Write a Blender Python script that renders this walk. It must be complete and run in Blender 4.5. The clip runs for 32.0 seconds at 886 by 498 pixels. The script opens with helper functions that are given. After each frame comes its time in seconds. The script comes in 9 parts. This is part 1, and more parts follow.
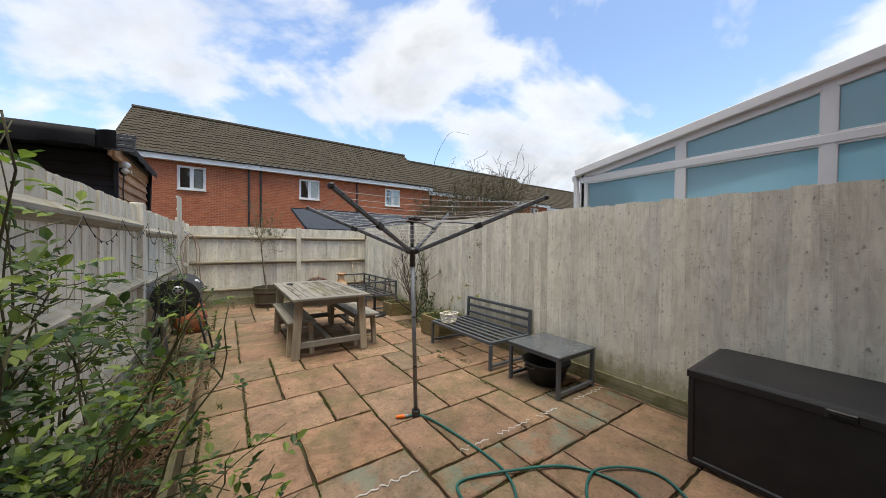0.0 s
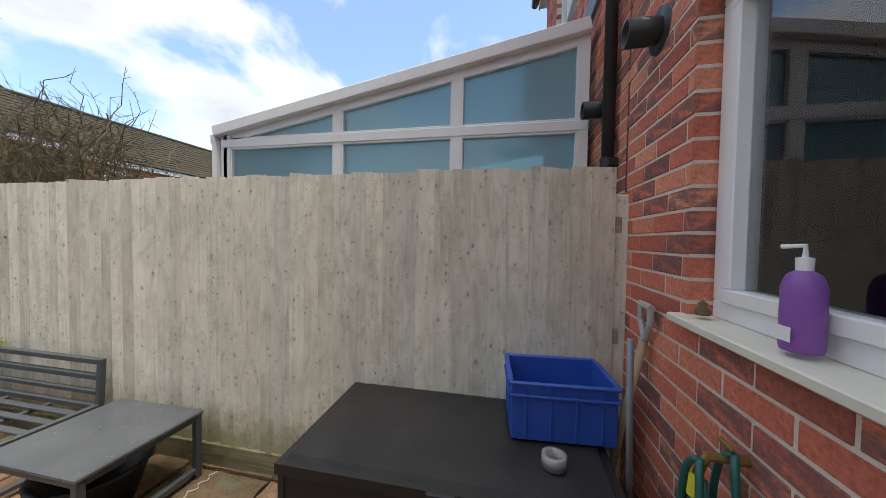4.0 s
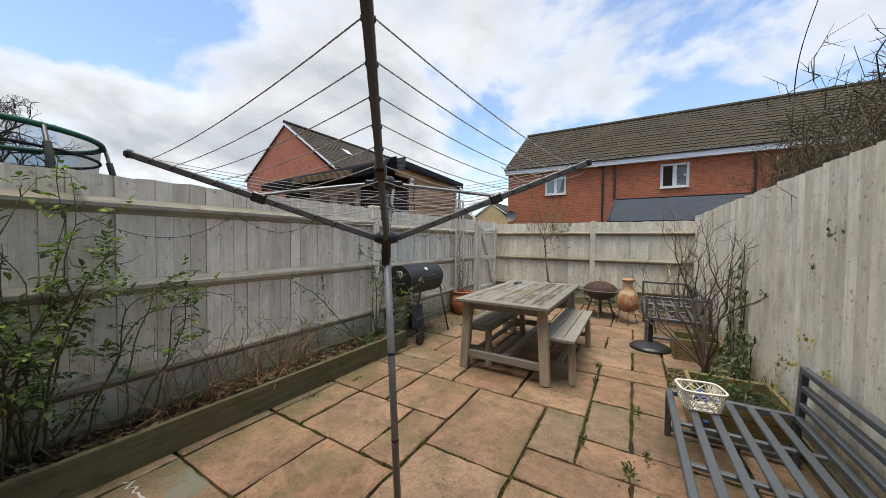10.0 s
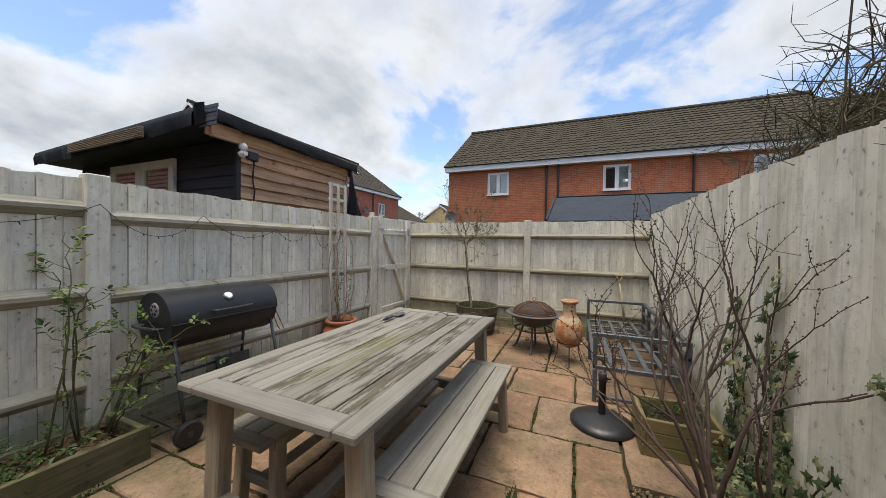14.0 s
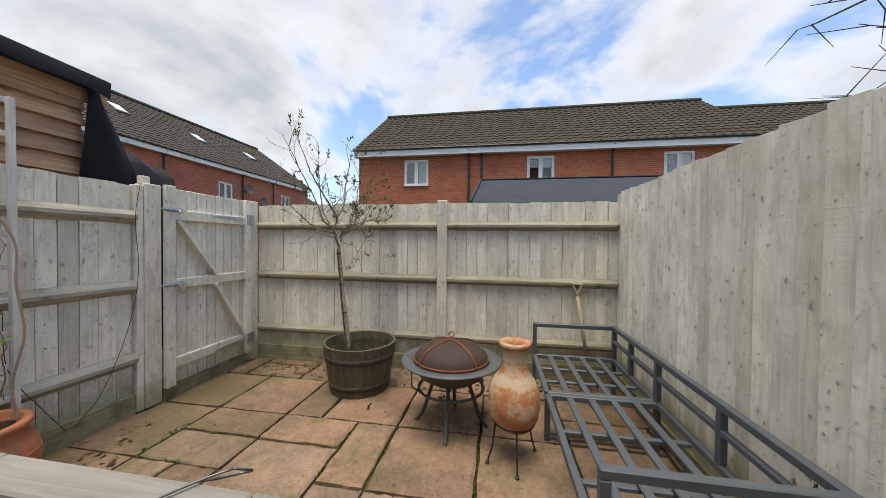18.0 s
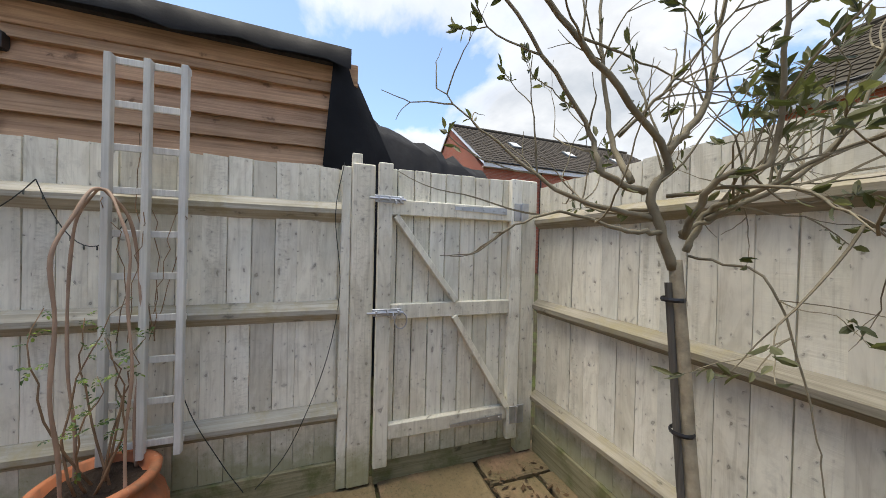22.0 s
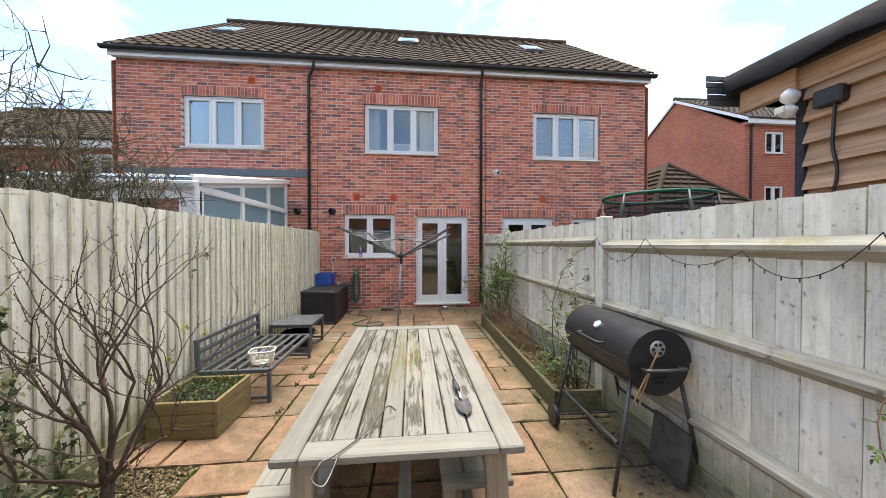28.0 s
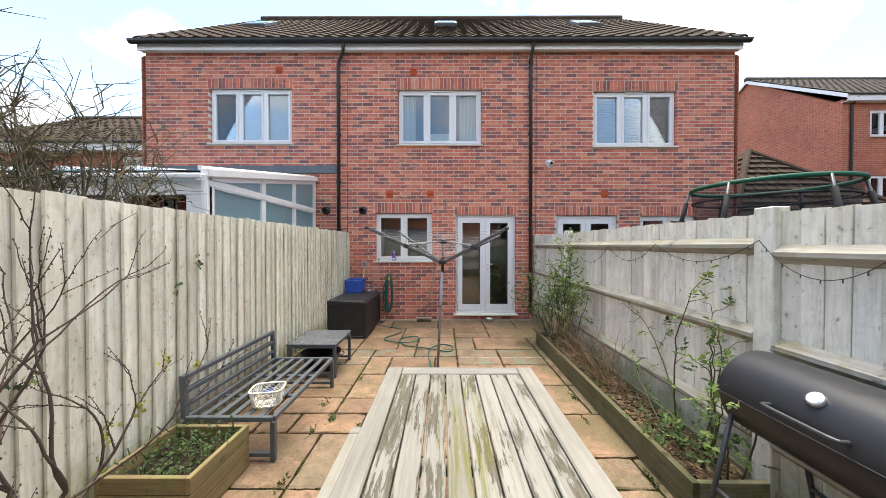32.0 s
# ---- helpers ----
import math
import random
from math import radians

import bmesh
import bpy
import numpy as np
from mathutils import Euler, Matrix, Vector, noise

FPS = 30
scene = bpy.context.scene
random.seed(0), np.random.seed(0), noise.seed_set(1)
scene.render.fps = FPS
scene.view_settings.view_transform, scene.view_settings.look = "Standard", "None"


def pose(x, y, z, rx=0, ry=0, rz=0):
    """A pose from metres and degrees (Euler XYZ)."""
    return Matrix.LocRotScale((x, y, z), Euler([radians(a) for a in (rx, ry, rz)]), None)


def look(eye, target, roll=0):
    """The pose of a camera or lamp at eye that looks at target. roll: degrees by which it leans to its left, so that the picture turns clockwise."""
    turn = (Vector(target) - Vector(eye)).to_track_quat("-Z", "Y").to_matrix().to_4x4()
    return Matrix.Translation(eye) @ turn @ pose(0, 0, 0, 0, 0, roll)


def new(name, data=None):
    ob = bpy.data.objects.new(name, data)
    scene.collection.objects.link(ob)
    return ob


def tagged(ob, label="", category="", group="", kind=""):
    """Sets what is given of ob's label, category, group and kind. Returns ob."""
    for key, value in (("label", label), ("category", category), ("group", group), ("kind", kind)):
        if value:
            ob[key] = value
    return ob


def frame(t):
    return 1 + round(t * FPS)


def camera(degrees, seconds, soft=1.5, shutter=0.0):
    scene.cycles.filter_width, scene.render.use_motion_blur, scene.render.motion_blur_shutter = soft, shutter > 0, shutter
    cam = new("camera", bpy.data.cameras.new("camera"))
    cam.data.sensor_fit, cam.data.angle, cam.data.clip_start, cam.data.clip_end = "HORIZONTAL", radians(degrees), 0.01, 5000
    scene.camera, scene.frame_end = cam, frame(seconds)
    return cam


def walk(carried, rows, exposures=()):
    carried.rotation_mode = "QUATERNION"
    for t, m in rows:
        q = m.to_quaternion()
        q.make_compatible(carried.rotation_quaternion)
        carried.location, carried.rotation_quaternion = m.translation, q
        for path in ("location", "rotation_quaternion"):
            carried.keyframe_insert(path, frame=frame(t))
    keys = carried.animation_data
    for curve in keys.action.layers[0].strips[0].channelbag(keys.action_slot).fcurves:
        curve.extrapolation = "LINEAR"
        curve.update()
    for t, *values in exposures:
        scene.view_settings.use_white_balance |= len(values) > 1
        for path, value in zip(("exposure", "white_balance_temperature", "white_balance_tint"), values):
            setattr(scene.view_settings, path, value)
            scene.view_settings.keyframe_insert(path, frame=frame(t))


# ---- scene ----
cam = camera(108.5, 32.0, 0.65)
PATH = [
    (0, (0.662, 0.667, 1.427), (1.788, 2.32, 1.395), 0.6),
    (0.5, (0.614, 0.691, 1.435), (1.566, 2.449, 1.401), 0.8),
    (1, (0.573, 0.659, 1.444), (1.646, 2.346, 1.412), 1.0),
    (1.5, (0.582, 0.625, 1.44), (2.155, 1.861, 1.419), 1.0),
    (2, (0.725, 0.59, 1.431), (2.671, 1.053, 1.413), 0.4),
    (2.5, (0.871, 0.577, 1.417), (2.869, 0.655, 1.402), 0.7),
    (4.5, (2.573, 0.726, 1.473), (4.4, 1.536, 1.388), 0.3),
    (5, (2.822, 0.86, 1.429), (4.223, 2.286, 1.378), 0.2),
    (5.5, (2.988, 0.961, 1.345), (3.861, 2.761, 1.328), 0.7),
    (6, (3.007, 1.019, 1.351), (3.18, 3.011, 1.32), 0.9),
    (6.5, (2.972, 1.035, 1.329), (2.771, 3.025, 1.308), 1.7),
    (7, (2.939, 1.031, 1.336), (2.522, 2.987, 1.306), 1.5),
    (7.5, (2.943, 1.062, 1.366), (2.38, 2.981, 1.322), 1.2),
    (8, (2.934, 1.119, 1.356), (2.17, 2.967, 1.313), 1.0),
    (8.5, (2.905, 1.159, 1.368), (1.918, 2.898, 1.318), 0.7),
    (9, (2.88, 1.205, 1.365), (1.733, 2.842, 1.31), 0.7),
    (9.5, (2.858, 1.458, 1.375), (1.683, 3.076, 1.319), 0.4),
    (10, (2.888, 1.792, 1.364), (1.862, 3.509, 1.305), 0.6),
    (10.5, (2.955, 2.184, 1.365), (2.138, 4.009, 1.309), 0.8),
    (11, (2.938, 2.581, 1.384), (2.212, 4.444, 1.331), 0.8),
    (11.5, (2.935, 2.939, 1.397), (2.246, 4.816, 1.338), 0.7),
    (12, (2.922, 3.25, 1.39), (2.293, 5.147, 1.34), 0.9),
    (12.5, (2.916, 3.478, 1.387), (2.284, 5.375, 1.341), 0.8),
    (13, (2.894, 3.681, 1.389), (2.231, 5.567, 1.347), 0.8),
    (13.5, (2.884, 3.8, 1.386), (2.176, 5.671, 1.35), 1.0),
    (15.5, (2.958, 4.011, 1.38), (1.792, 5.635, 1.337), 0.5),
    (16, (2.91, 4.052, 1.385), (1.572, 5.538, 1.341), 0.5),
    (16.5, (2.823, 4.202, 1.353), (1.395, 5.603, 1.305), 0.4),
    (17, (2.72, 4.675, 1.36), (1.451, 6.221, 1.312), 0.6),
    (17.5, (2.747, 5.25, 1.35), (2.098, 7.141, 1.299), 0.7),
    (18, (2.708, 5.914, 1.342), (2.375, 7.886, 1.307), 0.6),
    (18.5, (2.69, 6.52, 1.335), (2.382, 8.496, 1.312), 0.45),
    (19, (2.587, 7.118, 1.366), (2.171, 9.073, 1.342), 0.2),
    (19.5, (2.35, 7.60, 1.350), (1.445, 9.383, 1.330), 0.5),
    (20, (2.105, 7.875, 1.358), (0.642, 9.238, 1.338), 1.0),
    (20.5, (1.912, 7.876, 1.347), (0.129, 8.783, 1.338), 1.4),
    (21, (1.808, 7.862, 1.341), (-0.071, 8.548, 1.323), 1.5),
    (21.5, (1.785, 7.848, 1.34), (-0.099, 8.519, 1.322), 1.5),
    (22, (1.793, 7.872, 1.348), (-0.09, 8.544, 1.331), 1.4),
    (22.5, (1.711, 7.94, 1.336), (-0.179, 8.594, 1.324), 1.2),
    (23, (1.584, 8.067, 1.341), (-0.404, 8.281, 1.305), 0.9),
    (23.5, (1.565, 8.024, 1.355), (-0.421, 7.794, 1.313), 0.6),
    (24, (1.535, 8.002, 1.384), (-0.33, 7.282, 1.32), -0.3),
    (24.5, (1.527, 7.966, 1.382), (-0.054, 6.742, 1.331), -0.1),
    (25, (1.558, 7.912, 1.387), (0.29, 6.366, 1.334), -0.3),
    (25.5, (1.59, 7.848, 1.401), (0.551, 6.14, 1.351), -0.2),
    (26, (1.615, 7.82, 1.422), (0.759, 6.013, 1.382), -0.1),
    (26.5, (1.645, 7.814, 1.458), (0.969, 5.932, 1.42), -0.2),
    (28.5, (1.827, 7.745, 1.566), (1.738, 5.747, 1.537), -0.1),
    (29, (1.935, 7.719, 1.594), (1.918, 5.719, 1.561), -0.3),
    (29.5, (1.96, 7.587, 1.589), (1.994, 5.587, 1.567), -0.0),
    (30, (1.91, 7.478, 1.57), (1.945, 5.478, 1.551), -0.0),
    (30.5, (1.837, 7.289, 1.564), (1.866, 5.289, 1.543), -0.1),
    (31, (1.835, 7.096, 1.559), (1.866, 5.096, 1.53), -0.1),
    (31.5, (1.877, 6.913, 1.563), (1.911, 4.914, 1.535), 0.0),
    (32, (1.883, 6.821, 1.57), (1.89, 4.821, 1.547), -0.0),
]
walk(cam, [(t, look(eye, target, roll)) for t, eye, target, roll in PATH],
     [(0, 1.10), (2, 1.24), (5, 1.28), (6, 1.18), (9, 1.06), (13, 0.98), (17, 1.02), (20, 1.05), (22, 1.22), (24, 1.40), (25, 1.52), (28, 1.80), (32, 1.94)])

# ---------------------------------------------------------------- light
SUN_DIR = Vector((-0.04, -0.17, 0.86)).normalized()
world = bpy.data.worlds.new("sky")
scene.world = world
world.use_nodes = True
wt = world.node_tree
wt.nodes.clear()


def wnode(kind):
    return wt.nodes.new(kind)


w_out = wnode("ShaderNodeOutputWorld")
w_sky = wnode("ShaderNodeTexSky")
w_sky.sky_type = "NISHITA"
w_sky.sun_disc = False
w_sky.sun_elevation = math.asin(SUN_DIR.z)
w_sky.sun_rotation = math.atan2(SUN_DIR.x, SUN_DIR.y)
w_sky.air_density = 1.0
w_sky.dust_density = 0.6
w_sky.ozone_density = 1.6
w_bg = wnode("ShaderNodeBackground")
w_bg.inputs["Strength"].default_value = 0.125
wt.links.new(w_sky.outputs[0], w_bg.inputs["Color"])
w_tc = wnode("ShaderNodeTexCoord")
w_sep = wnode("ShaderNodeSeparateXYZ")
wt.links.new(w_tc.outputs["Generated"], w_sep.inputs[0])
w_add = wnode("ShaderNodeMath")
w_add.operation = "ADD"
w_add.inputs[1].default_value = 0.42
w_max = wnode("ShaderNodeMath")
w_max.operation = "MAXIMUM"
w_max.inputs[1].default_value = 0.0
wt.links.new(w_sep.outputs["Z"], w_max.inputs[0])
wt.links.new(w_max.outputs[0], w_add.inputs[0])
w_flat = wnode("ShaderNodeVectorMath")
w_flat.operation = "DIVIDE"
w_cmb = wnode("ShaderNodeCombineXYZ")
for k in range(3):
    wt.links.new(w_add.outputs[0], w_cmb.inputs[k])
wt.links.new(w_tc.outputs["Generated"], w_flat.inputs[0])
wt.links.new(w_cmb.outputs[0], w_flat.inputs[1])


def cloud_noise(scale, detail, rough, offset):
    m = wnode("ShaderNodeMapping")
    m.inputs["Location"].default_value = offset
    m.inputs["Scale"].default_value = (1.0, 1.0, 0.35)
    wt.links.new(w_flat.outputs[0], m.inputs["Vector"])
    n = wnode("ShaderNodeTexNoise")
    n.inputs["Scale"].default_value = scale
    n.inputs["Detail"].default_value = detail
    n.inputs["Roughness"].default_value = rough
    n.inputs["Distortion"].default_value = 0.25
    wt.links.new(m.outputs[0], n.inputs["Vector"])
    return n.outputs["Fac"]


def world_ramp(fac, stops):
    r = wnode("ShaderNodeValToRGB")
    while len(r.color_ramp.elements) < len(stops):
        r.color_ramp.elements.new(0.5)
    for e, (p, c) in zip(r.color_ramp.elements, stops):
        e.position, e.color = p, (*c, 1)
    wt.links.new(fac, r.inputs[0])
    return r.outputs[0]


CLOUD_AT = (3.1, 1.7, 0.4)
w_puff = cloud_noise(1.35, 9, 0.54, CLOUD_AT)
w_mask = world_ramp(w_puff, [(0.442, (0.03, 0.03, 0.03)), (0.490, (0.72, 0.72, 0.72)), (0.560, (1, 1, 1))])
w_core = world_ramp(w_puff, [(0.50, (1.0, 1.0, 1.0)), (0.65, (0.58, 0.62, 0.67))])
w_soft = world_ramp(cloud_noise(2.6, 7, 0.6, (5.3, 2.2, 1.0)), [(0.32, (0.74, 0.77, 0.82)), (0.60, (1.0, 1.0, 1.0))])
w_mul = wnode("ShaderNodeMix")
w_mul.data_type, w_mul.blend_type = "RGBA", "MULTIPLY"
w_mul.inputs[0].default_value = 1.0
wt.links.new(w_core, w_mul.inputs[6])
wt.links.new(w_soft, w_mul.inputs[7])
w_shade = w_mul.outputs[2]
w_cloud = wnode("ShaderNodeBackground")
w_cloud.inputs["Strength"].default_value = 0.52
wt.links.new(w_shade, w_cloud.inputs["Color"])
w_mix = wnode("ShaderNodeMixShader")
wt.links.new(w_mask, w_mix.inputs[0])
wt.links.new(w_bg.outputs[0], w_mix.inputs[1])
wt.links.new(w_cloud.outputs[0], w_mix.inputs[2])
wt.links.new(w_mix.outputs[0], w_out.inputs["Surface"])

sun_data = bpy.data.lights.new("sun", "SUN")
sun_data.energy, sun_data.angle, sun_data.color = 2.05, radians(36), (1.0, 0.925, 0.80)
sun = new("sun", sun_data)
sun.matrix_world = look(SUN_DIR * 60, (0, 0, 0))


# ---------------------------------------------------------------- meshes
class Build:
    """Collects vertices and faces of one mesh."""

    def __init__(self):
        self.v, self.f = [], []

    def convex(self, pts, faces):
        c = sum((Vector(p) for p in pts), Vector()) / len(pts)
        o = len(self.v)
        for f in faces:
            a, b, d = (Vector(pts[i]) for i in f[:3])
            mid = sum((Vector(pts[i]) for i in f), Vector()) / len(f)
            n = (b - a).cross(d - a)
            self.f.append([o + i for i in (f if n.dot(mid - c) >= 0 else f[::-1])])
        self.v += [tuple(p) for p in pts]
        return self

    def hexa(self, p):
        """Eight corners: four below, four above, both in turn."""
        return self.convex(p, [(0, 1, 2, 3), (4, 5, 6, 7), (0, 1, 5, 4), (1, 2, 6, 5), (2, 3, 7, 6), (3, 0, 4, 7)])

    def box(self, x0, x1, y0, y1, z0, z1):
        return self.hexa([(x0, y0, z0), (x1, y0, z0), (x1, y1, z0), (x0, y1, z0), (x0, y0, z1), (x1, y0, z1), (x1, y1, z1), (x0, y1, z1)])

    def cbox(self, c, s, b=0.004, m=None):
        """A box of size s round c with bevelled edges, turned by m."""
        h = [q / 2 for q in s]
        b = min(b, min(h) * 0.8)
        pts, idx = [], {}
        signs = [(i, j, k) for i in (-1, 1) for j in (-1, 1) for k in (-1, 1)]
        for g in signs:
            for a in range(3):
                q = [g[i] * (h[i] if i == a else h[i] - b) for i in range(3)]
                idx[g, a] = len(pts)
                w = Vector(q)
                if m is not None:
                    w = m @ w
                pts.append(w + Vector(c))
        faces = []
        for a in range(3):
            u, w = [i for i in range(3) if i != a]
            for s_ in (-1, 1):
                ring = []
                for p, q in ((-1, -1), (1, -1), (1, 1), (-1, 1)):
                    g = [0, 0, 0]
                    g[a], g[u], g[w] = s_, p, q
                    ring.append(idx[tuple(g), a])
                faces.append(ring)
            for p in (-1, 1):
                for q in (-1, 1):
                    g0, g1 = [0, 0, 0], [0, 0, 0]
                    g0[a], g0[u], g0[w] = -1, p, q
                    g1[a], g1[u], g1[w] = 1, p, q
                    faces.append([idx[tuple(g0), u], idx[tuple(g0), w], idx[tuple(g1), w], idx[tuple(g1), u]])
        for g in signs:
            faces.append([idx[g, 0], idx[g, 1], idx[g, 2]])
        return self.convex(pts, faces)

    def bar(self, p0, p1, w, h, b=0.003, up=(0, 0, 1)):
        """A bevelled bar of section w (sideways) by h (up) from p0 to p1."""
        p0, p1 = Vector(p0), Vector(p1)
        d = (p1 - p0).normalized()
        u = Vector(up)
        if abs(d.dot(u)) > 0.98:
            u = Vector((0, 1, 0))
        side = d.cross(u).normalized()
        u = side.cross(d)
        m = Matrix((side, d, u)).transposed()
        return self.cbox((p0 + p1) / 2, (w, (p1 - p0).length, h), b, m)

    def tube(self, pts, r, n=8, cap=True):
        """A round tube along points; r is a number or one for each point."""
        pts = [Vector(p) for p in pts]
        rs = r if isinstance(r, (list, tuple)) else [r] * len(pts)
        o, prev = len(self.v), None
        for i, p in enumerate(pts):
            d = (pts[min(i + 1, len(pts) - 1)] - pts[max(i - 1, 0)])
            d = d.normalized() if d.length > 1e-9 else Vector((0, 0, 1))
            if prev is None:
                prev = d.orthogonal().normalized()
            a = (prev - d * prev.dot(d))
            a = a.normalized() if a.length > 1e-6 else d.orthogonal().normalized()
            c, prev = d.cross(a), a
            for k in range(n):
                t = 2 * math.pi * k / n
                self.v.append(tuple(p + (a * math.cos(t) + c * math.sin(t)) * rs[i]))
        for i in range(len(pts) - 1):
            for k in range(n):
                q = (k + 1) % n
                self.f.append([o + i * n + k, o + i * n + q, o + (i + 1) * n + q, o + (i + 1) * n + k])
        if cap:
            self.f.append([o + k for k in range(n)][::-1])
            self.f.append([o + (len(pts) - 1) * n + k for k in range(n)])
        return self

    def lathe(self, prof, n=32, at=(0, 0, 0), m=None, wob=0.0):
        """Turns a profile of (radius, height) round the z axis."""
        o = len(self.v)
        for r, z in prof:
            for k in range(n):
                t = 2 * math.pi * k / n
                q = Vector((r * math.cos(t), r * math.sin(t), z))
                if wob:
                    q *= 1 + wob * noise.noise(q * 6)
                if m is not None:
                    q = m @ q
                self.v.append(tuple(q + Vector(at)))
        for i in range(len(prof) - 1):
            for k in range(n):
                q = (k + 1) % n
                self.f.append([o + i * n + k, o + i * n + q, o + (i + 1) * n + q, o + (i + 1) * n + k])
        return self

    def prism(self, ring, off):
        """A ring of points pushed along off."""
        ring = [Vector(p) for p in ring]
        n = len(ring)
        o = len(self.v)
        self.v += [tuple(p) for p in ring] + [tuple(p + Vector(off)) for p in ring]
        nr = Vector()
        for i in range(n):
            nr += ring[i].cross(ring[(i + 1) % n])
        low, top = list(range(n)), list(range(n, 2 * n))
        sides = [[i, (i + 1) % n, n + (i + 1) % n, n + i] for i in range(n)]
        if nr.dot(Vector(off)) > 0:
            fs = [low[::-1], top] + sides
        else:
            fs = [low, top[::-1]] + [s[::-1] for s in sides]
        self.f += [[o + i for i in q] for q in fs]
        return self

    def mesh(self, name, smooth=False):
        me = bpy.data.meshes.new(name)
        me.from_pydata(self.v, [], self.f)
        if smooth:
            me.shade_smooth()
        me.update()
        return me


def part(name, b, material, parent=None, label="", smooth=False):
    """Links a mesh as one object under a thing or part."""
    me = b.mesh(name, smooth) if isinstance(b, Build) else b
    if material is not None and not me.materials:
        me.materials.append(material)
    ob = new(name, me)
    if parent is not None:
        ob.parent = parent
    if label:
        ob["label"] = label
    return ob


def thing(name, at=(0, 0, 0), label="", category="", group="", kind="", rz=0):
    """An empty at a thing's base that carries its parts."""
    e = new(name)
    e.empty_display_size = 0.1
    e.matrix_basis = pose(at[0], at[1], at[2], 0, 0, rz)
    return tagged(e, label, category, group, kind)


def solo(name, b, material, label="", category="", group="", kind="", smooth=False):
    return tagged(part(name, b, material, None, "", smooth), label, category, group, kind)


def bend(p0, p1, sag, n=12, axis=(0, 0, -1)):
    p0, p1, a = Vector(p0), Vector(p1), Vector(axis)
    return [p0.lerp(p1, i / n) + a * sag * 4 * (i / n) * (1 - i / n) for i in range(n + 1)]


def smooth_path(pts, n=8):
    """A Catmull-Rom curve through points."""
    p = [Vector(q) for q in pts]
    p = [p[0] * 2 - p[1]] + p + [p[-1] * 2 - p[-2]]
    out = []
    for i in range(1, len(p) - 2):
        for k in range(n):
            t = k / n
            a, b, c, d = p[i - 1:i + 3]
            out.append(0.5 * ((2 * b) + (c - a) * t + (2 * a - 5 * b + 4 * c - d) * t * t + (3 * b - a - 3 * c + d) * t ** 3))
    out.append(p[-2])
    return out


# ---------------------------------------------------------------- materials
class Mat:
    def __init__(self, name, rough=0.7, metal=0.0, spec=0.4):
        self.m = bpy.data.materials.new(name)
        self.m.use_nodes = True
        self.t = self.m.node_tree
        self.b = self.t.nodes["Principled BSDF"]
        self.b.inputs["Roughness"].default_value = rough
        self.b.inputs["Metallic"].default_value = metal
        self.b.inputs["Specular IOR Level"].default_value = spec
        self.co = self.t.nodes.new("ShaderNodeTexCoord").outputs["Object"]

    def set(self, sock, val):
        if isinstance(val, bpy.types.NodeSocket):
            self.t.links.new(val, sock)
        elif isinstance(val, tuple) and len(val) == 3 and sock.type == "RGBA":
            sock.default_value = (*val, 1)
        else:
            sock.default_value = val

    def coords(self, scale=(1, 1, 1), shift=0.0):
        """Object coordinates, scaled; shifted by the object's own random number."""
        mp = self.t.nodes.new("ShaderNodeMapping")
        mp.inputs["Scale"].default_value = scale
        self.t.links.new(self.co, mp.inputs["Vector"])
        if shift:
            cm = self.t.nodes.new("ShaderNodeVectorMath")
            cm.operation = "SCALE"
            cm.inputs[0].default_value = (37.0, 53.0, 29.0)
            self.t.links.new(self.rand(), cm.inputs["Scale"])
            self.t.links.new(cm.outputs[0], mp.inputs["Location"])
        return mp.outputs[0]

    def rand(self):
        return self.t.nodes.new("ShaderNodeObjectInfo").outputs["Random"]

    def island(self):
        return self.t.nodes.new("ShaderNodeNewGeometry").outputs["Random Per Island"]

    def noise(self, vec, scale, detail=4, rough=0.55, dist=0.0):
        n = self.t.nodes.new("ShaderNodeTexNoise")
        self.set(n.inputs["Vector"], vec)
        n.inputs["Scale"].default_value = scale
        n.inputs["Detail"].default_value = detail
        n.inputs["Roughness"].default_value = rough
        n.inputs["Distortion"].default_value = dist
        return n.outputs["Fac"]

    def cells(self, vec, scale, feature="F1", rnd=1.0):
        n = self.t.nodes.new("ShaderNodeTexVoronoi")
        n.feature = feature
        self.set(n.inputs["Vector"], vec)
        n.inputs["Scale"].default_value = scale
        n.inputs["Randomness"].default_value = rnd
        return n.outputs["Distance"]

    def ramp(self, fac, stops, smooth=False):
        r = self.t.nodes.new("ShaderNodeValToRGB")
        if smooth:
            r.color_ramp.interpolation = "EASE"
        while len(r.color_ramp.elements) < len(stops):
            r.color_ramp.elements.new(0.5)
        for e, (p, c) in zip(r.color_ramp.elements, stops):
            e.position = p
            e.color = (*c, 1) if isinstance(c, tuple) else (c, c, c, 1)
        self.set(r.inputs[0], fac)
        return r.outputs[0]

    def mix(self, fac, a, b, mode="MIX"):
        n = self.t.nodes.new("ShaderNodeMix")
        n.data_type, n.blend_type = "RGBA", mode
        self.set(n.inputs[0], fac)
        self.set(n.inputs[6], a)
        self.set(n.inputs[7], b)
        return n.outputs[2]

    def math(self, op, a, b=0.0):
        n = self.t.nodes.new("ShaderNodeMath")
        n.operation = op
        self.set(n.inputs[0], a)
        self.set(n.inputs[1], b)
        return n.outputs[0]

    def split(self, vec):
        n = self.t.nodes.new("ShaderNodeSeparateXYZ")
        self.t.links.new(vec, n.inputs[0])
        return n.outputs

    def color(self, c):
        self.set(self.b.inputs["Base Color"], c)
        return self

    def rough(self, c):
        self.set(self.b.inputs["Roughness"], c)
        return self

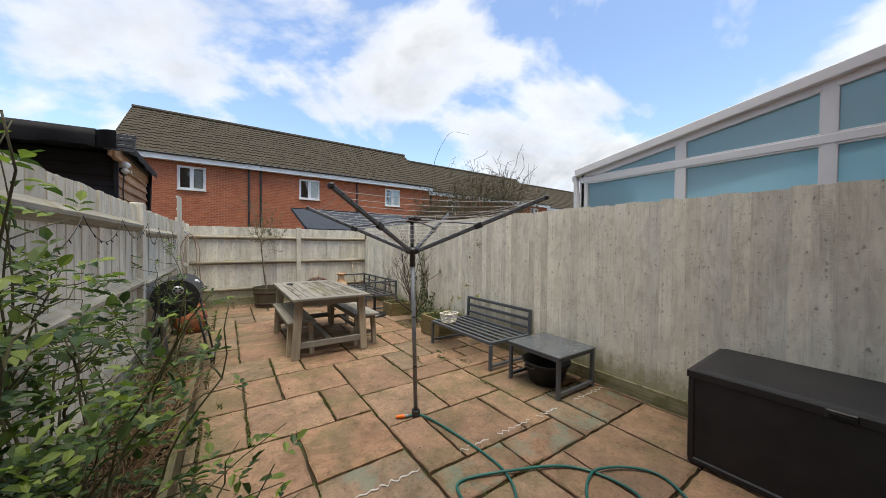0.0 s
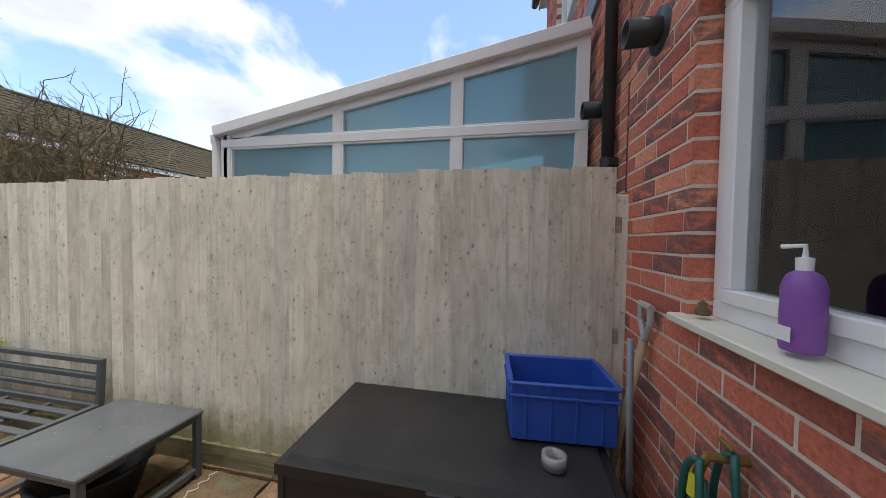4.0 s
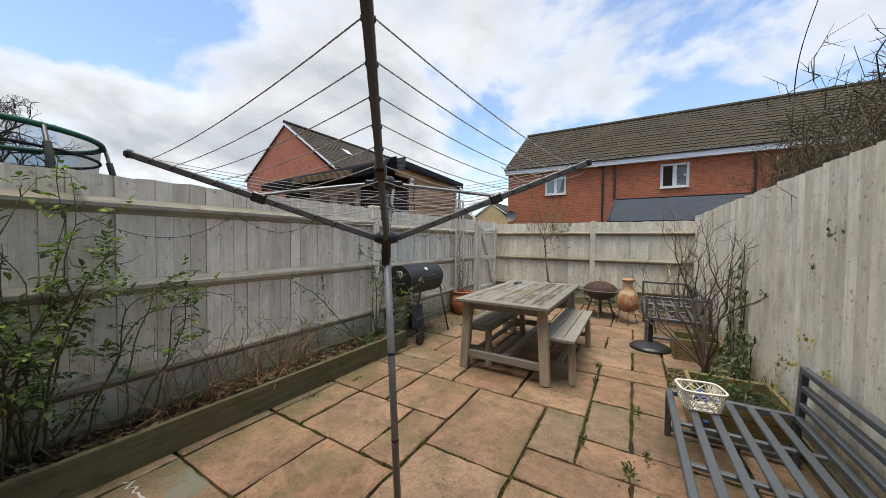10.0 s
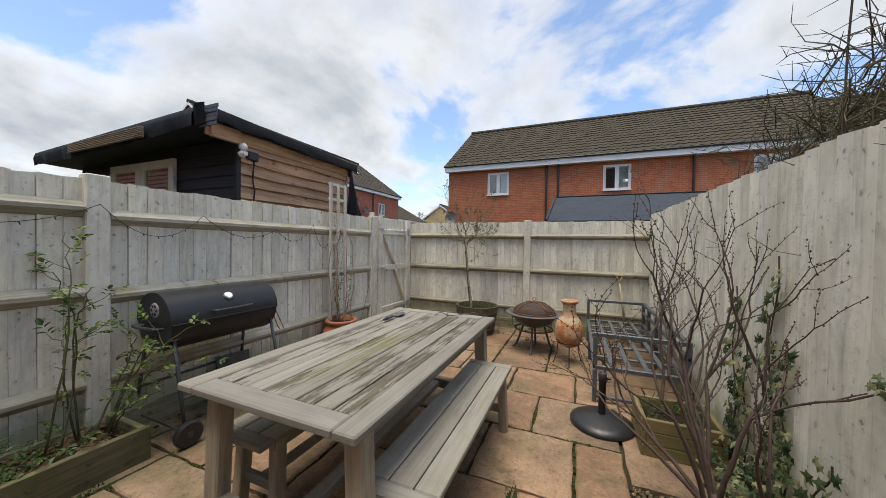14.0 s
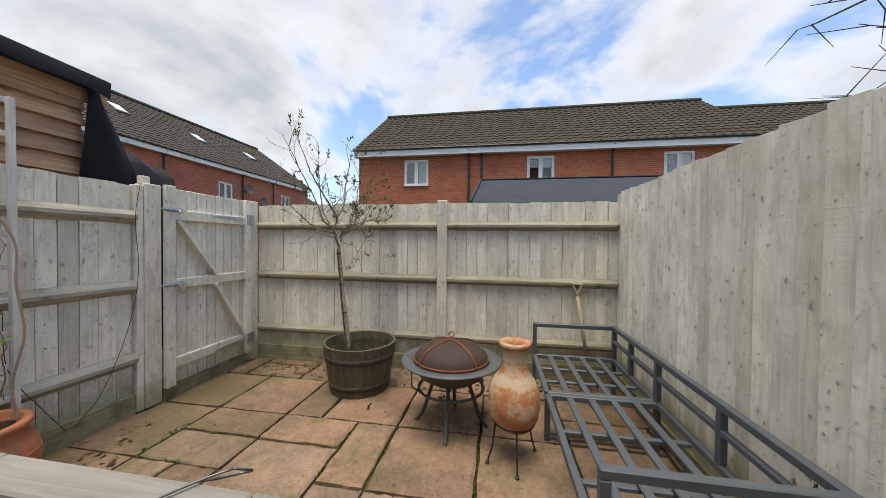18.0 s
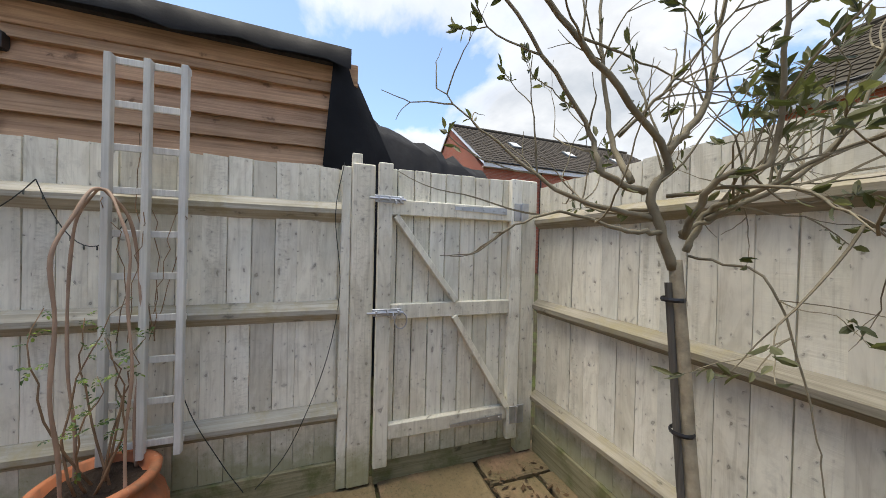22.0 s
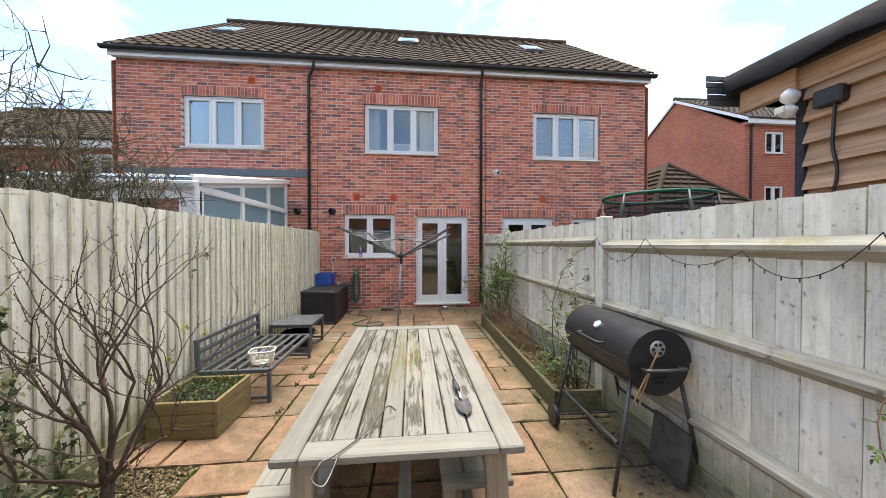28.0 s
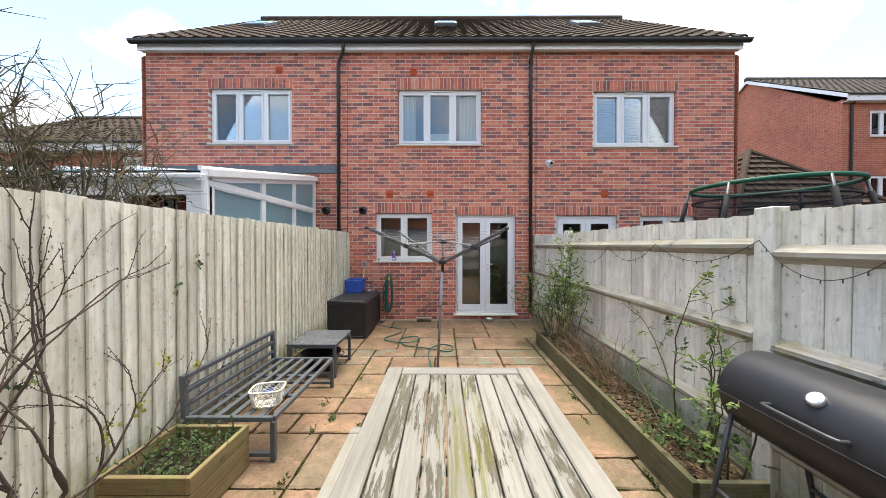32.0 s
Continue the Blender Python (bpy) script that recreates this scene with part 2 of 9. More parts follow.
    def bump(self, h, strength=0.3, dist=0.01):
        n = self.t.nodes.new("ShaderNodeBump")
        n.inputs["Strength"].default_value = strength
        n.inputs["Distance"].default_value = dist
        self.set(n.inputs["Height"], h)
        self.t.links.new(n.outputs[0], self.b.inputs["Normal"])
        return self


def wood(name, light, dark, axis="z", knots=True, rough=0.75, green=None, grain=1.0, saw=0.0, spread=0.14, streak=0.0):
    """Weathered timber with grain along an axis; saw gives the cross ridges of rough-sawn boards."""
    m = Mat(name, rough, 0, 0.25)
    g = {"x": (0.9, 22, 22), "y": (22, 0.9, 22), "z": (22, 22, 0.9)}[axis]
    gv = m.coords(g, 1.0)
    n1 = m.noise(gv, 2.2, 6, 0.66, 0.6)
    n2 = m.noise(m.coords((1, 1, 1), 1.0), 2.3, 5, 0.6)
    c = m.ramp(n1, [(0.28, dark), (0.62, light)])
    tone = m.ramp(n2, [(0.3, (0.80, 0.79, 0.77)), (0.7, (1.08, 1.07, 1.05))])
    c = m.mix(1.0, c, tone, "MULTIPLY")
    fine = m.noise(m.coords(tuple(q * 3.2 for q in g), 1.0), 2.0, 4, 0.7)
    c = m.mix(1.0, c, m.ramp(fine, [(0.3, (0.92, 0.918, 0.915)), (0.7, (1.04, 1.04, 1.04))]), "MULTIPLY")
    s_ = spread
    each = m.ramp(m.rand(), [(0.0, (1 - s_, 1 - s_, 1 - s_ * 1.1)), (0.35, (1 + s_ * 0.2, 1 + s_ * 0.2, 1.0)), (0.6, (1 - s_ * 0.45, 1 - s_ * 0.4, 1 - s_ * 0.3)), (1.0, (1 + s_ * 0.75, 1 + s_ * 0.6, 1 + s_ * 0.4))])
    c = m.mix(1.0, c, each, "MULTIPLY")
    h = m.math("ADD", n1, m.math("MULTIPLY", fine, 0.5))
    if knots:
        w = m.split(m.coords((1, 1, 1), 1.0))
        along, across = {"x": (w[0], (w[1], w[2])), "y": (w[1], (w[0], w[2])), "z": (w[2], (w[0], w[1]))}[axis]
        cm = m.t.nodes.new("ShaderNodeCombineXYZ")
        m.set(cm.inputs[0], m.math("MULTIPLY", m.math("ADD", across[0], across[1]), 7.5))
        m.set(cm.inputs[1], m.math("MULTIPLY", along, 4.2))
        wob = m.t.nodes.new("ShaderNodeVectorMath")
        wob.operation = "ADD"
        m.set(wob.inputs[0], cm.outputs[0])
        nz = m.t.nodes.new("ShaderNodeTexNoise")
        m.set(nz.inputs["Vector"], m.coords((1, 1, 1), 1.0))
        nz.inputs["Scale"].default_value = 34
        nz.inputs["Detail"].default_value = 5
        sc = m.t.nodes.new("ShaderNodeVectorMath")
        sc.operation = "SCALE"
        m.set(sc.inputs[0], nz.outputs["Color"])
        sc.inputs["Scale"].default_value = 0.42
        m.set(wob.inputs[1], sc.outputs[0])
        vo = m.t.nodes.new("ShaderNodeTexVoronoi")
        vo.voronoi_dimensions = "2D"
        m.set(vo.inputs["Vector"], wob.outputs[0])
        vo.inputs["Scale"].default_value = 1.15
        keep = m.ramp(m.split(vo.outputs["Color"])[0], [(0.50, 0.0), (0.53, 1.0)])
        size = m.math("MULTIPLY", vo.outputs["Distance"], m.math("ADD", m.split(vo.outputs["Color"])[1], 0.75))
        kn = m.math("MULTIPLY", m.ramp(size, [(0.04, 1.0), (0.12, 0.0)]), keep)
        ring = m.math("MULTIPLY", m.ramp(size, [(0.06, 1.0), (0.26, 0.0)]), keep)
        c = m.mix(m.math("MULTIPLY", ring, 0.34), c, tuple(q * 0.7 for q in dark))
        c = m.mix(m.math("MULTIPLY", kn, 0.66), c, tuple(q * 0.42 for q in dark))
        h = m.math("ADD", h, m.math("MULTIPLY", kn, 0.8))
    if saw:
        k = {"x": (110, 3, 3), "y": (3, 110, 3), "z": (3, 3, 110)}[axis]
        sw = m.noise(m.coords(k, 1.0), 1.0, 3, 0.6)
        h = m.math("ADD", h, m.math("MULTIPLY", sw, saw))
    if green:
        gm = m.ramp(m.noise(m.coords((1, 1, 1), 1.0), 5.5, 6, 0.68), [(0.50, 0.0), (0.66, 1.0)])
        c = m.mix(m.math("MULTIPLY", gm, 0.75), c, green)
    if streak:
        sm = m.ramp(m.noise(m.coords(tuple(q * 0.55 for q in g), 1.0), 1.0, 7, 0.7), [(0.52, 0.0), (0.72, streak)])
        sm = m.math("MULTIPLY", sm, m.ramp(m.noise(m.coords((1, 1, 1), 1.0), 1.4, 3, 0.5), [(0.38, 0.15), (0.6, 1.0)]))
        c = m.mix(sm, c, tuple(q * f for q, f in zip(dark, (0.62, 0.62, 0.50))))
    m.color(c)
    m.bump(h, 0.5 * grain, 0.004)
    return m.m


def plain(name, col, rough=0.6, metal=0.0, spec=0.4, vary=0.12, scale=8, bump=0.1, bdist=0.003):
    m = Mat(name, rough, metal, spec)
    n = m.noise(m.coords((1, 1, 1), 1.0), scale, 5, 0.6)
    lo, hi = tuple(max(0, q * (1 - vary)) for q in col), tuple(q * (1 + vary) for q in col)
    m.color(m.ramp(n, [(0.3, lo), (0.7, hi)]))
    m.rough(m.ramp(m.noise(m.coords((1, 1, 1), 1.0), scale * 3, 3), [(0.2, max(0.05, rough - 0.1)), (0.8, min(1, rough + 0.1))]))
    if bump:
        m.bump(m.noise(m.coords((1, 1, 1), 1.0), scale * 12, 3), bump, bdist)
    return m.m


def brick_mat(name, per_island, tint=(1, 1, 1)):
    m = Mat(name, 0.85, 0, 0.25)
    r = m.island() if per_island else m.rand()
    base = m.ramp(r, [(0.0, (0.29, 0.112, 0.092)), (0.08, (0.39, 0.125, 0.092)), (0.25, (0.53, 0.160, 0.108)), (0.55, (0.60, 0.192, 0.125)), (0.85, (0.66, 0.240, 0.152)), (1.0, (0.72, 0.31, 0.20))])
    co = m.co
    n = m.noise(co, 9, 6, 0.65)
    c = m.mix(1.0, base, m.ramp(n, [(0.3, (0.78, 0.77, 0.77)), (0.7, (1.14, 1.12, 1.1))]), "MULTIPLY")
    flash = m.ramp(m.math("FRACT", m.math("MULTIPLY", r, 37.7)), [(0.70, 0.0), (0.74, 1.0)])
    dark = m.ramp(m.noise(m.coords((5.5, 5.5, 15)), 1.0, 5, 0.65), [(0.42, 0.0), (0.52, 0.82)])
    c = m.mix(m.math("MULTIPLY", dark, flash), c, (0.165, 0.100, 0.098))
    speck = m.ramp(m.noise(co, 70, 4, 0.7), [(0.30, (0.70, 0.70, 0.72)), (0.5, (1.0, 1.0, 1.0)), (0.72, (1.22, 1.18, 1.14))])
    c = m.mix(1.0, c, speck, "MULTIPLY")
    c = m.mix(1.0, c, tint, "MULTIPLY")
    m.color(c)
    m.bump(m.noise(co, 90, 4, 0.6), 0.5, 0.004)
    return m.m


def brick_texture(name, c1, c2, mortar, bw=0.225, bh=0.075, rough=0.9):
    """Far brickwork, courses as a texture: x and y both run along the wall."""
    m = Mat(name, rough, 0, 0.2)
    s = m.split(m.co)
    cm = m.t.nodes.new("ShaderNodeCombineXYZ")
    m.set(cm.inputs[0], m.math("ADD", s[0], s[1]))
    m.set(cm.inputs[1], s[2])
    bt = m.t.nodes.new("ShaderNodeTexBrick")
    m.set(bt.inputs["Vector"], cm.outputs[0])
    bt.inputs["Scale"].default_value = 1.0
    bt.inputs["Brick Width"].default_value, bt.inputs["Row Height"].default_value = bw, bh
    bt.inputs["Mortar Size"].default_value = 0.006
    bt.inputs["Bias"].default_value = 0.0
    m.set(bt.inputs["Color1"], c1), m.set(bt.inputs["Color2"], c2), m.set(bt.inputs["Mortar"], mortar)
    n = m.noise(m.co, 0.8, 5, 0.6)
    c = m.mix(1.0, bt.outputs["Color"], m.ramp(n, [(0.3, (0.85, 0.85, 0.86)), (0.7, (1.1, 1.08, 1.05))]), "MULTIPLY")
    sp = m.noise(m.coords((4.4, 4.4, 13.3)), 1.0, 2, 0.5)
    c = m.mix(m.ramp(sp, [(0.62, 0.0), (0.68, 0.55)]), c, tuple(q * 0.45 for q in c1))
    m.color(c)
    m.bump(bt.outputs["Fac"], -0.4, 0.006)
    return m.m


def glass_mat(name, tint=(0.9, 0.95, 0.96), rough=0.0, gloss=1.0, wavy=0.0, mirror_tint=(1, 1, 1), milk=0.0):
    """Window glass: clear or part milky, with a mirror by the angle."""
    mt = bpy.data.materials.new(name)
    mt.use_nodes = True
    t = mt.node_tree
    t.nodes.clear()
    out = t.nodes.new("ShaderNodeOutputMaterial")
    tr = t.nodes.new("ShaderNodeBsdfTransparent")
    tr.inputs[0].default_value = (*tint, 1)
    gl = t.nodes.new("ShaderNodeBsdfGlossy")
    gl.inputs["Roughness"].default_value = rough
    # the reflection itself is tinted, blue on the conservatory panes
    gl.inputs["Color"].default_value = (*mirror_tint, 1)
    fr = t.nodes.new("ShaderNodeFresnel")
    fr.inputs["IOR"].default_value = 1.65
    mul = t.nodes.new("ShaderNodeMath")
    mul.operation, mul.use_clamp = "MULTIPLY", True
    mul.inputs[1].default_value = gloss * 1.6
    t.links.new(fr.outputs[0], mul.inputs[0])
    mx = t.nodes.new("ShaderNodeMixShader")
    t.links.new(mul.outputs[0], mx.inputs[0])
    body = tr
    if milk:
        tl = t.nodes.new("ShaderNodeBsdfTranslucent")
        tl.inputs[0].default_value = (*tint, 1)
        df = t.nodes.new("ShaderNodeBsdfDiffuse")
        df.inputs[0].default_value = (*tint, 1)
        half, body = t.nodes.new("ShaderNodeMixShader"), t.nodes.new("ShaderNodeMixShader")
        half.inputs[0].default_value, body.inputs[0].default_value = 0.45, milk
        t.links.new(tl.outputs[0], half.inputs[1])
        t.links.new(df.outputs[0], half.inputs[2])
        t.links.new(tr.outputs[0], body.inputs[1])
        t.links.new(half.outputs[0], body.inputs[2])
    t.links.new(body.outputs[0], mx.inputs[1])
    t.links.new(gl.outputs[0], mx.inputs[2])
    t.links.new(mx.outputs[0], out.inputs[0])
    if wavy:
        tc = t.nodes.new("ShaderNodeTexCoord")
        mp = t.nodes.new("ShaderNodeMapping")
        mp.inputs["Scale"].default_value = (60, 60, 7)
        nz = t.nodes.new("ShaderNodeTexNoise")
        nz.inputs["Scale"].default_value = 1.0
        bp = t.nodes.new("ShaderNodeBump")
        bp.inputs["Strength"].default_value = wavy
        t.links.new(tc.outputs["Object"], mp.inputs[0])
        t.links.new(mp.outputs[0], nz.inputs["Vector"])
        t.links.new(nz.outputs["Fac"], bp.inputs["Height"])
        t.links.new(bp.outputs[0], gl.inputs["Normal"])
        t.links.new(bp.outputs[0], fr.inputs["Normal"])
    return mt


def board_mat():
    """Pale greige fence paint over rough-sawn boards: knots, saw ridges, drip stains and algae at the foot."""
    m = Mat("fence_board_paint", 0.78, 0, 0.22)
    own = m.coords((1, 1, 1), 1.0)
    broad = m.noise(own, 2.4, 5, 0.62)
    c = m.ramp(broad, [(0.30, (0.61, 0.592, 0.512)), (0.52, (0.735, 0.714, 0.624)), (0.72, (0.80, 0.778, 0.69))])
    hue = m.ramp(m.rand(), [(0.0, (0.84, 0.83, 0.80)), (0.2, (1.10, 1.085, 1.04)), (0.4, (0.95, 0.96, 0.965)), (0.6, (1.15, 1.14, 1.10)), (0.8, (0.93, 0.91, 0.865)), (1.0, (1.10, 1.10, 1.085))])
    c = m.mix(1.0, c, hue, "MULTIPLY")
    grain = m.noise(m.coords((26, 26, 0.8), 1.0), 2.0, 6, 0.66, 0.9)
    c = m.mix(1.0, c, m.ramp(grain, [(0.26, (0.74, 0.73, 0.70)), (0.46, (1.0, 1.0, 1.0)), (0.75, (1.06, 1.06, 1.06))]), "MULTIPLY")
    # sparse knots of uneven size, each with a shadowy halo
    w = m.split(own)
    cm = m.t.nodes.new("ShaderNodeCombineXYZ")
    m.set(cm.inputs[0], m.math("MULTIPLY", m.math("ADD", w[0], w[1]), 5.4))
    m.set(cm.inputs[1], m.math("MULTIPLY", w[2], 4.1))
    nz = m.t.nodes.new("ShaderNodeTexNoise")
    m.set(nz.inputs["Vector"], own)
    nz.inputs["Scale"].default_value, nz.inputs["Detail"].default_value = 13, 5
    sc = m.t.nodes.new("ShaderNodeVectorMath")
    sc.operation = "SCALE"
    m.set(sc.inputs[0], nz.outputs["Color"])
    sc.inputs["Scale"].default_value = 0.36
    wob = m.t.nodes.new("ShaderNodeVectorMath")
    m.set(wob.inputs[0], cm.outputs[0]), m.set(wob.inputs[1], sc.outputs[0])
    vo = m.t.nodes.new("ShaderNodeTexVoronoi")
    vo.voronoi_dimensions = "2D"
    m.set(vo.inputs["Vector"], wob.outputs[0])
    pick = m.split(vo.outputs["Color"])
    keep = m.ramp(pick[0], [(0.50, 0.0), (0.85, 1.0)])
    size = m.math("MULTIPLY", vo.outputs["Distance"], m.math("ADD", m.math("MULTIPLY", pick[1], 2.6), 0.55))
    rim = m.math("MULTIPLY", m.ramp(size, [(0.02, 0.55), (0.07, 1.0), (0.15, 0.0)]), keep)
    halo = m.math("MULTIPLY", m.ramp(size, [(0.05, 1.0), (0.40, 0.0)]), keep)
    rings = m.math("MULTIPLY", m.math("SINE", m.math("MULTIPLY", size, 70.0)), halo)
    c = m.mix(m.math("MULTIPLY", halo, 0.48), c, (0.42, 0.395, 0.34))
    c = m.mix(m.math("MULTIPLY", rim, 0.72), c, (0.20, 0.18, 0.14))
    # crusty raised bands where the saw tore the grain
    band = m.ramp(m.noise(m.coords((13, 13, 0.55), 1.0), 1.0, 3, 0.5), [(0.56, 0.0), (0.62, 1.0)])
    lump = m.noise(m.coords((45, 45, 85), 1.0), 1.0, 4, 0.62)
    crust = m.math("MULTIPLY", band, lump)
    c = m.mix(m.math("MULTIPLY", band, m.ramp(lump, [(0.50, 0.0), (0.66, 0.30)])), c, (0.34, 0.32, 0.26))
    # nail holes and specks
    dots = m.t.nodes.new("ShaderNodeTexVoronoi")
    m.set(dots.inputs["Vector"], own)
    dots.inputs["Scale"].default_value = 11.0
    speck = m.math("MULTIPLY", m.ramp(dots.outputs["Distance"], [(0.035, 1.0), (0.055, 0.0)]), m.ramp(m.split(dots.outputs["Color"])[0], [(0.95, 0.0), (0.955, 1.0)]))
    c = m.mix(m.math("MULTIPLY", speck, 0.75), c, (0.16, 0.14, 0.11))
    # thin worn places and drips
    drip = m.ramp(m.noise(m.coords((16, 16, 0.7), 1.0), 1.0, 7, 0.7), [(0.54, 0.0), (0.74, 0.6)])
    drip = m.math("MULTIPLY", drip, m.ramp(m.noise(own, 1.7, 4, 0.6), [(0.42, 0.1), (0.62, 1.0)]))
    c = m.mix(drip, c, (0.40, 0.375, 0.29))
    smear = m.ramp(m.noise(m.coords((5, 5, 1.6), 1.0), 2.0, 6, 0.65, 1.6), [(0.40, (0.90, 0.89, 0.87)), (0.50, (1.0, 1.0, 1.0)), (0.66, (1.07, 1.07, 1.07))])
    c = m.mix(1.0, c, smear, "MULTIPLY")
    grime = m.ramp(m.noise(own, 7.5, 8, 0.74), [(0.56, 0.0), (0.74, 0.50)])
    c = m.mix(grime, c, (0.43, 0.415, 0.33))
    moss = m.ramp(m.noise(m.coords((3, 3, 1.1), 1.0), 1.0, 7, 0.7), [(0.50, 0.0), (0.70, 0.55)])
    at = m.split(m.t.nodes.new("ShaderNodeNewGeometry").outputs["Position"])
    corner = m.math("MULTIPLY", m.ramp(m.math("SUBTRACT", at[0], 3.0), [(0.5, 0.0), (0.8, 1.0)]), m.ramp(m.math("MULTIPLY", m.math("SUBTRACT", at[1], 4.0), 0.25), [(0.1, 0.0), (0.6, 1.0)]))
    c = m.mix(m.math("MULTIPLY", moss, m.math("ADD", m.math("MULTIPLY", corner, 0.45), 0.2)), c, (0.33, 0.36, 0.19))
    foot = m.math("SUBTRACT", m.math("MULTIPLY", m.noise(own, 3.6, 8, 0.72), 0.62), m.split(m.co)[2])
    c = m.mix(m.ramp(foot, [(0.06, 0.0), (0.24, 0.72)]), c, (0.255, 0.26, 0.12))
    m.color(c)
    saw = m.noise(m.coords((3.5, 3.5, 95), 1.0), 1.0, 3, 0.55)
    patch = m.ramp(m.noise(m.coords((6, 6, 1.2), 1.0), 1.0, 3, 0.5), [(0.40, 0.05), (0.62, 1.0)])
    h = m.math("ADD", m.math("MULTIPLY", m.math("MULTIPLY", saw, patch), 0.55), m.math("MULTIPLY", grain, 0.28))
    h = m.math("ADD", h, m.math("MULTIPLY", crust, 1.3))
    h = m.math("ADD", h, m.math("ADD", m.math("MULTIPLY", rings, 0.10), m.math("SUBTRACT", m.math("MULTIPLY", halo, 0.5), m.math("MULTIPLY", rim, 0.5))))
    m.bump(h, 0.5, 0.004)
    return m.m


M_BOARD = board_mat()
M_RAIL_Y = wood("fence_rail_y", (0.45, 0.438, 0.385), (0.26, 0.243, 0.192), "y", green=(0.29, 0.255, 0.145), streak=0.5)
M_RAIL_X = wood("fence_rail_x", (0.375, 0.35, 0.29), (0.205, 0.182, 0.135), "x", green=(0.27, 0.235, 0.13), streak=0.6)
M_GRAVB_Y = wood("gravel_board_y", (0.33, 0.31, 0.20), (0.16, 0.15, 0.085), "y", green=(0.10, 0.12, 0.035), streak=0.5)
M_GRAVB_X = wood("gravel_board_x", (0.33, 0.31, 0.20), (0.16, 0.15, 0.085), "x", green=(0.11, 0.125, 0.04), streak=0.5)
M_BED = wood("bed_timber", (0.17, 0.155, 0.085), (0.075, 0.07, 0.04), "y", green=(0.075, 0.09, 0.028), streak=0.6)
M_PLANTER = wood("planter_timber", (0.26, 0.20, 0.10), (0.14, 0.11, 0.055), "x", green=(0.15, 0.16, 0.06))
M_PLANTER_Y = wood("planter_timber_y", (0.26, 0.20, 0.10), (0.14, 0.11, 0.055), "y", green=(0.15, 0.16, 0.06))


def table_top_mat():
    """Bleached planks whose surface flakes off in streaks, with moss towards the middle."""
    m = Mat("flaking_table_planks", 0.8, 0, 0.2)
    along = m.noise(m.coords((26, 1.1, 26), 1.0), 2.4, 6, 0.66, 0.4)
    c = m.ramp(along, [(0.28, (0.165, 0.155, 0.132)), (0.45, (0.225, 0.215, 0.190)), (0.62, (0.262, 0.252, 0.224))])
    each = m.ramp(m.rand(), [(0.0, (0.84, 0.83, 0.80)), (1.0, (1.08, 1.07, 1.05))])
    c = m.mix(1.0, c, each, "MULTIPLY")
    lot = m.math("MULTIPLY", m.math("SUBTRACT", m.math("FRACT", m.math("MULTIPLY", m.rand(), 17.3)), 0.5), 0.16)
    wide = m.ramp(m.noise(m.coords((6, 2.2, 6), 1.0), 1.3, 4, 0.6), [(0.36, 0.0), (0.66, 0.22)])
    flake = m.math("ADD", m.math("ADD", m.noise(m.coords((58, 4.2, 58), 1.0), 1.0, 10, 0.76, 0.5), wide), lot)
    fm = m.ramp(flake, [(0.648, 0.0), (0.69, 0.85)])
    c = m.mix(fm, c, m.ramp(m.noise(m.coords((80, 5, 80), 1.0), 1.0, 5, 0.7), [(0.32, (0.040, 0.034, 0.020)), (0.52, (0.085, 0.074, 0.048)), (0.72, (0.145, 0.128, 0.090))]))
    x, y = m.split(m.co)[0], m.split(m.co)[1]
    far = m.math("ADD", y, 0.2)
    d = m.math("ADD", m.math("MULTIPLY", m.math("MULTIPLY", x, x), 22.0), m.math("MULTIPLY", m.math("MULTIPLY", far, far), 1.6))
    spot = m.math("SUBTRACT", m.noise(m.coords((34, 1.8, 34)), 1.3, 8, 0.72), m.math("MULTIPLY", d, 0.20))
    c = m.mix(m.ramp(spot, [(0.44, 0.0), (0.58, 0.8)]), c, (0.13, 0.12, 0.025))
    m.color(c)
    m.bump(m.math("SUBTRACT", m.math("MULTIPLY", along, 0.6), m.math("MULTIPLY", fm, 0.8)), 0.7, 0.004)
    return m.m


M_TEAK_Y = table_top_mat()
M_TEAK_YC = wood("table_rim_wood", (0.262, 0.252, 0.226), (0.19, 0.18, 0.158), "y", knots=False)
M_TEAK_X = wood("table_end_wood", (0.262, 0.252, 0.226), (0.19, 0.18, 0.158), "x", knots=False)
M_TEAK_Z = wood("table_leg_wood", (0.44, 0.39, 0.31), (0.27, 0.235, 0.18), "z", knots=False)
M_BENCH_Y = wood("bench_wood", (0.33, 0.315, 0.285), (0.235, 0.225, 0.20), "y", knots=False, green=(0.22, 0.215, 0.16))
M_CLAD = wood("shed_cladding", (0.60, 0.395, 0.255), (0.32, 0.19, 0.118), "y", rough=0.8, spread=0.22)
M_CLADX = wood("shed_black_boards", (0.045, 0.048, 0.055), (0.025, 0.026, 0.03), "x", knots=False, rough=0.6)
M_BRICK = brick_mat("brick_each", False)
M_BRICK_J = brick_mat("brick_joined", True)
M_MORTAR = plain("mortar", (0.66, 0.585, 0.50), 0.95, vary=0.12, scale=20, bump=0.5, bdist=0.004)
M_BRICK_FAR = brick_texture("brick_far_orange", (0.46, 0.145, 0.065), (0.36, 0.10, 0.05), (0.40, 0.27, 0.19))
M_BRICK_FAR2 = brick_texture("brick_far_red", (0.47, 0.15, 0.09), (0.37, 0.112, 0.07), (0.42, 0.30, 0.23))
M_UPVC = plain("white_upvc", (0.80, 0.80, 0.80), 0.35, spec=0.5, vary=0.03, scale=3, bump=0)
M_CREAM = plain("cream_sill", (0.70, 0.68, 0.58), 0.5, vary=0.06, scale=5, bump=0)
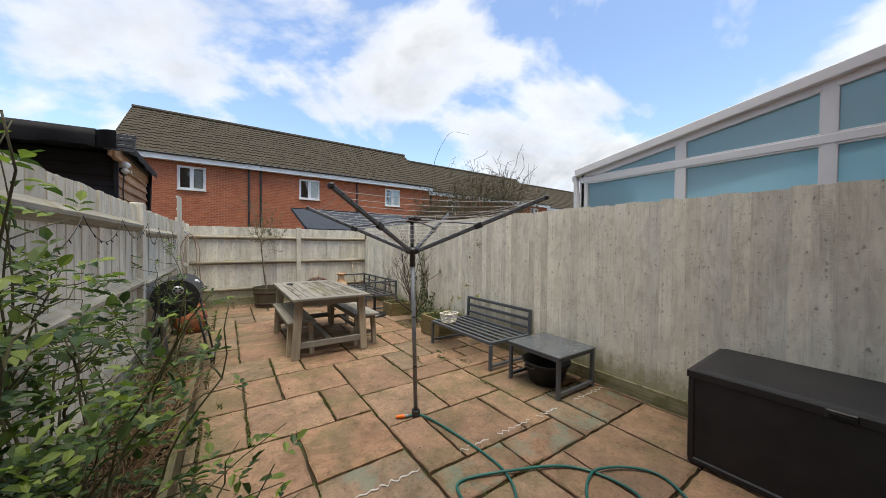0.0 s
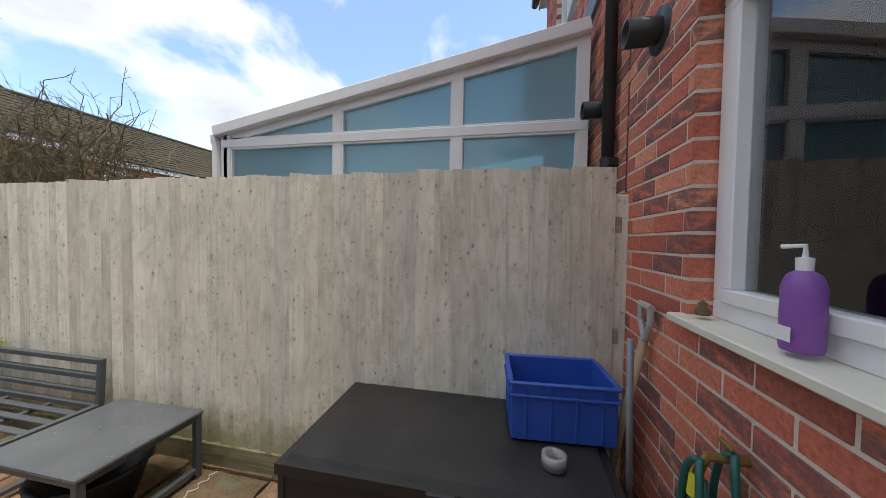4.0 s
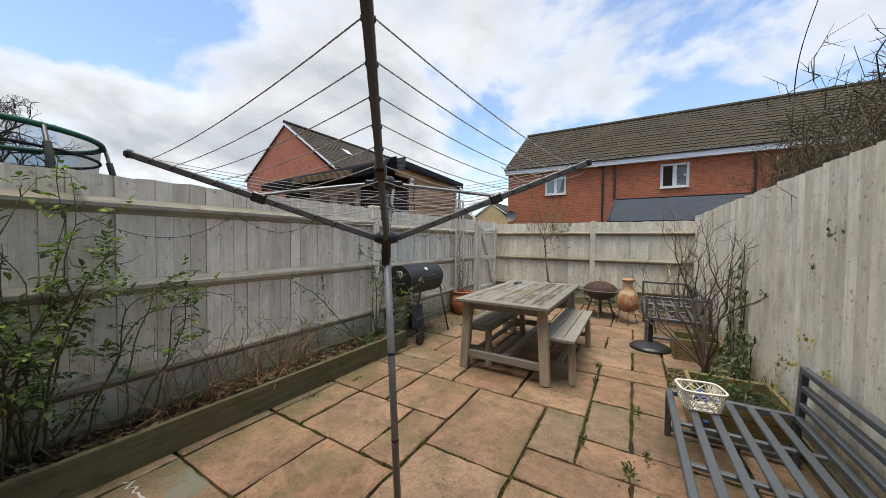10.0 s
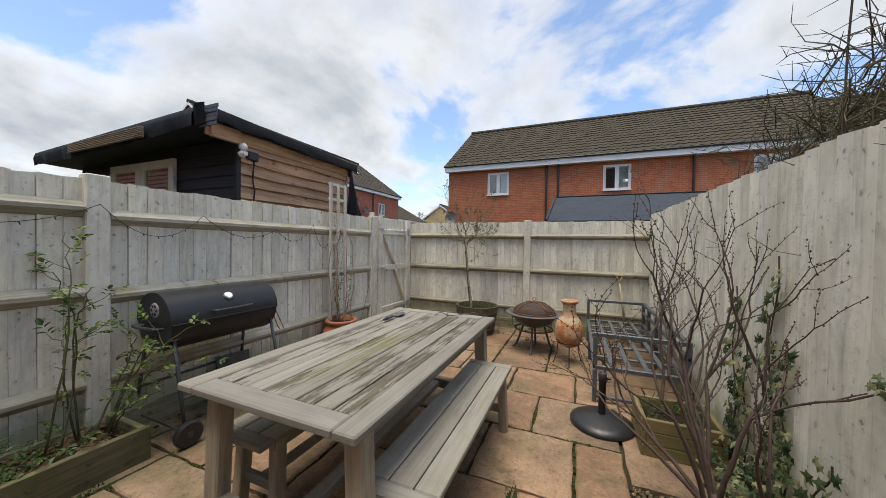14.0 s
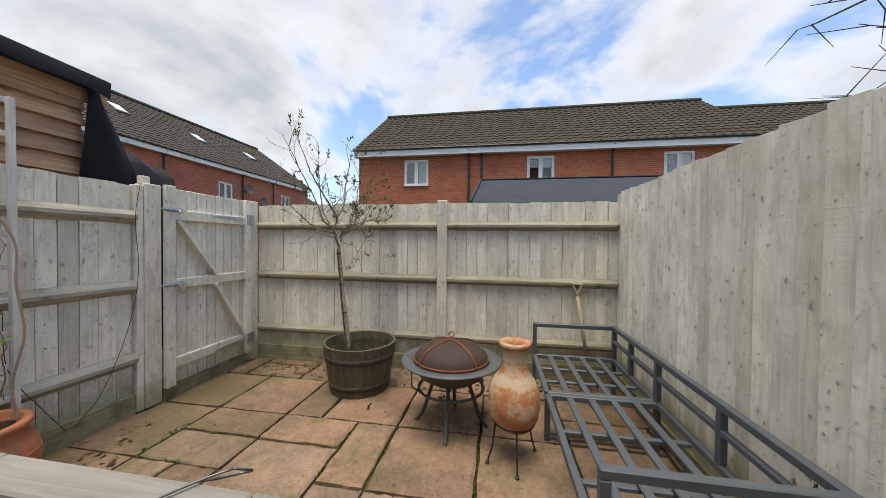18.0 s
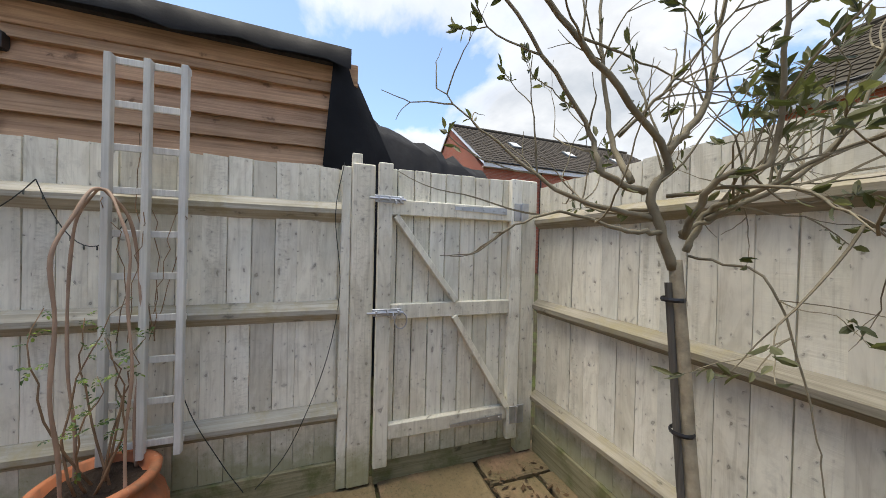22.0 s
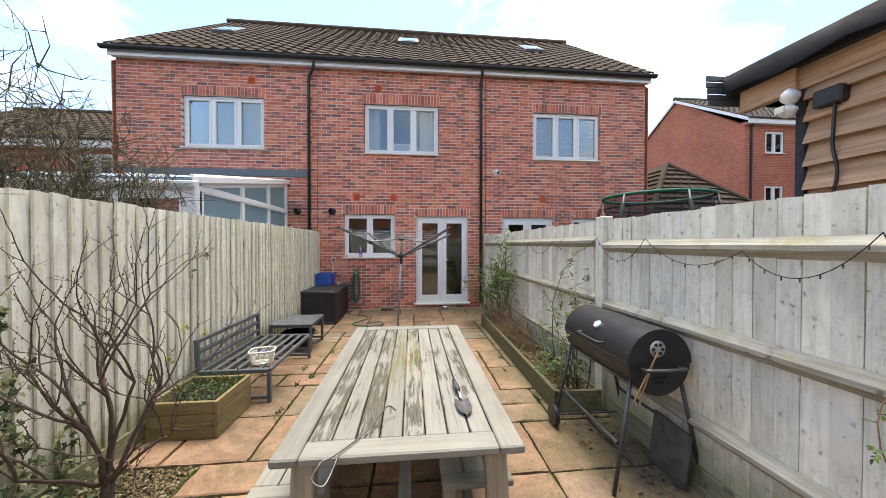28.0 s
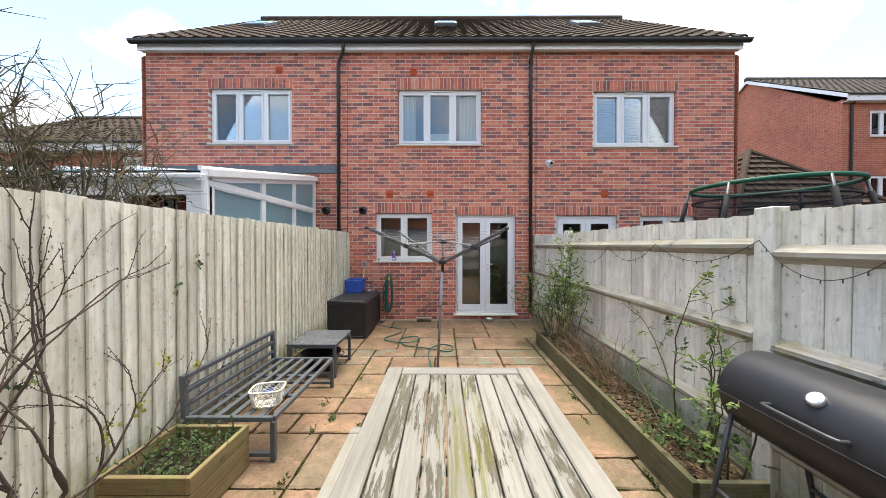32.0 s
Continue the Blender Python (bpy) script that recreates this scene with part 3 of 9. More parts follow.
M_BLACKPVC = plain("black_pvc", (0.018, 0.018, 0.02), 0.4, spec=0.5, vary=0.2, bump=0)
M_GLASS = glass_mat("window_glass", gloss=0.85)
# mirror strength set low so little of the brick terrace shows in the panes
M_GLASS_DULL = glass_mat("weak_mirror_glass", (0.85, 0.87, 0.86), 0.08, 0.3)
M_GLASS_OBS = glass_mat("rain_glass", (0.60, 0.86, 0.93), 0.10, 0.7, 0.12, (0.80, 0.92, 0.97), 0.62)
M_GLASS_ROOF = glass_mat("blue_roof_glass", (0.55, 0.77, 0.90), 0.03, 1.0, 0.0, (0.7, 0.85, 0.95))
M_LEAD = plain("lead_flashing", (0.12, 0.14, 0.16), 0.55, vary=0.15, bump=0.1)
M_PLASTER = plain("room_plaster", (0.42, 0.40, 0.38), 0.9, vary=0.05, bump=0)
M_DARKROOM = plain("room_floor_and_dark_back", (0.14, 0.11, 0.09), 0.7, vary=0.1, bump=0)


def roof_mat(name, a, b):
    m = Mat(name, 0.9, 0, 0.1)
    n = m.noise(m.co, 2.0, 6, 0.65)
    c = m.ramp(n, [(0.3, a), (0.7, b)])
    c = m.mix(m.ramp(m.noise(m.co, 11, 4, 0.6), [(0.5, 0.0), (0.75, 0.4)]), c, (0.12, 0.11, 0.065))
    m.color(c)
    m.bump(m.noise(m.co, 60, 3), 0.3, 0.005)
    return m.m


M_TILE = roof_mat("roof_tile_brown", (0.045, 0.033, 0.026), (0.085, 0.061, 0.046))
M_TILE_FAR = roof_mat("roof_tile_olive", (0.052, 0.044, 0.033), (0.080, 0.068, 0.050))
M_TILE_DK = roof_mat("roof_tile_dark", (0.055, 0.048, 0.042), (0.095, 0.082, 0.07))


def slab_mat(name, teal=False):
    m = Mat(name, 0.8, 0, 0.3)
    co = m.coords((1, 1, 1), 1.0)
    n1 = m.noise(co, 2.6, 6, 0.6, 0.4)
    n2 = m.noise(co, 14, 6, 0.7)
    c = m.ramp(m.rand(), [(0.0, (0.235, 0.163, 0.112)), (0.25, (0.340, 0.219, 0.145)), (0.45, (0.305, 0.200, 0.138)), (0.6, (0.360, 0.222, 0.145)), (0.8, (0.370, 0.255, 0.174)), (1.0, (0.262, 0.196, 0.142))])
    c = m.mix(1.0, c, m.ramp(n1, [(0.28, (0.66, 0.66, 0.66)), (0.72, (1.15, 1.12, 1.08))]), "MULTIPLY")
    c = m.mix(1.0, c, m.ramp(n2, [(0.3, (0.82, 0.82, 0.82)), (0.7, (1.12, 1.12, 1.12))]), "MULTIPLY")
    vein = m.ramp(m.noise(co, 1.7, 9, 0.78, 1.2), [(0.44, (0.80, 0.78, 0.75)), (0.50, (1.0, 1.0, 1.0)), (0.62, (1.06, 1.03, 0.98))])
    c = m.mix(1.0, c, vein, "MULTIPLY")
    dirt = m.ramp(m.noise(co, 5, 9, 0.76), [(0.53, 0.0), (0.66, 0.72)])
    c = m.mix(dirt, c, (0.12, 0.10, 0.055))
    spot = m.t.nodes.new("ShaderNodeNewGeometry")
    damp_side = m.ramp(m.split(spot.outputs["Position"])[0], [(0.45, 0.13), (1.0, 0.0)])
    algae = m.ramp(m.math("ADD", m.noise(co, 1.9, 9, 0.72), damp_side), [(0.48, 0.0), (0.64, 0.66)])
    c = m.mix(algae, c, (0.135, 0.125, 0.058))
    grit = m.ramp(m.noise(co, 48, 5, 0.75), [(0.30, (0.52, 0.51, 0.48)), (0.46, (1.0, 1.0, 1.0)), (0.75, (1.20, 1.20, 1.18))])
    c = m.mix(1.0, c, grit, "MULTIPLY")
    damp = m.ramp(m.noise(m.co, 0.9, 5, 0.6), [(0.42, (0.80, 0.79, 0.78)), (0.60, (1.05, 1.05, 1.05))])
    c = m.mix(1.0, c, damp, "MULTIPLY")
    if teal:
        tm = m.ramp(m.noise(co, 3.2, 8, 0.7), [(0.50, 0.0), (0.60, 0.55)])
        c = m.mix(tm, c, (0.14, 0.20, 0.155))
    m.color(c)
    m.rough(m.ramp(n1, [(0.3, 0.62), (0.7, 0.9)]))
    m.bump(m.math("ADD", m.noise(co, 7, 8, 0.66), m.math("MULTIPLY", n2, 0.5)), 0.8, 0.014)
    return m.m


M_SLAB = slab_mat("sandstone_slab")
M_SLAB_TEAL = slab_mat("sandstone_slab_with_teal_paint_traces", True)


def moss_ground():
    m = Mat("joint_soil_and_moss", 0.95, 0, 0.15)
    n = m.noise(m.co, 3.5, 8, 0.7)
    c = m.ramp(n, [(0.35, (0.025, 0.02, 0.014)), (0.5, (0.045, 0.038, 0.022)), (0.60, (0.055, 0.07, 0.02)), (0.75, (0.09, 0.095, 0.04))])
    m.color(c)
    m.bump(m.noise(m.co, 60, 4), 0.8, 0.01)
    return m.m


M_SOILJOINT = moss_ground()

# ---------------------------------------------------------------- ground
solo("ground", Build().box(-90, 90, -60, 120, -0.5, -0.03), M_SOILJOINT, "dark soil and moss between and around the paving", "ground", kind="structure")

X0, DX, Y0, DY = 0.5, 0.301, 0.18, 0.3065


# ---------------------------------------------------------------- fences
def board_mesh(name, seed, width=0.118, height=1.0, flip=False):
    """A feather-edge board, thick at one side, its top sawn a little askew. Runs along local x, stands on z 0."""
    rr = random.Random(seed)
    a, c = (0.004, 0.030) if flip else (0.027, 0.005)
    t0, t1 = height + rr.uniform(-0.006, 0.006), height + rr.uniform(-0.006, 0.006)
    b = Build()
    n = 5
    for k in range(n + 1):
        z = k / n
        w = rr.uniform(-0.0012, 0.0012)
        z0 = z * (t0 if k == n else height * 1.0)
        z1 = z * (t1 if k == n else height * 1.0)
        e = width - 0.0168
        zm = z0 + (z1 - z0) * e / width
        b.v += [(0, w, z0), (e, w, zm), (e, w + 0.012, zm), (width, w + 0.012, z1), (width, w + max(c, 0.018), z1), (0, w + a, z0)]
    for k in range(n):
        for q in range(6):
            r = (q + 1) % 6
            b.f.append([k * 6 + q, k * 6 + r, k * 6 + 6 + r, k * 6 + 6 + q])
    b.f += [[5, 4, 3, 2, 1, 0], [n * 6 + q for q in range(6)]]
    return b.mesh(name)


def boards(parent, start, step, count, height, z, rz, seed, lean=0.006, flip=False, twist=0.0):
    rr = random.Random(seed)
    kinds = [board_mesh("board", seed * 10 + k, 0.118, height, flip) for k in range(6)]
    for k in kinds:
        k.materials.append(M_BOARD)
    for i in range(count):
        ob = part("board", kinds[rr.randrange(6)], None, parent)
        p = Vector(start) + Vector(step) * i
        ob.matrix_basis = pose(p.x, p.y, z + rr.uniform(-lean, lean), rr.uniform(-0.25, 0.25), rr.uniform(-0.2, 0.2), rz + twist * rr.uniform(0.85, 1.15))


def arris(b, p0, p1, out, h=0.055, d=0.052):
    """A three-sided rail between two points, its edge pointing along out."""
    o = Vector(out) * d
    ring = [Vector(p0) + Vector((0, 0, h)), Vector(p0) + o + Vector((0, 0, 0.012)), Vector(p0) + o - Vector((0, 0, 0.012)), Vector(p0) - Vector((0, 0, h))]
    return b.prism(ring, Vector(p1) - Vector(p0))


RAILS = (1.565, 1.02, 0.42)
# left-hand boundary, rails towards the garden
fence_w = thing("fence", (0, 0, 0), "pale greige painted feather-edge timber fence with three rails", "fence")
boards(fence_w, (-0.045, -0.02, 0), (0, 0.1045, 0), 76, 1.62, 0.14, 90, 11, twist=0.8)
for y in (1.79, 4.87):
    part("post", Build().cbox((-0.05, y + 0.06, 0.9), (0.10, 0.12, 1.79), 0.006), M_BOARD, fence_w)
part("post", Build().cbox((-0.05, 8.045, 0.90), (0.10, 0.125, 1.78), 0.006), M_BOARD, fence_w)
part("post_cap", Build().cbox((-0.05, 8.01, 1.815), (0.06, 0.055, 0.065), 0.004), M_BOARD, fence_w)
part("post_strip", Build().cbox((-0.045, 7.955, 0.89), (0.07, 0.05, 1.76), 0.004), M_BOARD, fence_w)
part("post", Build().cbox((-0.05, 0.13, 0.9), (0.10, 0.12, 1.79), 0.006), M_BOARD, fence_w)
for y0, y1 in ((0.19, 1.79), (1.91, 4.87), (4.99, 7.93)):
    for z in (RAILS if y0 < 4.9 else (1.52, 0.985, 0.425)):
        part("rail", arris(Build(), (-0.045, y0, z), (-0.045, y1, z), (1, 0, 0)), M_RAIL_Y, fence_w)
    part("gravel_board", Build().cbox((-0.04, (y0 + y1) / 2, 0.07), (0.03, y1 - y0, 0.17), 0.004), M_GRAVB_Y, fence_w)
# far end
fence_n = thing("fence", (0, 0, 0), "greige painted timber fence panels with arris rails and a middle post", "fence")
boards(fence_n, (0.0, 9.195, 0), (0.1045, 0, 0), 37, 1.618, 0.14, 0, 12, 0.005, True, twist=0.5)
part("post", Build().cbox((2.15, 9.195, 0.8925), (0.105, 0.10, 1.785), 0.006), M_BOARD, fence_n)
for x0, x1 in ((0.0, 2.092), (2.198, 3.84)):
    for z in (1.522, 0.965, 0.36):
        part("rail", arris(Build(), (x0, 9.197, z), (x1, 9.197, z), (0, -1, 0), 0.048), M_RAIL_X, fence_n)
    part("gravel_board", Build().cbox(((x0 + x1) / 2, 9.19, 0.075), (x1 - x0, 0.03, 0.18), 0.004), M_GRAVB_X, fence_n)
# right-hand boundary, smooth side towards the garden
fence_e = thing("fence", (0, 0, 0), "tall pale greige close-board timber fence, board side towards the patio", "fence")
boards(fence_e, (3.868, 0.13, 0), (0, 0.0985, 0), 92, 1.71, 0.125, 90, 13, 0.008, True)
for y in (0.1, 2.9, 5.8, 9.1):
    part("post", Build().cbox((3.93, y, 0.85), (0.10, 0.10, 1.7), 0.006), M_BOARD, fence_e)
for z in (0.45, 1.0, 1.55):
    part("rail", Build().cbox((3.90, 4.6, z), (0.05, 9.0, 0.08), 0.004), M_RAIL_Y, fence_e)
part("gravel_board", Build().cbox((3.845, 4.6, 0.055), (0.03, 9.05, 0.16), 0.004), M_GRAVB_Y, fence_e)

# gate in the left-hand boundary
M_GALV = plain("galvanised_steel", (0.48, 0.50, 0.53), 0.45, 0.85, vary=0.15, scale=20, bump=0.05)
M_BLACKIRON = plain("black_iron", (0.03, 0.03, 0.032), 0.5, 0.3, vary=0.2, bump=0.05)
gate = thing("garden_gate", (0, 8.12, 0), "closed ledged and braced greige timber gate with galvanised bolts", "gate")
for i in range(9):
    w = 0.0975
    bd = Build().cbox((-0.02, 0.065 + w * i, 0.95), (0.02, w - 0.006, 1.66 + 0.004 * (i % 3)), 0.003)
    part("board", bd, M_BOARD, gate)
part("stile", Build().cbox((0.012, 0.04, 0.955), (0.042, 0.078, 1.69), 0.004), M_BOARD, gate)
part("stile", Build().cbox((0.012, 0.875, 0.955), (0.042, 0.078, 1.66), 0.004), M_BOARD, gate)
for z in (1.56, 0.975, 0.30):
    part("ledge", Build().cbox((0.010, 0.457, z), (0.038, 0.755, 0.085), 0.004), M_BOARD, gate)
part("brace", Build().bar((0.008, 0.10, 1.51), (0.008, 0.47, 1.025), 0.034, 0.075, 0.003, up=(1, 0, 0)), M_BOARD, gate)
part("brace", Build().bar((0.008, 0.46, 0.935), (0.008, 0.83, 0.34), 0.034, 0.075, 0.003, up=(1, 0, 0)), M_BOARD, gate)
for z, tag in ((1.575, "hinge"), (0.28, "hinge")):
    b = Build()
    b.prism([(0.034, 0.80, z - 0.02), (0.034, 0.80, z + 0.02), (0.034, 0.45, z + 0.010), (0.034, 0.45, z - 0.010)], (0.004, 0, 0))
    b.cbox((0.034, 0.88, z), (0.008, 0.05, 0.11), 0.002)
    b.tube([(0.04, 0.905, z - 0.05), (0.04, 0.905, z + 0.05)], 0.009, 10)
    b.cbox((0.034, 0.935, z), (0.006, 0.05, 0.12), 0.002)
    hg = part("hinge", b, M_GALV, gate, "galvanised T hinge")
    for q in range(5):
        part("screw", Build().lathe([(0, 0.004), (0.006, 0.003), (0.007, 0)], 8, (0.038, 0.50 + 0.07 * q, z), Euler((0, math.pi / 2, 0)).to_matrix()), M_GALV, hg)
for z in (1.60, 0.975):
    b = Build()
    b.cbox((0.036, 0.06, z), (0.005, 0.16, 0.04), 0.002)
    b.tube([(0.047, -0.05, z), (0.047, 0.15, z)], 0.007, 8)
    for q in (0.0, 0.06, 0.12):
        b.cbox((0.045, q, z), (0.018, 0.012, 0.026), 0.002)
    b.tube([(0.047, 0.09, z), (0.07, 0.09, z - 0.015), (0.07, 0.09, z - 0.03)], 0.005, 6)
    part("bolt", b, M_GALV, gate, "galvanised sliding bolt")
part("ring", Build().tube([(0.05, 0.135 + 0.035 * math.cos(t * math.pi / 10), 0.93 + 0.045 * math.sin(t * math.pi / 10)) for t in range(21)], 0.004, 6), M_GALV, gate, "galvanised ring pull")
part("hinge_post", Build().cbox((-0.04, 0.985, 0.9), (0.10, 0.115, 1.78), 0.006), M_BOARD, gate)
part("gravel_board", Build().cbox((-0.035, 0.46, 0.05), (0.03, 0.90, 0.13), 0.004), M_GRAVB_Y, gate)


# ---------------------------------------------------------------- buildings
def roof_sheet(p0, u, length, s, slope, tile=0.30, course=0.335, wave=0.022, cuts=5, lip=0.024, rows=None, trim=None):
    """Interlocking roof tiles, course by course up the slope from the eave."""
    u, s = Vector(u).normalized(), Vector(s).normalized()
    nrm = u.cross(s)
    if nrm.z < 0:
        nrm = -nrm
    b = Build()
    cols = max(2, int(length / tile * cuts))
    rows = rows or int(slope / course)
    p0 = Vector(p0)
    for r in range(rows):
        o = len(b.v)
        for k in range(cols + 1):
            x = length * k / cols
            ph = (x / tile) % 1.0
            w = wave * (math.sin(ph * 2 * math.pi) if ph < 0.5 else -0.35 * math.sin((ph - 0.5) * 2 * math.pi))
            jit = 0.004 * math.sin(17.3 * r + 5.1 * int(x / tile))
            a = p0 + u * x + s * (r * course + jit)
            c = p0 + u * x + s * ((r + 1) * course + 0.03)
            b.v += [tuple(a + nrm * (w - 0.012)), tuple(a + nrm * (w + lip)), tuple(c + nrm * w)]
        for k in range(cols):
            q = o + 3 * k
            b.f += [[q, q + 3, q + 4, q + 1], [q + 1, q + 4, q + 5, q + 2]]
    return b


def cut_wall(b, x0, x1, z0, z1, holes, y0, y1):
    """A wall between y0 and y1 with holes (x0, x1, z0, z1) through it, all in one shell."""
    xs = sorted(x for x in {x0, x1, *[h[0] for h in holes], *[h[1] for h in holes]} if x0 <= x <= x1)
    zs = sorted(z for z in {z0, z1, *[h[2] for h in holes], *[h[3] for h in holes]} if z0 <= z <= z1)
    nx, nz = len(xs) - 1, len(zs) - 1
    solid = {}
    for i in range(nx):
        for k in range(nz):
            x, z = (xs[i] + xs[i + 1]) / 2, (zs[k] + zs[k + 1]) / 2
            solid[i, k] = not any(h[0] < x < h[1] and h[2] < z < h[3] for h in holes)
    seen = {}

    def vert(i, k, side):
        if (i, k, side) not in seen:
            seen[i, k, side] = len(b.v)
            b.v.append((xs[i], y1 if side else y0, zs[k]))
        return seen[i, k, side]

    for (i, k), full in solid.items():
        if not full:
            continue
        b.f.append([vert(i + 1, k, 1), vert(i, k, 1), vert(i, k + 1, 1), vert(i + 1, k + 1, 1)])
        b.f.append([vert(i, k, 0), vert(i + 1, k, 0), vert(i + 1, k + 1, 0), vert(i, k + 1, 0)])
        for di, dk, p, q in ((-1, 0, (0, 1), (0, 0)), (1, 0, (1, 0), (1, 1)), (0, -1, (0, 0), (1, 0)), (0, 1, (1, 1), (0, 1))):
            if not solid.get((i + di, k + dk), False):
                b.f.append([vert(i + p[0], k + p[1], 0), vert(i + p[0], k + p[1], 1), vert(i + q[0], k + q[1], 1), vert(i + q[0], k + q[1], 0)])
    return b


def casement(parent, x0, x1, z0, z1, y, lights, sill=True, glass=None, fw=0.055, vent=False, name="window"):
    """A white window in a wall facing +y, frame plane at y; lights: widths as fractions."""
    w = new(name)
    w.empty_display_size, w.parent = 0.1, parent
    for piece, d, e in (("bottom_rail", z0, z0 + fw), ("head", z1 - fw, z1)):
        part(piece, Build().cbox(((x0 + x1) / 2, y - 0.03, (d + e) / 2), (x1 - x0, 0.065, e - d), 0.004), M_UPVC, w)
    for a in (x0, x1 - fw):
        part("jamb", Build().cbox((a + fw / 2, y - 0.03, (z0 + z1) / 2), (fw, 0.065, z1 - z0 - 2 * fw), 0.004), M_UPVC, w)
    cum, edges = 0.0, []
    for f in lights[:-1]:
        cum += f
        xm = x0 + fw + (x1 - x0 - 2 * fw) * cum
        part("mullion", Build().cbox((xm, y - 0.03, (z0 + z1) / 2), (fw * 1.1, 0.062, z1 - z0 - 2 * fw), 0.004), M_UPVC, w)
        edges.append(xm)
    lims = [x0 + fw] + edges + [x1 - fw]
    for i, (a, c) in enumerate(zip(lims, lims[1:])):
        a2, c2 = a + (0.03 if i else 0.0), c - (0.03 if i < len(lims) - 2 else 0.0)
        sash = Build()
        t = 0.042
        for q, r, d, e in ((a2, c2, z0 + fw, z0 + fw + t), (a2, c2, z1 - fw - t, z1 - fw), (a2, a2 + t, z0 + fw + t, z1 - fw - t), (c2 - t, c2, z0 + fw + t, z1 - fw - t)):
            sash.cbox(((q + r) / 2, y - 0.012, (d + e) / 2), (r - q, 0.055, e - d), 0.004)
        part("sash", sash, M_UPVC, w)
        g = part("pane", Build().box(a2 + t - 0.004, c2 - t + 0.004, y - 0.03, y - 0.024, z0 + fw + t - 0.004, z1 - fw - t + 0.004), glass or M_GLASS, w)
        g.visible_shadow = False
    if sill:
        part("sill", Build().cbox(((x0 + x1) / 2, y + 0.04, z0 - 0.012), (x1 - x0 + 0.06, 0.16, 0.026), 0.004), M_CREAM, w)
    if vent:
        xm = (x0 + x1) / 2
        part("trickle_vent", Build().cbox((xm, y + 0.012, z1 - 0.02), (0.40, 0.03, 0.03), 0.005), M_UPVC, w)
    return w


BH, BW = 0.075, 0.225


def brick_rows(x0, x1, z0, z1, holes, soldiers):
    """Bricks of a stretcher bond with holes cut out and upright courses over them: (x, z, length, height)."""
    out = []
    k = 0
    z = z0
    while z + BH <= z1 + 1e-6:
        zm = z + BH / 2
        off = (k % 2) * BW / 2
        spans = [(x0, x1)]
        for h in list(holes) + list(soldiers):
            if h[2] < zm < h[3]:
                nxt = []
                for a, c in spans:
                    if h[1] <= a or h[0] >= c:
                        nxt.append((a, c))
                    else:
                        if h[0] > a:
                            nxt.append((a, h[0]))
                        if h[1] < c:
                            nxt.append((h[1], c))
                spans = nxt
        for a, c in spans:
            x = math.floor((a - off) / BW) * BW + off
            while x < c:
                p, q = max(x, a), min(x + BW, c)
                if q - p > 0.03:
                    out.append((p + 0.005, z + 0.005, q - p - 0.01, BH - 0.01))
                x += BW
        z += BH
        k += 1
    for h in soldiers:
        n = round((h[1] - h[0]) / BH)
        w = (h[1] - h[0]) / n
        for i in range(n):
            out.append((h[0] + i * w + 0.005, h[2] + 0.005, w - 0.01, h[3] - h[2] - 0.01))
    return out


def terrace_house(x0, x1, holes, label, near=None):
    """One house of the red brick terrace: wall with openings and its bricks. Returns the thing."""
    hs = thing("terraced_house", (0, 0, 0), label, "house")
    wall = part("wall", cut_wall(Build(), x0, x1, -0.1, 5.625, [(h[0] - 0.006, h[1] + 0.006, h[2] - 0.006, h[3] + 0.006) for h in holes], -0.22, 0.0690), M_MORTAR, hs, "pale mortar behind the bricks")
    soldiers = [(h[0] - 0.03, h[1] + 0.03, h[3], math.ceil((h[3] + 0.19) / BH) * BH) for h in holes]
    rows = brick_rows(x0, x1, 0.0, 5.625, [h[:4] for h in holes], soldiers)
    joined = Build()
    full = None
    count = 0
    rr = random.Random(int(x0 * 10) + 7)
    for x, z, l, h in rows:
        d = rr.uniform(-0.0015, 0.0015)
        if near and near[0] < x + l / 2 < near[1] and z < near[2] and count < 300:
            count += 1
            if full is None:
                full = Build().cbox((0.1075, -0.047, 0.0325), (0.215, 0.10, 0.065), 0.003).mesh("brick")
                full.materials.append(M_BRICK)
            ob = part("brick", full, None, hs)
            ob.matrix_basis = Matrix.Translation((x, 0.0695 + d, z)) @ Matrix.Diagonal((l / 0.215, 1, h / 0.065, 1))
        else:
            y = 0.0722 + d
            joined.hexa([(x, -0.03, z), (x + l, -0.03, z), (x + l, y, z + 0.002), (x, y, z + 0.002), (x, -0.03, z + h), (x + l, -0.03, z + h), (x + l, y, z + h - 0.002), (x, y, z + h - 0.002)])
    st = part("bricks", joined, M_BRICK_J, hs)
    st["kind"] = "stuff"
    return hs


WL, WM, WR = 8.18, 4.10, 0.07
WE = -4.21
own_holes = [(2.147, 3.33, 1.22, 2.25), (0.375, 1.635, 0.10, 2.21), (1.10, 2.85, 3.67, 4.85)]
own = terrace_house(WR, WM, own_holes, "red brick terraced house with white windows and French doors", near=(1.66, 3.9, 2.2))
lft_holes = [(5.10, 6.84, 3.70, 4.88)]
lft = terrace_house(WM, WL, lft_holes, "end house of the red brick terrace with a lean-to conservatory")
rgt_holes = [(-3.0, -1.26, 3.63, 4.81), (-1.78, -0.48, 0.10, 2.20), (-3.44, -2.26, 1.2, 2.19)]
rgt = terrace_house(WE, WR, rgt_holes, "end house of the red brick terrace with a security camera")
casement(own, 2.147, 3.33, 1.235, 2.25, 0.0, (0.5, 0.5), vent=False)
casement(own, 1.10, 2.85, 3.685, 4.85, 0.0, (0.333, 0.334, 0.333), vent=True)
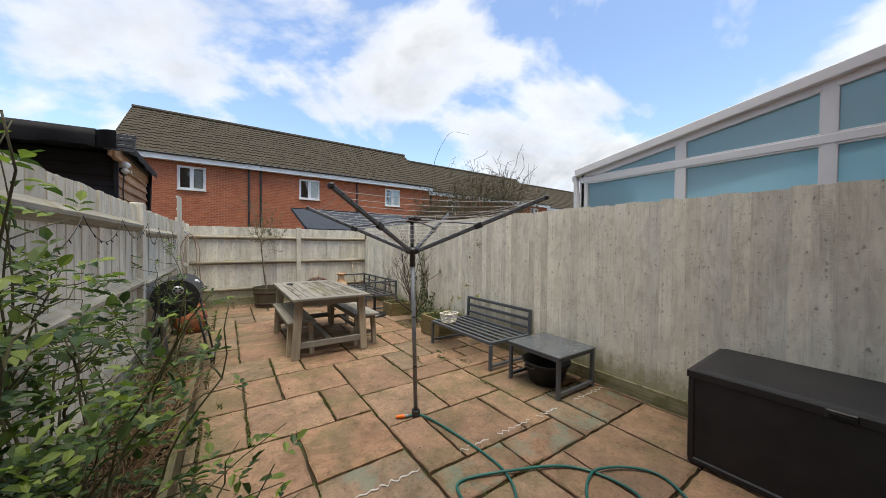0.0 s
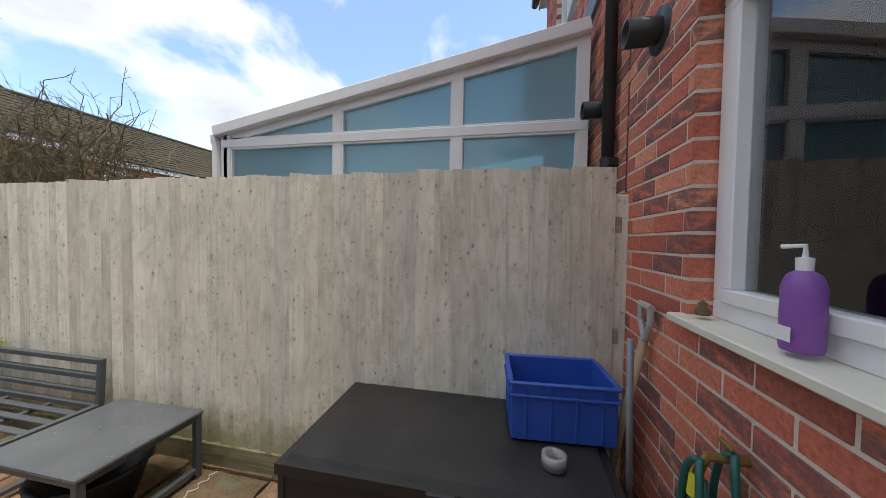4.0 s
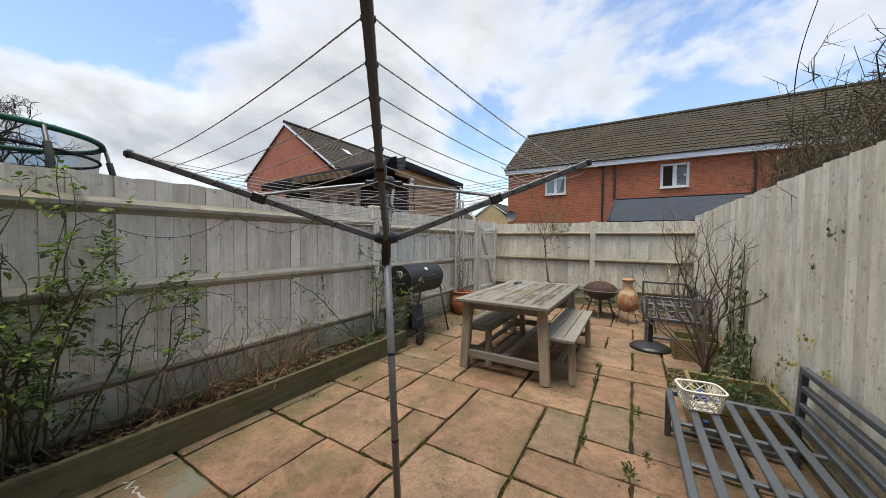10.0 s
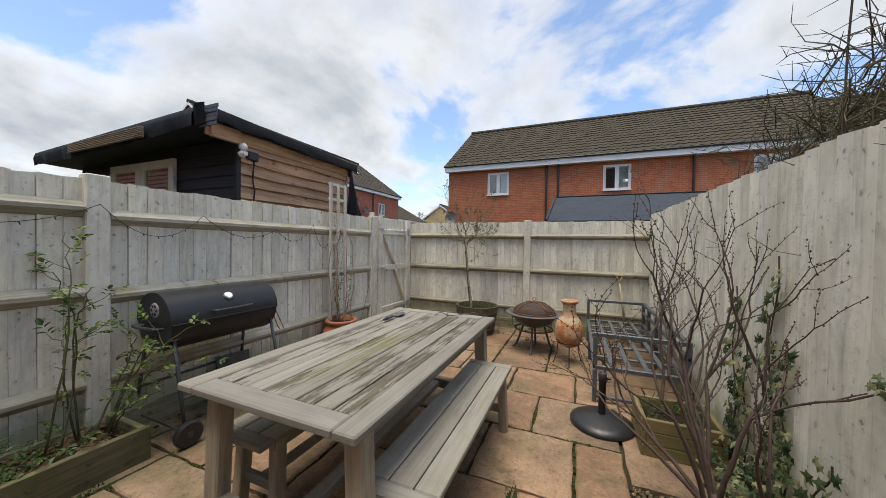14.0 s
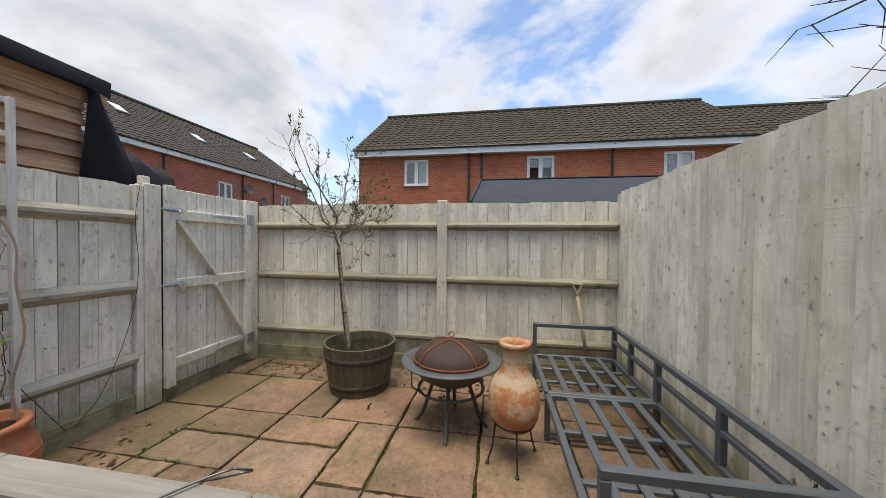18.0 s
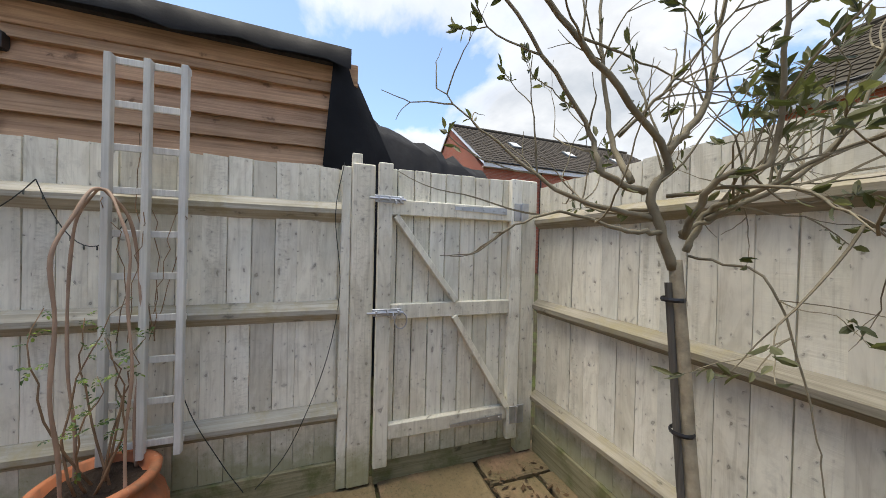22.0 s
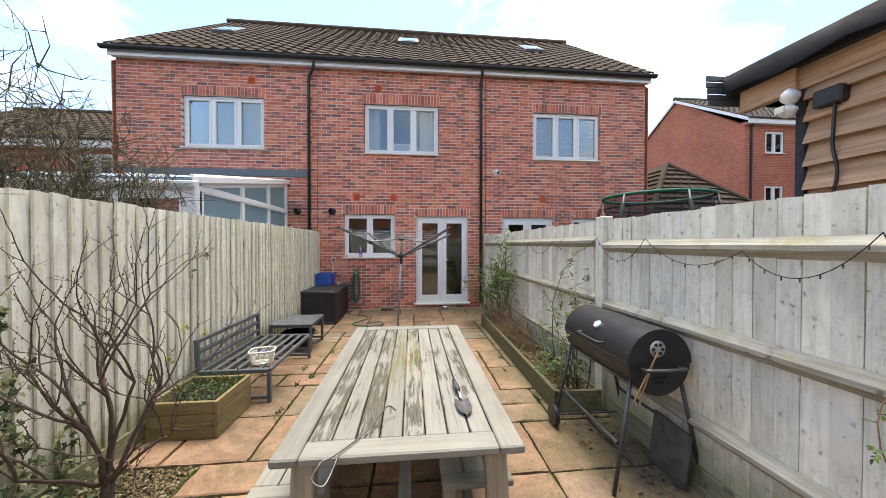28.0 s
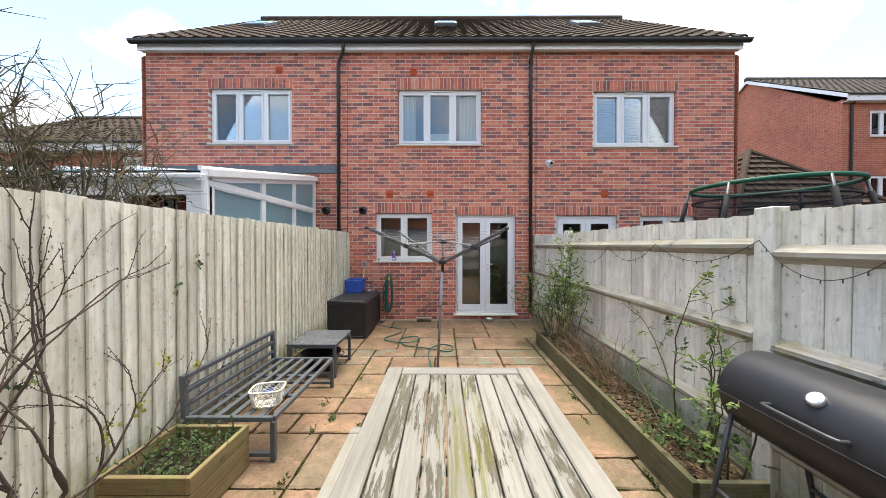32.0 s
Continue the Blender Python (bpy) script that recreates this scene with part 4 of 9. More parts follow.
casement(lft, 5.10, 6.84, 3.715, 4.88, 0.0, (0.333, 0.334, 0.333), vent=True)
casement(rgt, -3.0, -1.26, 3.645, 4.81, 0.0, (0.333, 0.334, 0.333), vent=True)
casement(rgt, -3.44, -2.26, 1.215, 2.19, 0.0, (0.5, 0.5))


def french_doors(parent, x0, x1, z0, z1, y):
    b = Build()
    fw = 0.06
    b.cbox(((x0 + x1) / 2, y - 0.03, z1 - fw / 2), (x1 - x0, 0.07, fw), 0.004)
    b.cbox(((x0 + x1) / 2, y - 0.02, z0 + 0.025), (x1 - x0, 0.11, 0.05), 0.004)
    for a in (x0 + fw / 2, x1 - fw / 2):
        b.cbox((a, y - 0.03, (z0 + z1) / 2), (fw, 0.07, z1 - z0 - 0.1), 0.004)
    fr = part("door_frame", b, M_UPVC, parent)
    part("sill", Build().cbox(((x0 + x1) / 2, y + 0.06, z0 - 0.015), (x1 - x0 + 0.05, 0.18, 0.035), 0.005), M_CREAM, fr)
    xm = (x0 + x1) / 2
    for i, (a, c) in enumerate(((x0 + fw + 0.003, xm - 0.003), (xm + 0.003, x1 - fw - 0.003))):
        lf = Build()
        st, tp, bt = 0.105, 0.11, 0.14
        zb, zt = z0 + 0.055, z1 - fw - 0.003
        lf.cbox((a + st / 2, y - 0.01, (zb + zt) / 2), (st, 0.065, zt - zb), 0.005)
        lf.cbox((c - st / 2, y - 0.01, (zb + zt) / 2), (st, 0.065, zt - zb), 0.005)
        lf.cbox(((a + c) / 2, y - 0.01, zt - tp / 2), (c - a - 2 * st, 0.06, tp), 0.005)
        lf.cbox(((a + c) / 2, y - 0.01, zb + bt / 2), (c - a - 2 * st, 0.06, bt), 0.005)
        d = part("door", lf, M_UPVC, parent)
        g = part("pane", Build().box(a + st - 0.004, c - st + 0.004, y - 0.03, y - 0.024, zb + bt - 0.004, zt - tp + 0.004), M_GLASS, d)
        g.visible_shadow = False
        gs = Build()
        for q, r, e, f in ((a + st, c - st, zb + bt, zb + bt + 0.014), (a + st, c - st, zt - tp - 0.014, zt - tp), (a + st, a + st + 0.014, zb + bt + 0.014, zt - tp - 0.014), (c - st - 0.014, c - st, zb + bt + 0.014, zt - tp - 0.014)):
            gs.box(q, r, y - 0.024, y + 0.010, e, f)
        part("gasket", gs, M_BLACKPVC, d, "black rubber seal")
        hx = a - 0.012 if i == 0 else c + 0.012
        for hz in (z0 + 0.3, z0 + 0.86, z0 + 1.34, z1 - 0.3):
            hb = Build()
            for q in (-0.032, 0.0, 0.032):
                hb.tube([(hx, y + 0.032, hz + q - 0.0145), (hx, y + 0.032, hz + q + 0.0145)], 0.010, 12)
            hb.cbox((hx + (0.016 if i == 0 else -0.016), y + 0.03, hz), (0.03, 0.012, 0.095), 0.003)
            part("hinge", hb, M_UPVC, d)
        if i == 0:
            hd = Build()
            hd.cbox((c - 0.045, y + 0.028, z0 + 1.0), (0.03, 0.012, 0.22), 0.004)
            hd.tube([(c - 0.045, y + 0.03, z0 + 1.05), (c - 0.045, y + 0.065, z0 + 1.05), (c - 0.15, y + 0.068, z0 + 1.05)], 0.009, 10)
            part("handle", hd, M_UPVC, d, "white lever handle")
            part("lock", Build().lathe([(0, 0.016), (0.009, 0.016), (0.010, 0)], 12, (c - 0.045, y + 0.03, z0 + 0.94), Euler((-math.pi / 2, 0, 0)).to_matrix()), M_GALV, d)


french_doors(own, 0.36, 1.66, 0.12, 2.22, 0.0)
french_doors(rgt, -1.78, -0.48, 0.12, 2.20, 0.0)
# rooms behind the windows
for hs, a, c in ((own, WR, WM), (lft, WM, WL), (rgt, WE, WR)):
    b = Build()
    b.box(a + 0.02, a + 0.12, -4.5, -0.22, 0, 5.5)
    b.box(c - 0.12, c - 0.02, -4.5, -0.22, 0, 5.5)
    b.box(a + 0.12, c - 0.12, -4.5, -4.4, 0, 5.5)
    b.box(a + 0.12, c - 0.12, -4.4, -0.22, 2.42, 2.62)
    b.box(a + 0.12, c - 0.12, -4.4, -0.22, 5.2, 5.4)
    part("inner_walls", b, M_PLASTER, hs, "plain plaster rooms behind the windows")
    part("inner_floor", Build().box(a + 0.12, c - 0.12, -4.4, -0.22, 0.0, 0.11), M_DARKROOM, hs)

# the terrace's shared roof, fascia, gutter and downpipes
EY, EZ, RY, RZ = 0.30, 5.79, -4.5, 9.5
roof = thing("terrace_roof", (0, 0, 0), "long brown interlocking tile roof over the brick terrace", "roof")
up = Vector((0, RY - EY, RZ - EZ))
part("roof_tiles", roof_sheet((WE - 0.05, EY, EZ), (1, 0, 0), WL - WE + 0.10, up, up.length), M_TILE, roof)["kind"] = "stuff"
part("back_slope", Build().prism([(WE - 0.1, RY, RZ), (WE - 0.1, RY - 4.9, EZ), (WE - 0.1, RY - 4.9, EZ - 0.1), (WE - 0.1, RY, RZ - 0.1)], (WL - WE + 0.2, 0, 0)), M_TILE, roof)
part("underlay", Build().prism([(WE - 0.1, EY - 0.02, EZ - 0.04), (WE - 0.1, RY, RZ - 0.05), (WE - 0.1, RY, RZ - 0.12), (WE - 0.1, EY - 0.02, EZ - 0.11)], (WL - WE + 0.2, 0, 0)), M_BLACKPVC, roof)
part("ridge", Build().tube([(WE - 0.12, RY, RZ + 0.02), (WL + 0.12, RY, RZ + 0.02)], 0.11, 10), M_TILE, roof)
part("fascia", Build().cbox(((WE + WL) / 2, 0.20, 5.685), (WL - WE + 0.10, 0.022, 0.17), 0.003), M_UPVC, roof, "white fascia board")
part("soffit", Build().box(WE - 0.04, WL + 0.04, 0.074, 0.189, 5.62, 5.634), M_UPVC, roof)
for sx in (WE - 0.10, WL + 0.08):
    part("gable_wall", Build().prism([(sx, 0.06, 5.55), (sx, RY, RZ - 0.15), (sx, RY - 4.5, 5.55), (sx, RY - 4.5, -0.1), (sx, 0.06, -0.1)], (0.02, 0, 0)), M_BRICK_FAR2, roof)
part("gutter", Build().prism([(WE - 0.14, 0.215 + 0.06 + 0.06 * math.cos(t), 5.755 + 0.06 * math.sin(t)) for t in [math.pi * (1 + k / 10) for k in range(11)]] + [(WE - 0.14, 0.335, 5.77), (WE - 0.14, 0.215, 5.77)], (WL - WE + 0.28, 0, 0)), M_BLACKPVC, roof, "black half-round gutter")
for x in (-2.06, 1.84, 7.05):
    t = 0.53
    c = Vector((x, EY, EZ)) + up * t
    n = Vector((0, -up.z, up.y)).normalized()
    n = n if n.z > 0 else -n
    rot = Matrix((Vector((1, 0, 0)), up.normalized(), n)).transposed()
    sk = part("skylight", Build().cbox(c + n * 0.05, (0.62, 0.85, 0.09), 0.01, rot), M_LEAD, roof, "grey roof window")
    part("pane", Build().cbox(c + n * 0.1, (0.46, 0.66, 0.012), 0.002, rot), M_GLASS_OBS, sk)
for x, bent in ((4.10, True), (WR, False)):
    b = Build()
    if bent:
        b.tube([(x - 0.15, 0.275, 5.70), (x - 0.15, 0.26, 5.60), (x - 0.13, 0.22, 5.54), (x - 0.02, 0.13, 5.40), (x, 0.115, 5.32), (x, 0.115, 0.15)], 0.034, 10)
    else:
        b.tube([(x, 0.275, 5.70), (x, 0.26, 5.60), (x, 0.13, 5.46), (x, 0.115, 5.40), (x, 0.115, 0.15)], 0.034, 10)
        b.tube([(x, 0.115, 5.33), (x, 0.115, 5.46)], 0.046, 10)
    dp = tagged(part("downpipe", b, M_BLACKPVC, None, "", True), "black plastic downpipe on the brick wall", "downpipe", "downpipes")
    for z in (0.9, 1.9, 2.9, 3.9, 4.9):
        part("clip", Build().cbox((x, 0.095, z), (0.10, 0.06, 0.04), 0.004).tube([(x, 0.115, z - 0.03), (x, 0.115, z + 0.03)], 0.041, 12), M_BLACKPVC, dp)
for hs, x in ((own, 3.92), (rgt, WR - 0.13)):
    part("movement_joint", Build().box(x, x + 0.014, 0.066, 0.0735, 0.15, 5.55), plain("brown_sealant", (0.10, 0.055, 0.045), 0.8, bump=0), hs, "dark sealant joint in the brickwork")
# lead flashing over the conservatory
solo("flashing", Build().cbox((6.09, 0.085, 3.17), (3.9, 0.03, 0.16), 0.004), M_LEAD, "grey lead flashing on the brick wall above the conservatory", "flashing")

# ---------------------------------------------------------------- conservatory next door
CX, CY, CZ0, CZ1 = 4.58, 3.18, 2.42, 2.98
cons = thing("conservatory", (CX, 0, 0), "white lean-to conservatory with rain-patterned glass", "conservatory")


def slope_z(y):
    return CZ1 + (CZ0 - CZ1) * (y - 0.12) / (CY - 0.12)


b = Build()
b.cbox((0.03, (0.12 + CY) / 2, 2.285), (0.07, CY - 0.12, 0.075), 0.006)
for y in (0.15, 1.05, 2.04, CY - 0.06):
    b.hexa([(0.0, y - 0.035, 0), (0.06, y - 0.035, 0), (0.06, y + 0.035, 0), (0.0, y + 0.035, 0), (0.0, y - 0.035, slope_z(y - 0.035) - 0.04), (0.06, y - 0.035, slope_z(y - 0.035) - 0.04), (0.06, y + 0.035, slope_z(y + 0.035) - 0.04), (0.0, y + 0.035, slope_z(y + 0.035) - 0.04)])
part("side_frame", b, M_UPVC, cons)
b = Build()
b.bar((0.0, 0.12, CZ1 - 0.02), (0.0, CY + 0.05, CZ0 - 0.03), 0.10, 0.095, 0.008)
b.bar((0.03, 0.12, CZ1 - 0.09), (0.03, CY, CZ0 - 0.095), 0.05, 0.06, 0.005)
part("roof_trim", b, M_UPVC, cons)
for y0, y1 in ((0.185, 1.015), (1.085, 2.005), (2.075, CY - 0.095)):
    for lo, hi in ((0.7, 2.247), (2.322, None)):
        pts = [(0.032, y0, lo), (0.032, y1, lo), (0.032, y1, (slope_z(y1) - 0.12) if hi is None else hi), (0.032, y0, (slope_z(y0) - 0.12) if hi is None else hi)]
        g = part("pane", Build().prism(pts, (0.006, 0, 0)), M_GLASS_OBS, cons, "rain-patterned glass")
        sf = Build()
        for p, q in zip(pts, pts[1:] + pts[:1]):
            sf.bar(Vector(p) - Vector((0.012, 0, 0)), Vector(q) - Vector((0.012, 0, 0)), 0.03, 0.035, 0.003, up=(1, 0, 0))
        part("sash", sf, M_UPVC, cons)
part("front_wall", cut_wall(Build(), 0.0, 3.3, 0.0, 2.36, [(0.25, 0.95, 0.9, 2.15), (1.1, 2.1, 0.9, 2.15), (2.2, 3.1, 0.9, 2.15)], CY - 0.06, CY), M_UPVC, cons)
for a, c in ((0.25, 0.95), (1.1, 2.1), (2.2, 3.1)):
    part("pane", Build().box(a, c, CY - 0.04, CY - 0.034, 0.9, 2.15), M_GLASS, cons)
part("back_wall", Build().box(0.1, 3.3, 0.13, 0.16, 0, 2.3), M_PLASTER, cons)
part("inner_floor", Build().box(0.07, 3.3, 0.16, CY - 0.06, 0.0, 0.08), M_DARKROOM, cons)
part("roof_panel", Build().prism([(0.02, 0.12, CZ1), (0.02, CY + 0.05, CZ0), (0.02, CY + 0.05, CZ0 - 0.025), (0.02, 0.12, CZ1 - 0.025)], (3.3, 0, 0)), M_GLASS_ROOF, cons, "blue-tinted roof glass")
for k in range(5):
    x = 0.05 + 0.8 * k
    part("glazing_bar", Build().bar((x, 0.12, CZ1 + 0.02), (x, CY + 0.06, CZ0 + 0.02), 0.05, 0.05, 0.006), M_UPVC, cons)
part("gutter", Build().cbox((1.66, CY + 0.075, CZ0 - 0.075), (3.34, 0.085, 0.06), 0.014), M_UPVC, cons)
b = Build()
b.tube([(0.0, CY + 0.07, CZ0 - 0.06), (0.0, CY + 0.05, CZ0 - 0.16), (0.0, CY + 0.02, 0.1)], 0.036, 10)
b.cbox((0.02, CY + 0.07, CZ0 - 0.115), (0.075, 0.075, 0.035), 0.01)
part("downpipe", b, M_UPVC, cons)


# ---------------------------------------------------------------- far houses
def far_house(at, rz, length, depth, eave, ridge, wins, pipes, brick, tiles, label, sky=(), storeys=1, wz=None, verge=True):
    """A house whose front runs along local x and faces local +y; pitched roof with the ridge along x."""
    h = thing("house", at, label, "house", rz=rz)
    ww, wh = 1.02, 1.06
    holes = []
    for x, z in wins:
        holes.append((x, x + ww, z, z + wh))
    part("wall", cut_wall(Build(), 0, length, -0.3, eave - 0.12, holes, -0.3, 0.0), brick, h)
    for x in (0.0, length - 0.3):
        g = Build().prism([(x, -0.3, -0.3), (x, -0.3, eave - 0.1), (x, -depth / 2, ridge - 0.14), (x, -depth, eave - 0.1), (x, -depth, -0.3)], (0.3, 0, 0))
        part("gable_wall", g, brick, h)
    part("back_wall", Build().box(0.3, length - 0.3, -depth, -depth + 0.3, -0.3, eave - 0.15), brick, h)
    for x, z in wins:
        w = casement(h, x, x + ww, z, z + wh, -0.04, (0.5, 0.5), sill=True, fw=0.06)
        part("curtain", Build().box(x + 0.05, x + ww * 0.42, -0.2, -0.18, z + 0.03, z + wh - 0.03), M_CURTAIN, w)
        # a dark board painted in for the gloom of the unlit room
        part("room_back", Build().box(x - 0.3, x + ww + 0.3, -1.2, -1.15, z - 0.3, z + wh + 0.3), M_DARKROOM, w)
    up_ = Vector((0, -(depth / 2 + 0.3), ridge - eave))
    s0 = part("roof_tiles", roof_sheet((-0.12, 0.3, eave), (1, 0, 0), length + 0.24, up_, up_.length, cuts=4, wave=0.028, lip=0.03), tiles, h)
    s0["kind"] = "stuff"
    dn = Vector((0, depth / 2 + 0.3, ridge - eave))
    part("back_slope", Build().prism([(-0.1, -depth / 2, ridge), (-0.1, -depth - 0.3, eave), (-0.1, -depth - 0.3, eave - 0.1), (-0.1, -depth / 2, ridge - 0.1)], (length + 0.2, 0, 0)), tiles, h)
    part("ridge", Build().tube([(-0.12, -depth / 2, ridge + 0.02), (length + 0.12, -depth / 2, ridge + 0.02)], 0.12, 8), tiles, h)
    part("fascia", Build().box(-0.1, length + 0.1, 0.22, 0.26, eave - 0.27, eave - 0.04), M_UPVC, h, "white fascia board")
    part("soffit", Build().box(-0.1, length + 0.1, 0.002, 0.22, eave - 0.27, eave - 0.25), M_UPVC, h)
    part("gutter", Build().tube([(-0.14, 0.305, eave - 0.015), (length + 0.14, 0.305, eave - 0.015)], 0.042, 8), M_BLACKPVC, h)
    if verge:
        for x in (-0.12, length + 0.08):
            part("bargeboard", Build().prism([(x, 0.25, eave - 0.16), (x, -depth / 2, ridge - 0.2), (x, -depth / 2, ridge - 0.03), (x, 0.25, eave)], (0.04, 0, 0)), M_UPVC, h, "white bargeboard")
            part("bargeboard", Build().prism([(x, -depth - 0.25, eave - 0.16), (x, -depth / 2, ridge - 0.2), (x, -depth / 2, ridge - 0.03), (x, -depth - 0.25, eave)], (0.04, 0, 0)), M_UPVC, h, "white bargeboard")
    for x in pipes:
        part("downpipe", Build().tube([(x, 0.24, eave - 0.1), (x, 0.06, eave - 0.35), (x, 0.06, 0)], 0.045, 8), M_BLACKPVC, h)
    for x, f in sky:
        c = Vector((x, 0.3, eave)) + up_ * f
        n = Vector((0, -up_.z, up_.y)).normalized()
        n = n if n.z > 0 else -n
        rot = Matrix((Vector((1, 0, 0)), up_.normalized(), n)).transposed()
        k = part("skylight", Build().cbox(c + n * 0.06, (0.62, 0.9, 0.1), 0.01, rot), M_LEAD, h)
        part("pane", Build().cbox(c + n * 0.115, (0.48, 0.72, 0.012), 0.002, rot), M_UPVC, k)
    return h


M_CURTAIN = plain("cream_curtain", (0.62, 0.60, 0.54), 0.9, vary=0.06, bump=0)
# far terrace beyond the end fence: front faces -y, so local x runs to -x
L1 = 14.8
far_house((11.75, 18.6, 0), 180, L1, 7.8, 5.13, 8.05, [(11.75 - q - 1.02, 3.68) for q in (-1.09, 3.81, 8.60)], [11.75 - q for q in (1.58, 2.07, 6.86)], M_BRICK_FAR, M_TILE_FAR, "orange-red brick terrace with an olive-brown tiled roof")
far_house((24.6, 19.2, 0), 180, 12.75, 7.8, 5.0, 7.85, [(24.6 - q - 1.02, 3.55) for q in (13.6, 18.4, 22.4)], [24.6 - 12.2, 24.6 - 17.0], M_BRICK_FAR, M_TILE_FAR, "orange-red brick terrace block with a brown tiled roof and white verge")
far_house((40.0, 19.8, 0), 180, 15.2, 7.8, 4.9, 7.7, [(3.0, 3.5), (8.0, 3.5)], [6.0], M_BRICK_FAR, M_TILE_FAR, "distant orange-red brick terrace block")
# house to the left beyond the shed: front faces +x, so local x runs to -y
far_house((-13.1, 30.6, 0), -90, 15.3, 9.8, 5.75, 9.35, [(7.7, 3.75), (2.3, 3.75)], [11.8, 7.0, 4.2], M_BRICK_FAR2, M_TILE_DK, "red brick house row with a dark tiled roof and roof windows", sky=((11.9, 0.55), (7.9, 0.5), (3.8, 0.5)))
# tall house past the trampoline: front faces +y, gable towards +x
far_house((-26.0, -6.0, 0), 0, 12.0, 8.0, 7.5, 10.2, [(12.0 - 2.1, 5.9), (12.0 - 2.1, 3.3), (12.0 - 5.0, 5.9), (12.0 - 5.0, 3.3)], [11.7], M_BRICK_FAR2, M_TILE_DK, "three-storey red brick house with a dark tiled roof")
# house behind the left fence far off: front faces +x
far_house((-20.0, 1.6, 0), -90, 9.0, 8.0, 7.5, 10.3, [(3.0, 5.8)], [0.35], M_BRICK_FAR2, M_TILE_DK, "red brick house with a dark roof beyond the gardens")
# terrace set back on the other side of the conservatory
far_house((8.4, -3.2, 0), 0, 9.0, 7.0, 4.75, 6.9, [(0.2, 3.3), (2.6, 3.3)], [], M_BRICK_FAR2, M_TILE, "red brick house set back behind the terrace", verge=False)
# small pale house in the far gap
far_house((-11.3, 54.0, 0), -90, 12.0, 4.6, 4.62, 6.4, [], [], brick_texture("brick_far_buff", (0.62, 0.47, 0.22), (0.54, 0.40, 0.19), (0.58, 0.50, 0.34)), M_TILE_DK, "small buff brick gabled house far off between the rows")
low = thing("garage", (-15.4, 42.0, 0), "low brick garage with a hipped brown tiled roof", "garage")
part("wall", Build().box(-7.0, -0.3, -9.0, -0.3, -0.3, 3.95), M_BRICK_FAR2, low)
part("roof", Build().convex([(0, 0, 4.08), (-7.3, 0, 4.08), (-7.3, -9.2, 4.08), (0, -9.2, 4.08), (-3.6, -4.6, 6.9), (-3.6, -9.2, 6.9)], [(0, 1, 4), (1, 2, 5, 4), (2, 3, 5), (3, 0, 4, 5), (0, 1, 2, 3)]), M_TILE_FAR, low)
part("fascia", Build().box(-0.12, -0.08, -9.2, -0.1, 3.86, 4.06), M_UPVC, low, "white fascia board")
# hipped garage roof beside the end of the terrace
gar = thing("garage", (-7.6, -2.0, 0), "low garage with a hipped brown tiled roof", "garage")
part("wall", Build().box(-2.0, 1.9, -4.5, 0.5, 0, 2.35), M_BRICK_FAR2, gar)
GA = (0, -1.2, 4.5)
b = Build()
b.convex([(-2.3, 0.8, 2.35), (2.2, 0.8, 2.35), (2.2, -4.8, 2.35), (-2.3, -4.8, 2.35), GA, (0, -2.8, 4.5)], [(0, 1, 4), (1, 2, 5, 4), (2, 3, 5), (3, 0, 4, 5), (0, 1, 2, 3)])
part("roof", b, M_TILE, gar)
for (p, q), r0, r1 in ((((-2.3, 0.8, 2.36), (2.2, 0.8, 2.36)), GA, GA), (((2.2, 0.8, 2.36), (2.2, -4.8, 2.36)), GA, (0, -2.8, 4.5))):
    for k in range(11):
        f = k / 11
        a, c = Vector(p).lerp(Vector(r0), f), Vector(q).lerp(Vector(r1), f)
        if (c - a).length < 0.3:
            continue
        n = max(2, int((c - a).length / 0.3))
        for i in range(n):
            u, w = a.lerp(c, (i + 0.06) / n), a.lerp(c, (i + 0.94) / n)
            part("tile", Build().bar(u, w, 0.30, 0.035, 0.01, up=(0, 0.6, 1) if p[1] == q[1] else (0.6, 0, 1)), M_TILE, gar)
part("hip_ridge", Build().tube([(-2.3, 0.8, 2.4), GA], 0.09, 8), M_TILE, gar)
part("hip_ridge", Build().tube([(2.2, 0.8, 2.4), GA], 0.09, 8), M_TILE, gar)
part("fascia", Build().box(-2.25, 2.15, 0.74, 0.78, 2.2, 2.33), M_UPVC, gar)

# neighbour's shed with a grey felt roof behind the end fence
sh = thing("garden_shed", (2.4, 9.6, 0), "low shed with a slate-grey felt roof behind the fence", "shed")
M_FELT = plain("grey_felt", (0.045, 0.052, 0.064), 0.9, spec=0.15, vary=0.15, scale=4, bump=0.3)
part("wall", Build().box(0.1, 3.7, 0.1, 2.1, 0, 1.72), M_CLADX, sh)
part("roof", Build().prism([(0, -0.05, 1.80), (0, 2.3, 2.52), (0, 2.3, 2.47), (0, -0.05, 1.75)], (3.9, 0, 0)), M_FELT, sh)
part("ridge_strip", Build().bar((0, 2.3, 2.53), (3.9, 2.3, 2.53), 0.08, 0.02), M_FELT, sh)
part("verge_strip", Build().bar((0.0, -0.05, 1.79), (0.0, 2.3, 2.51), 0.03, 0.09), M_FELT, sh)

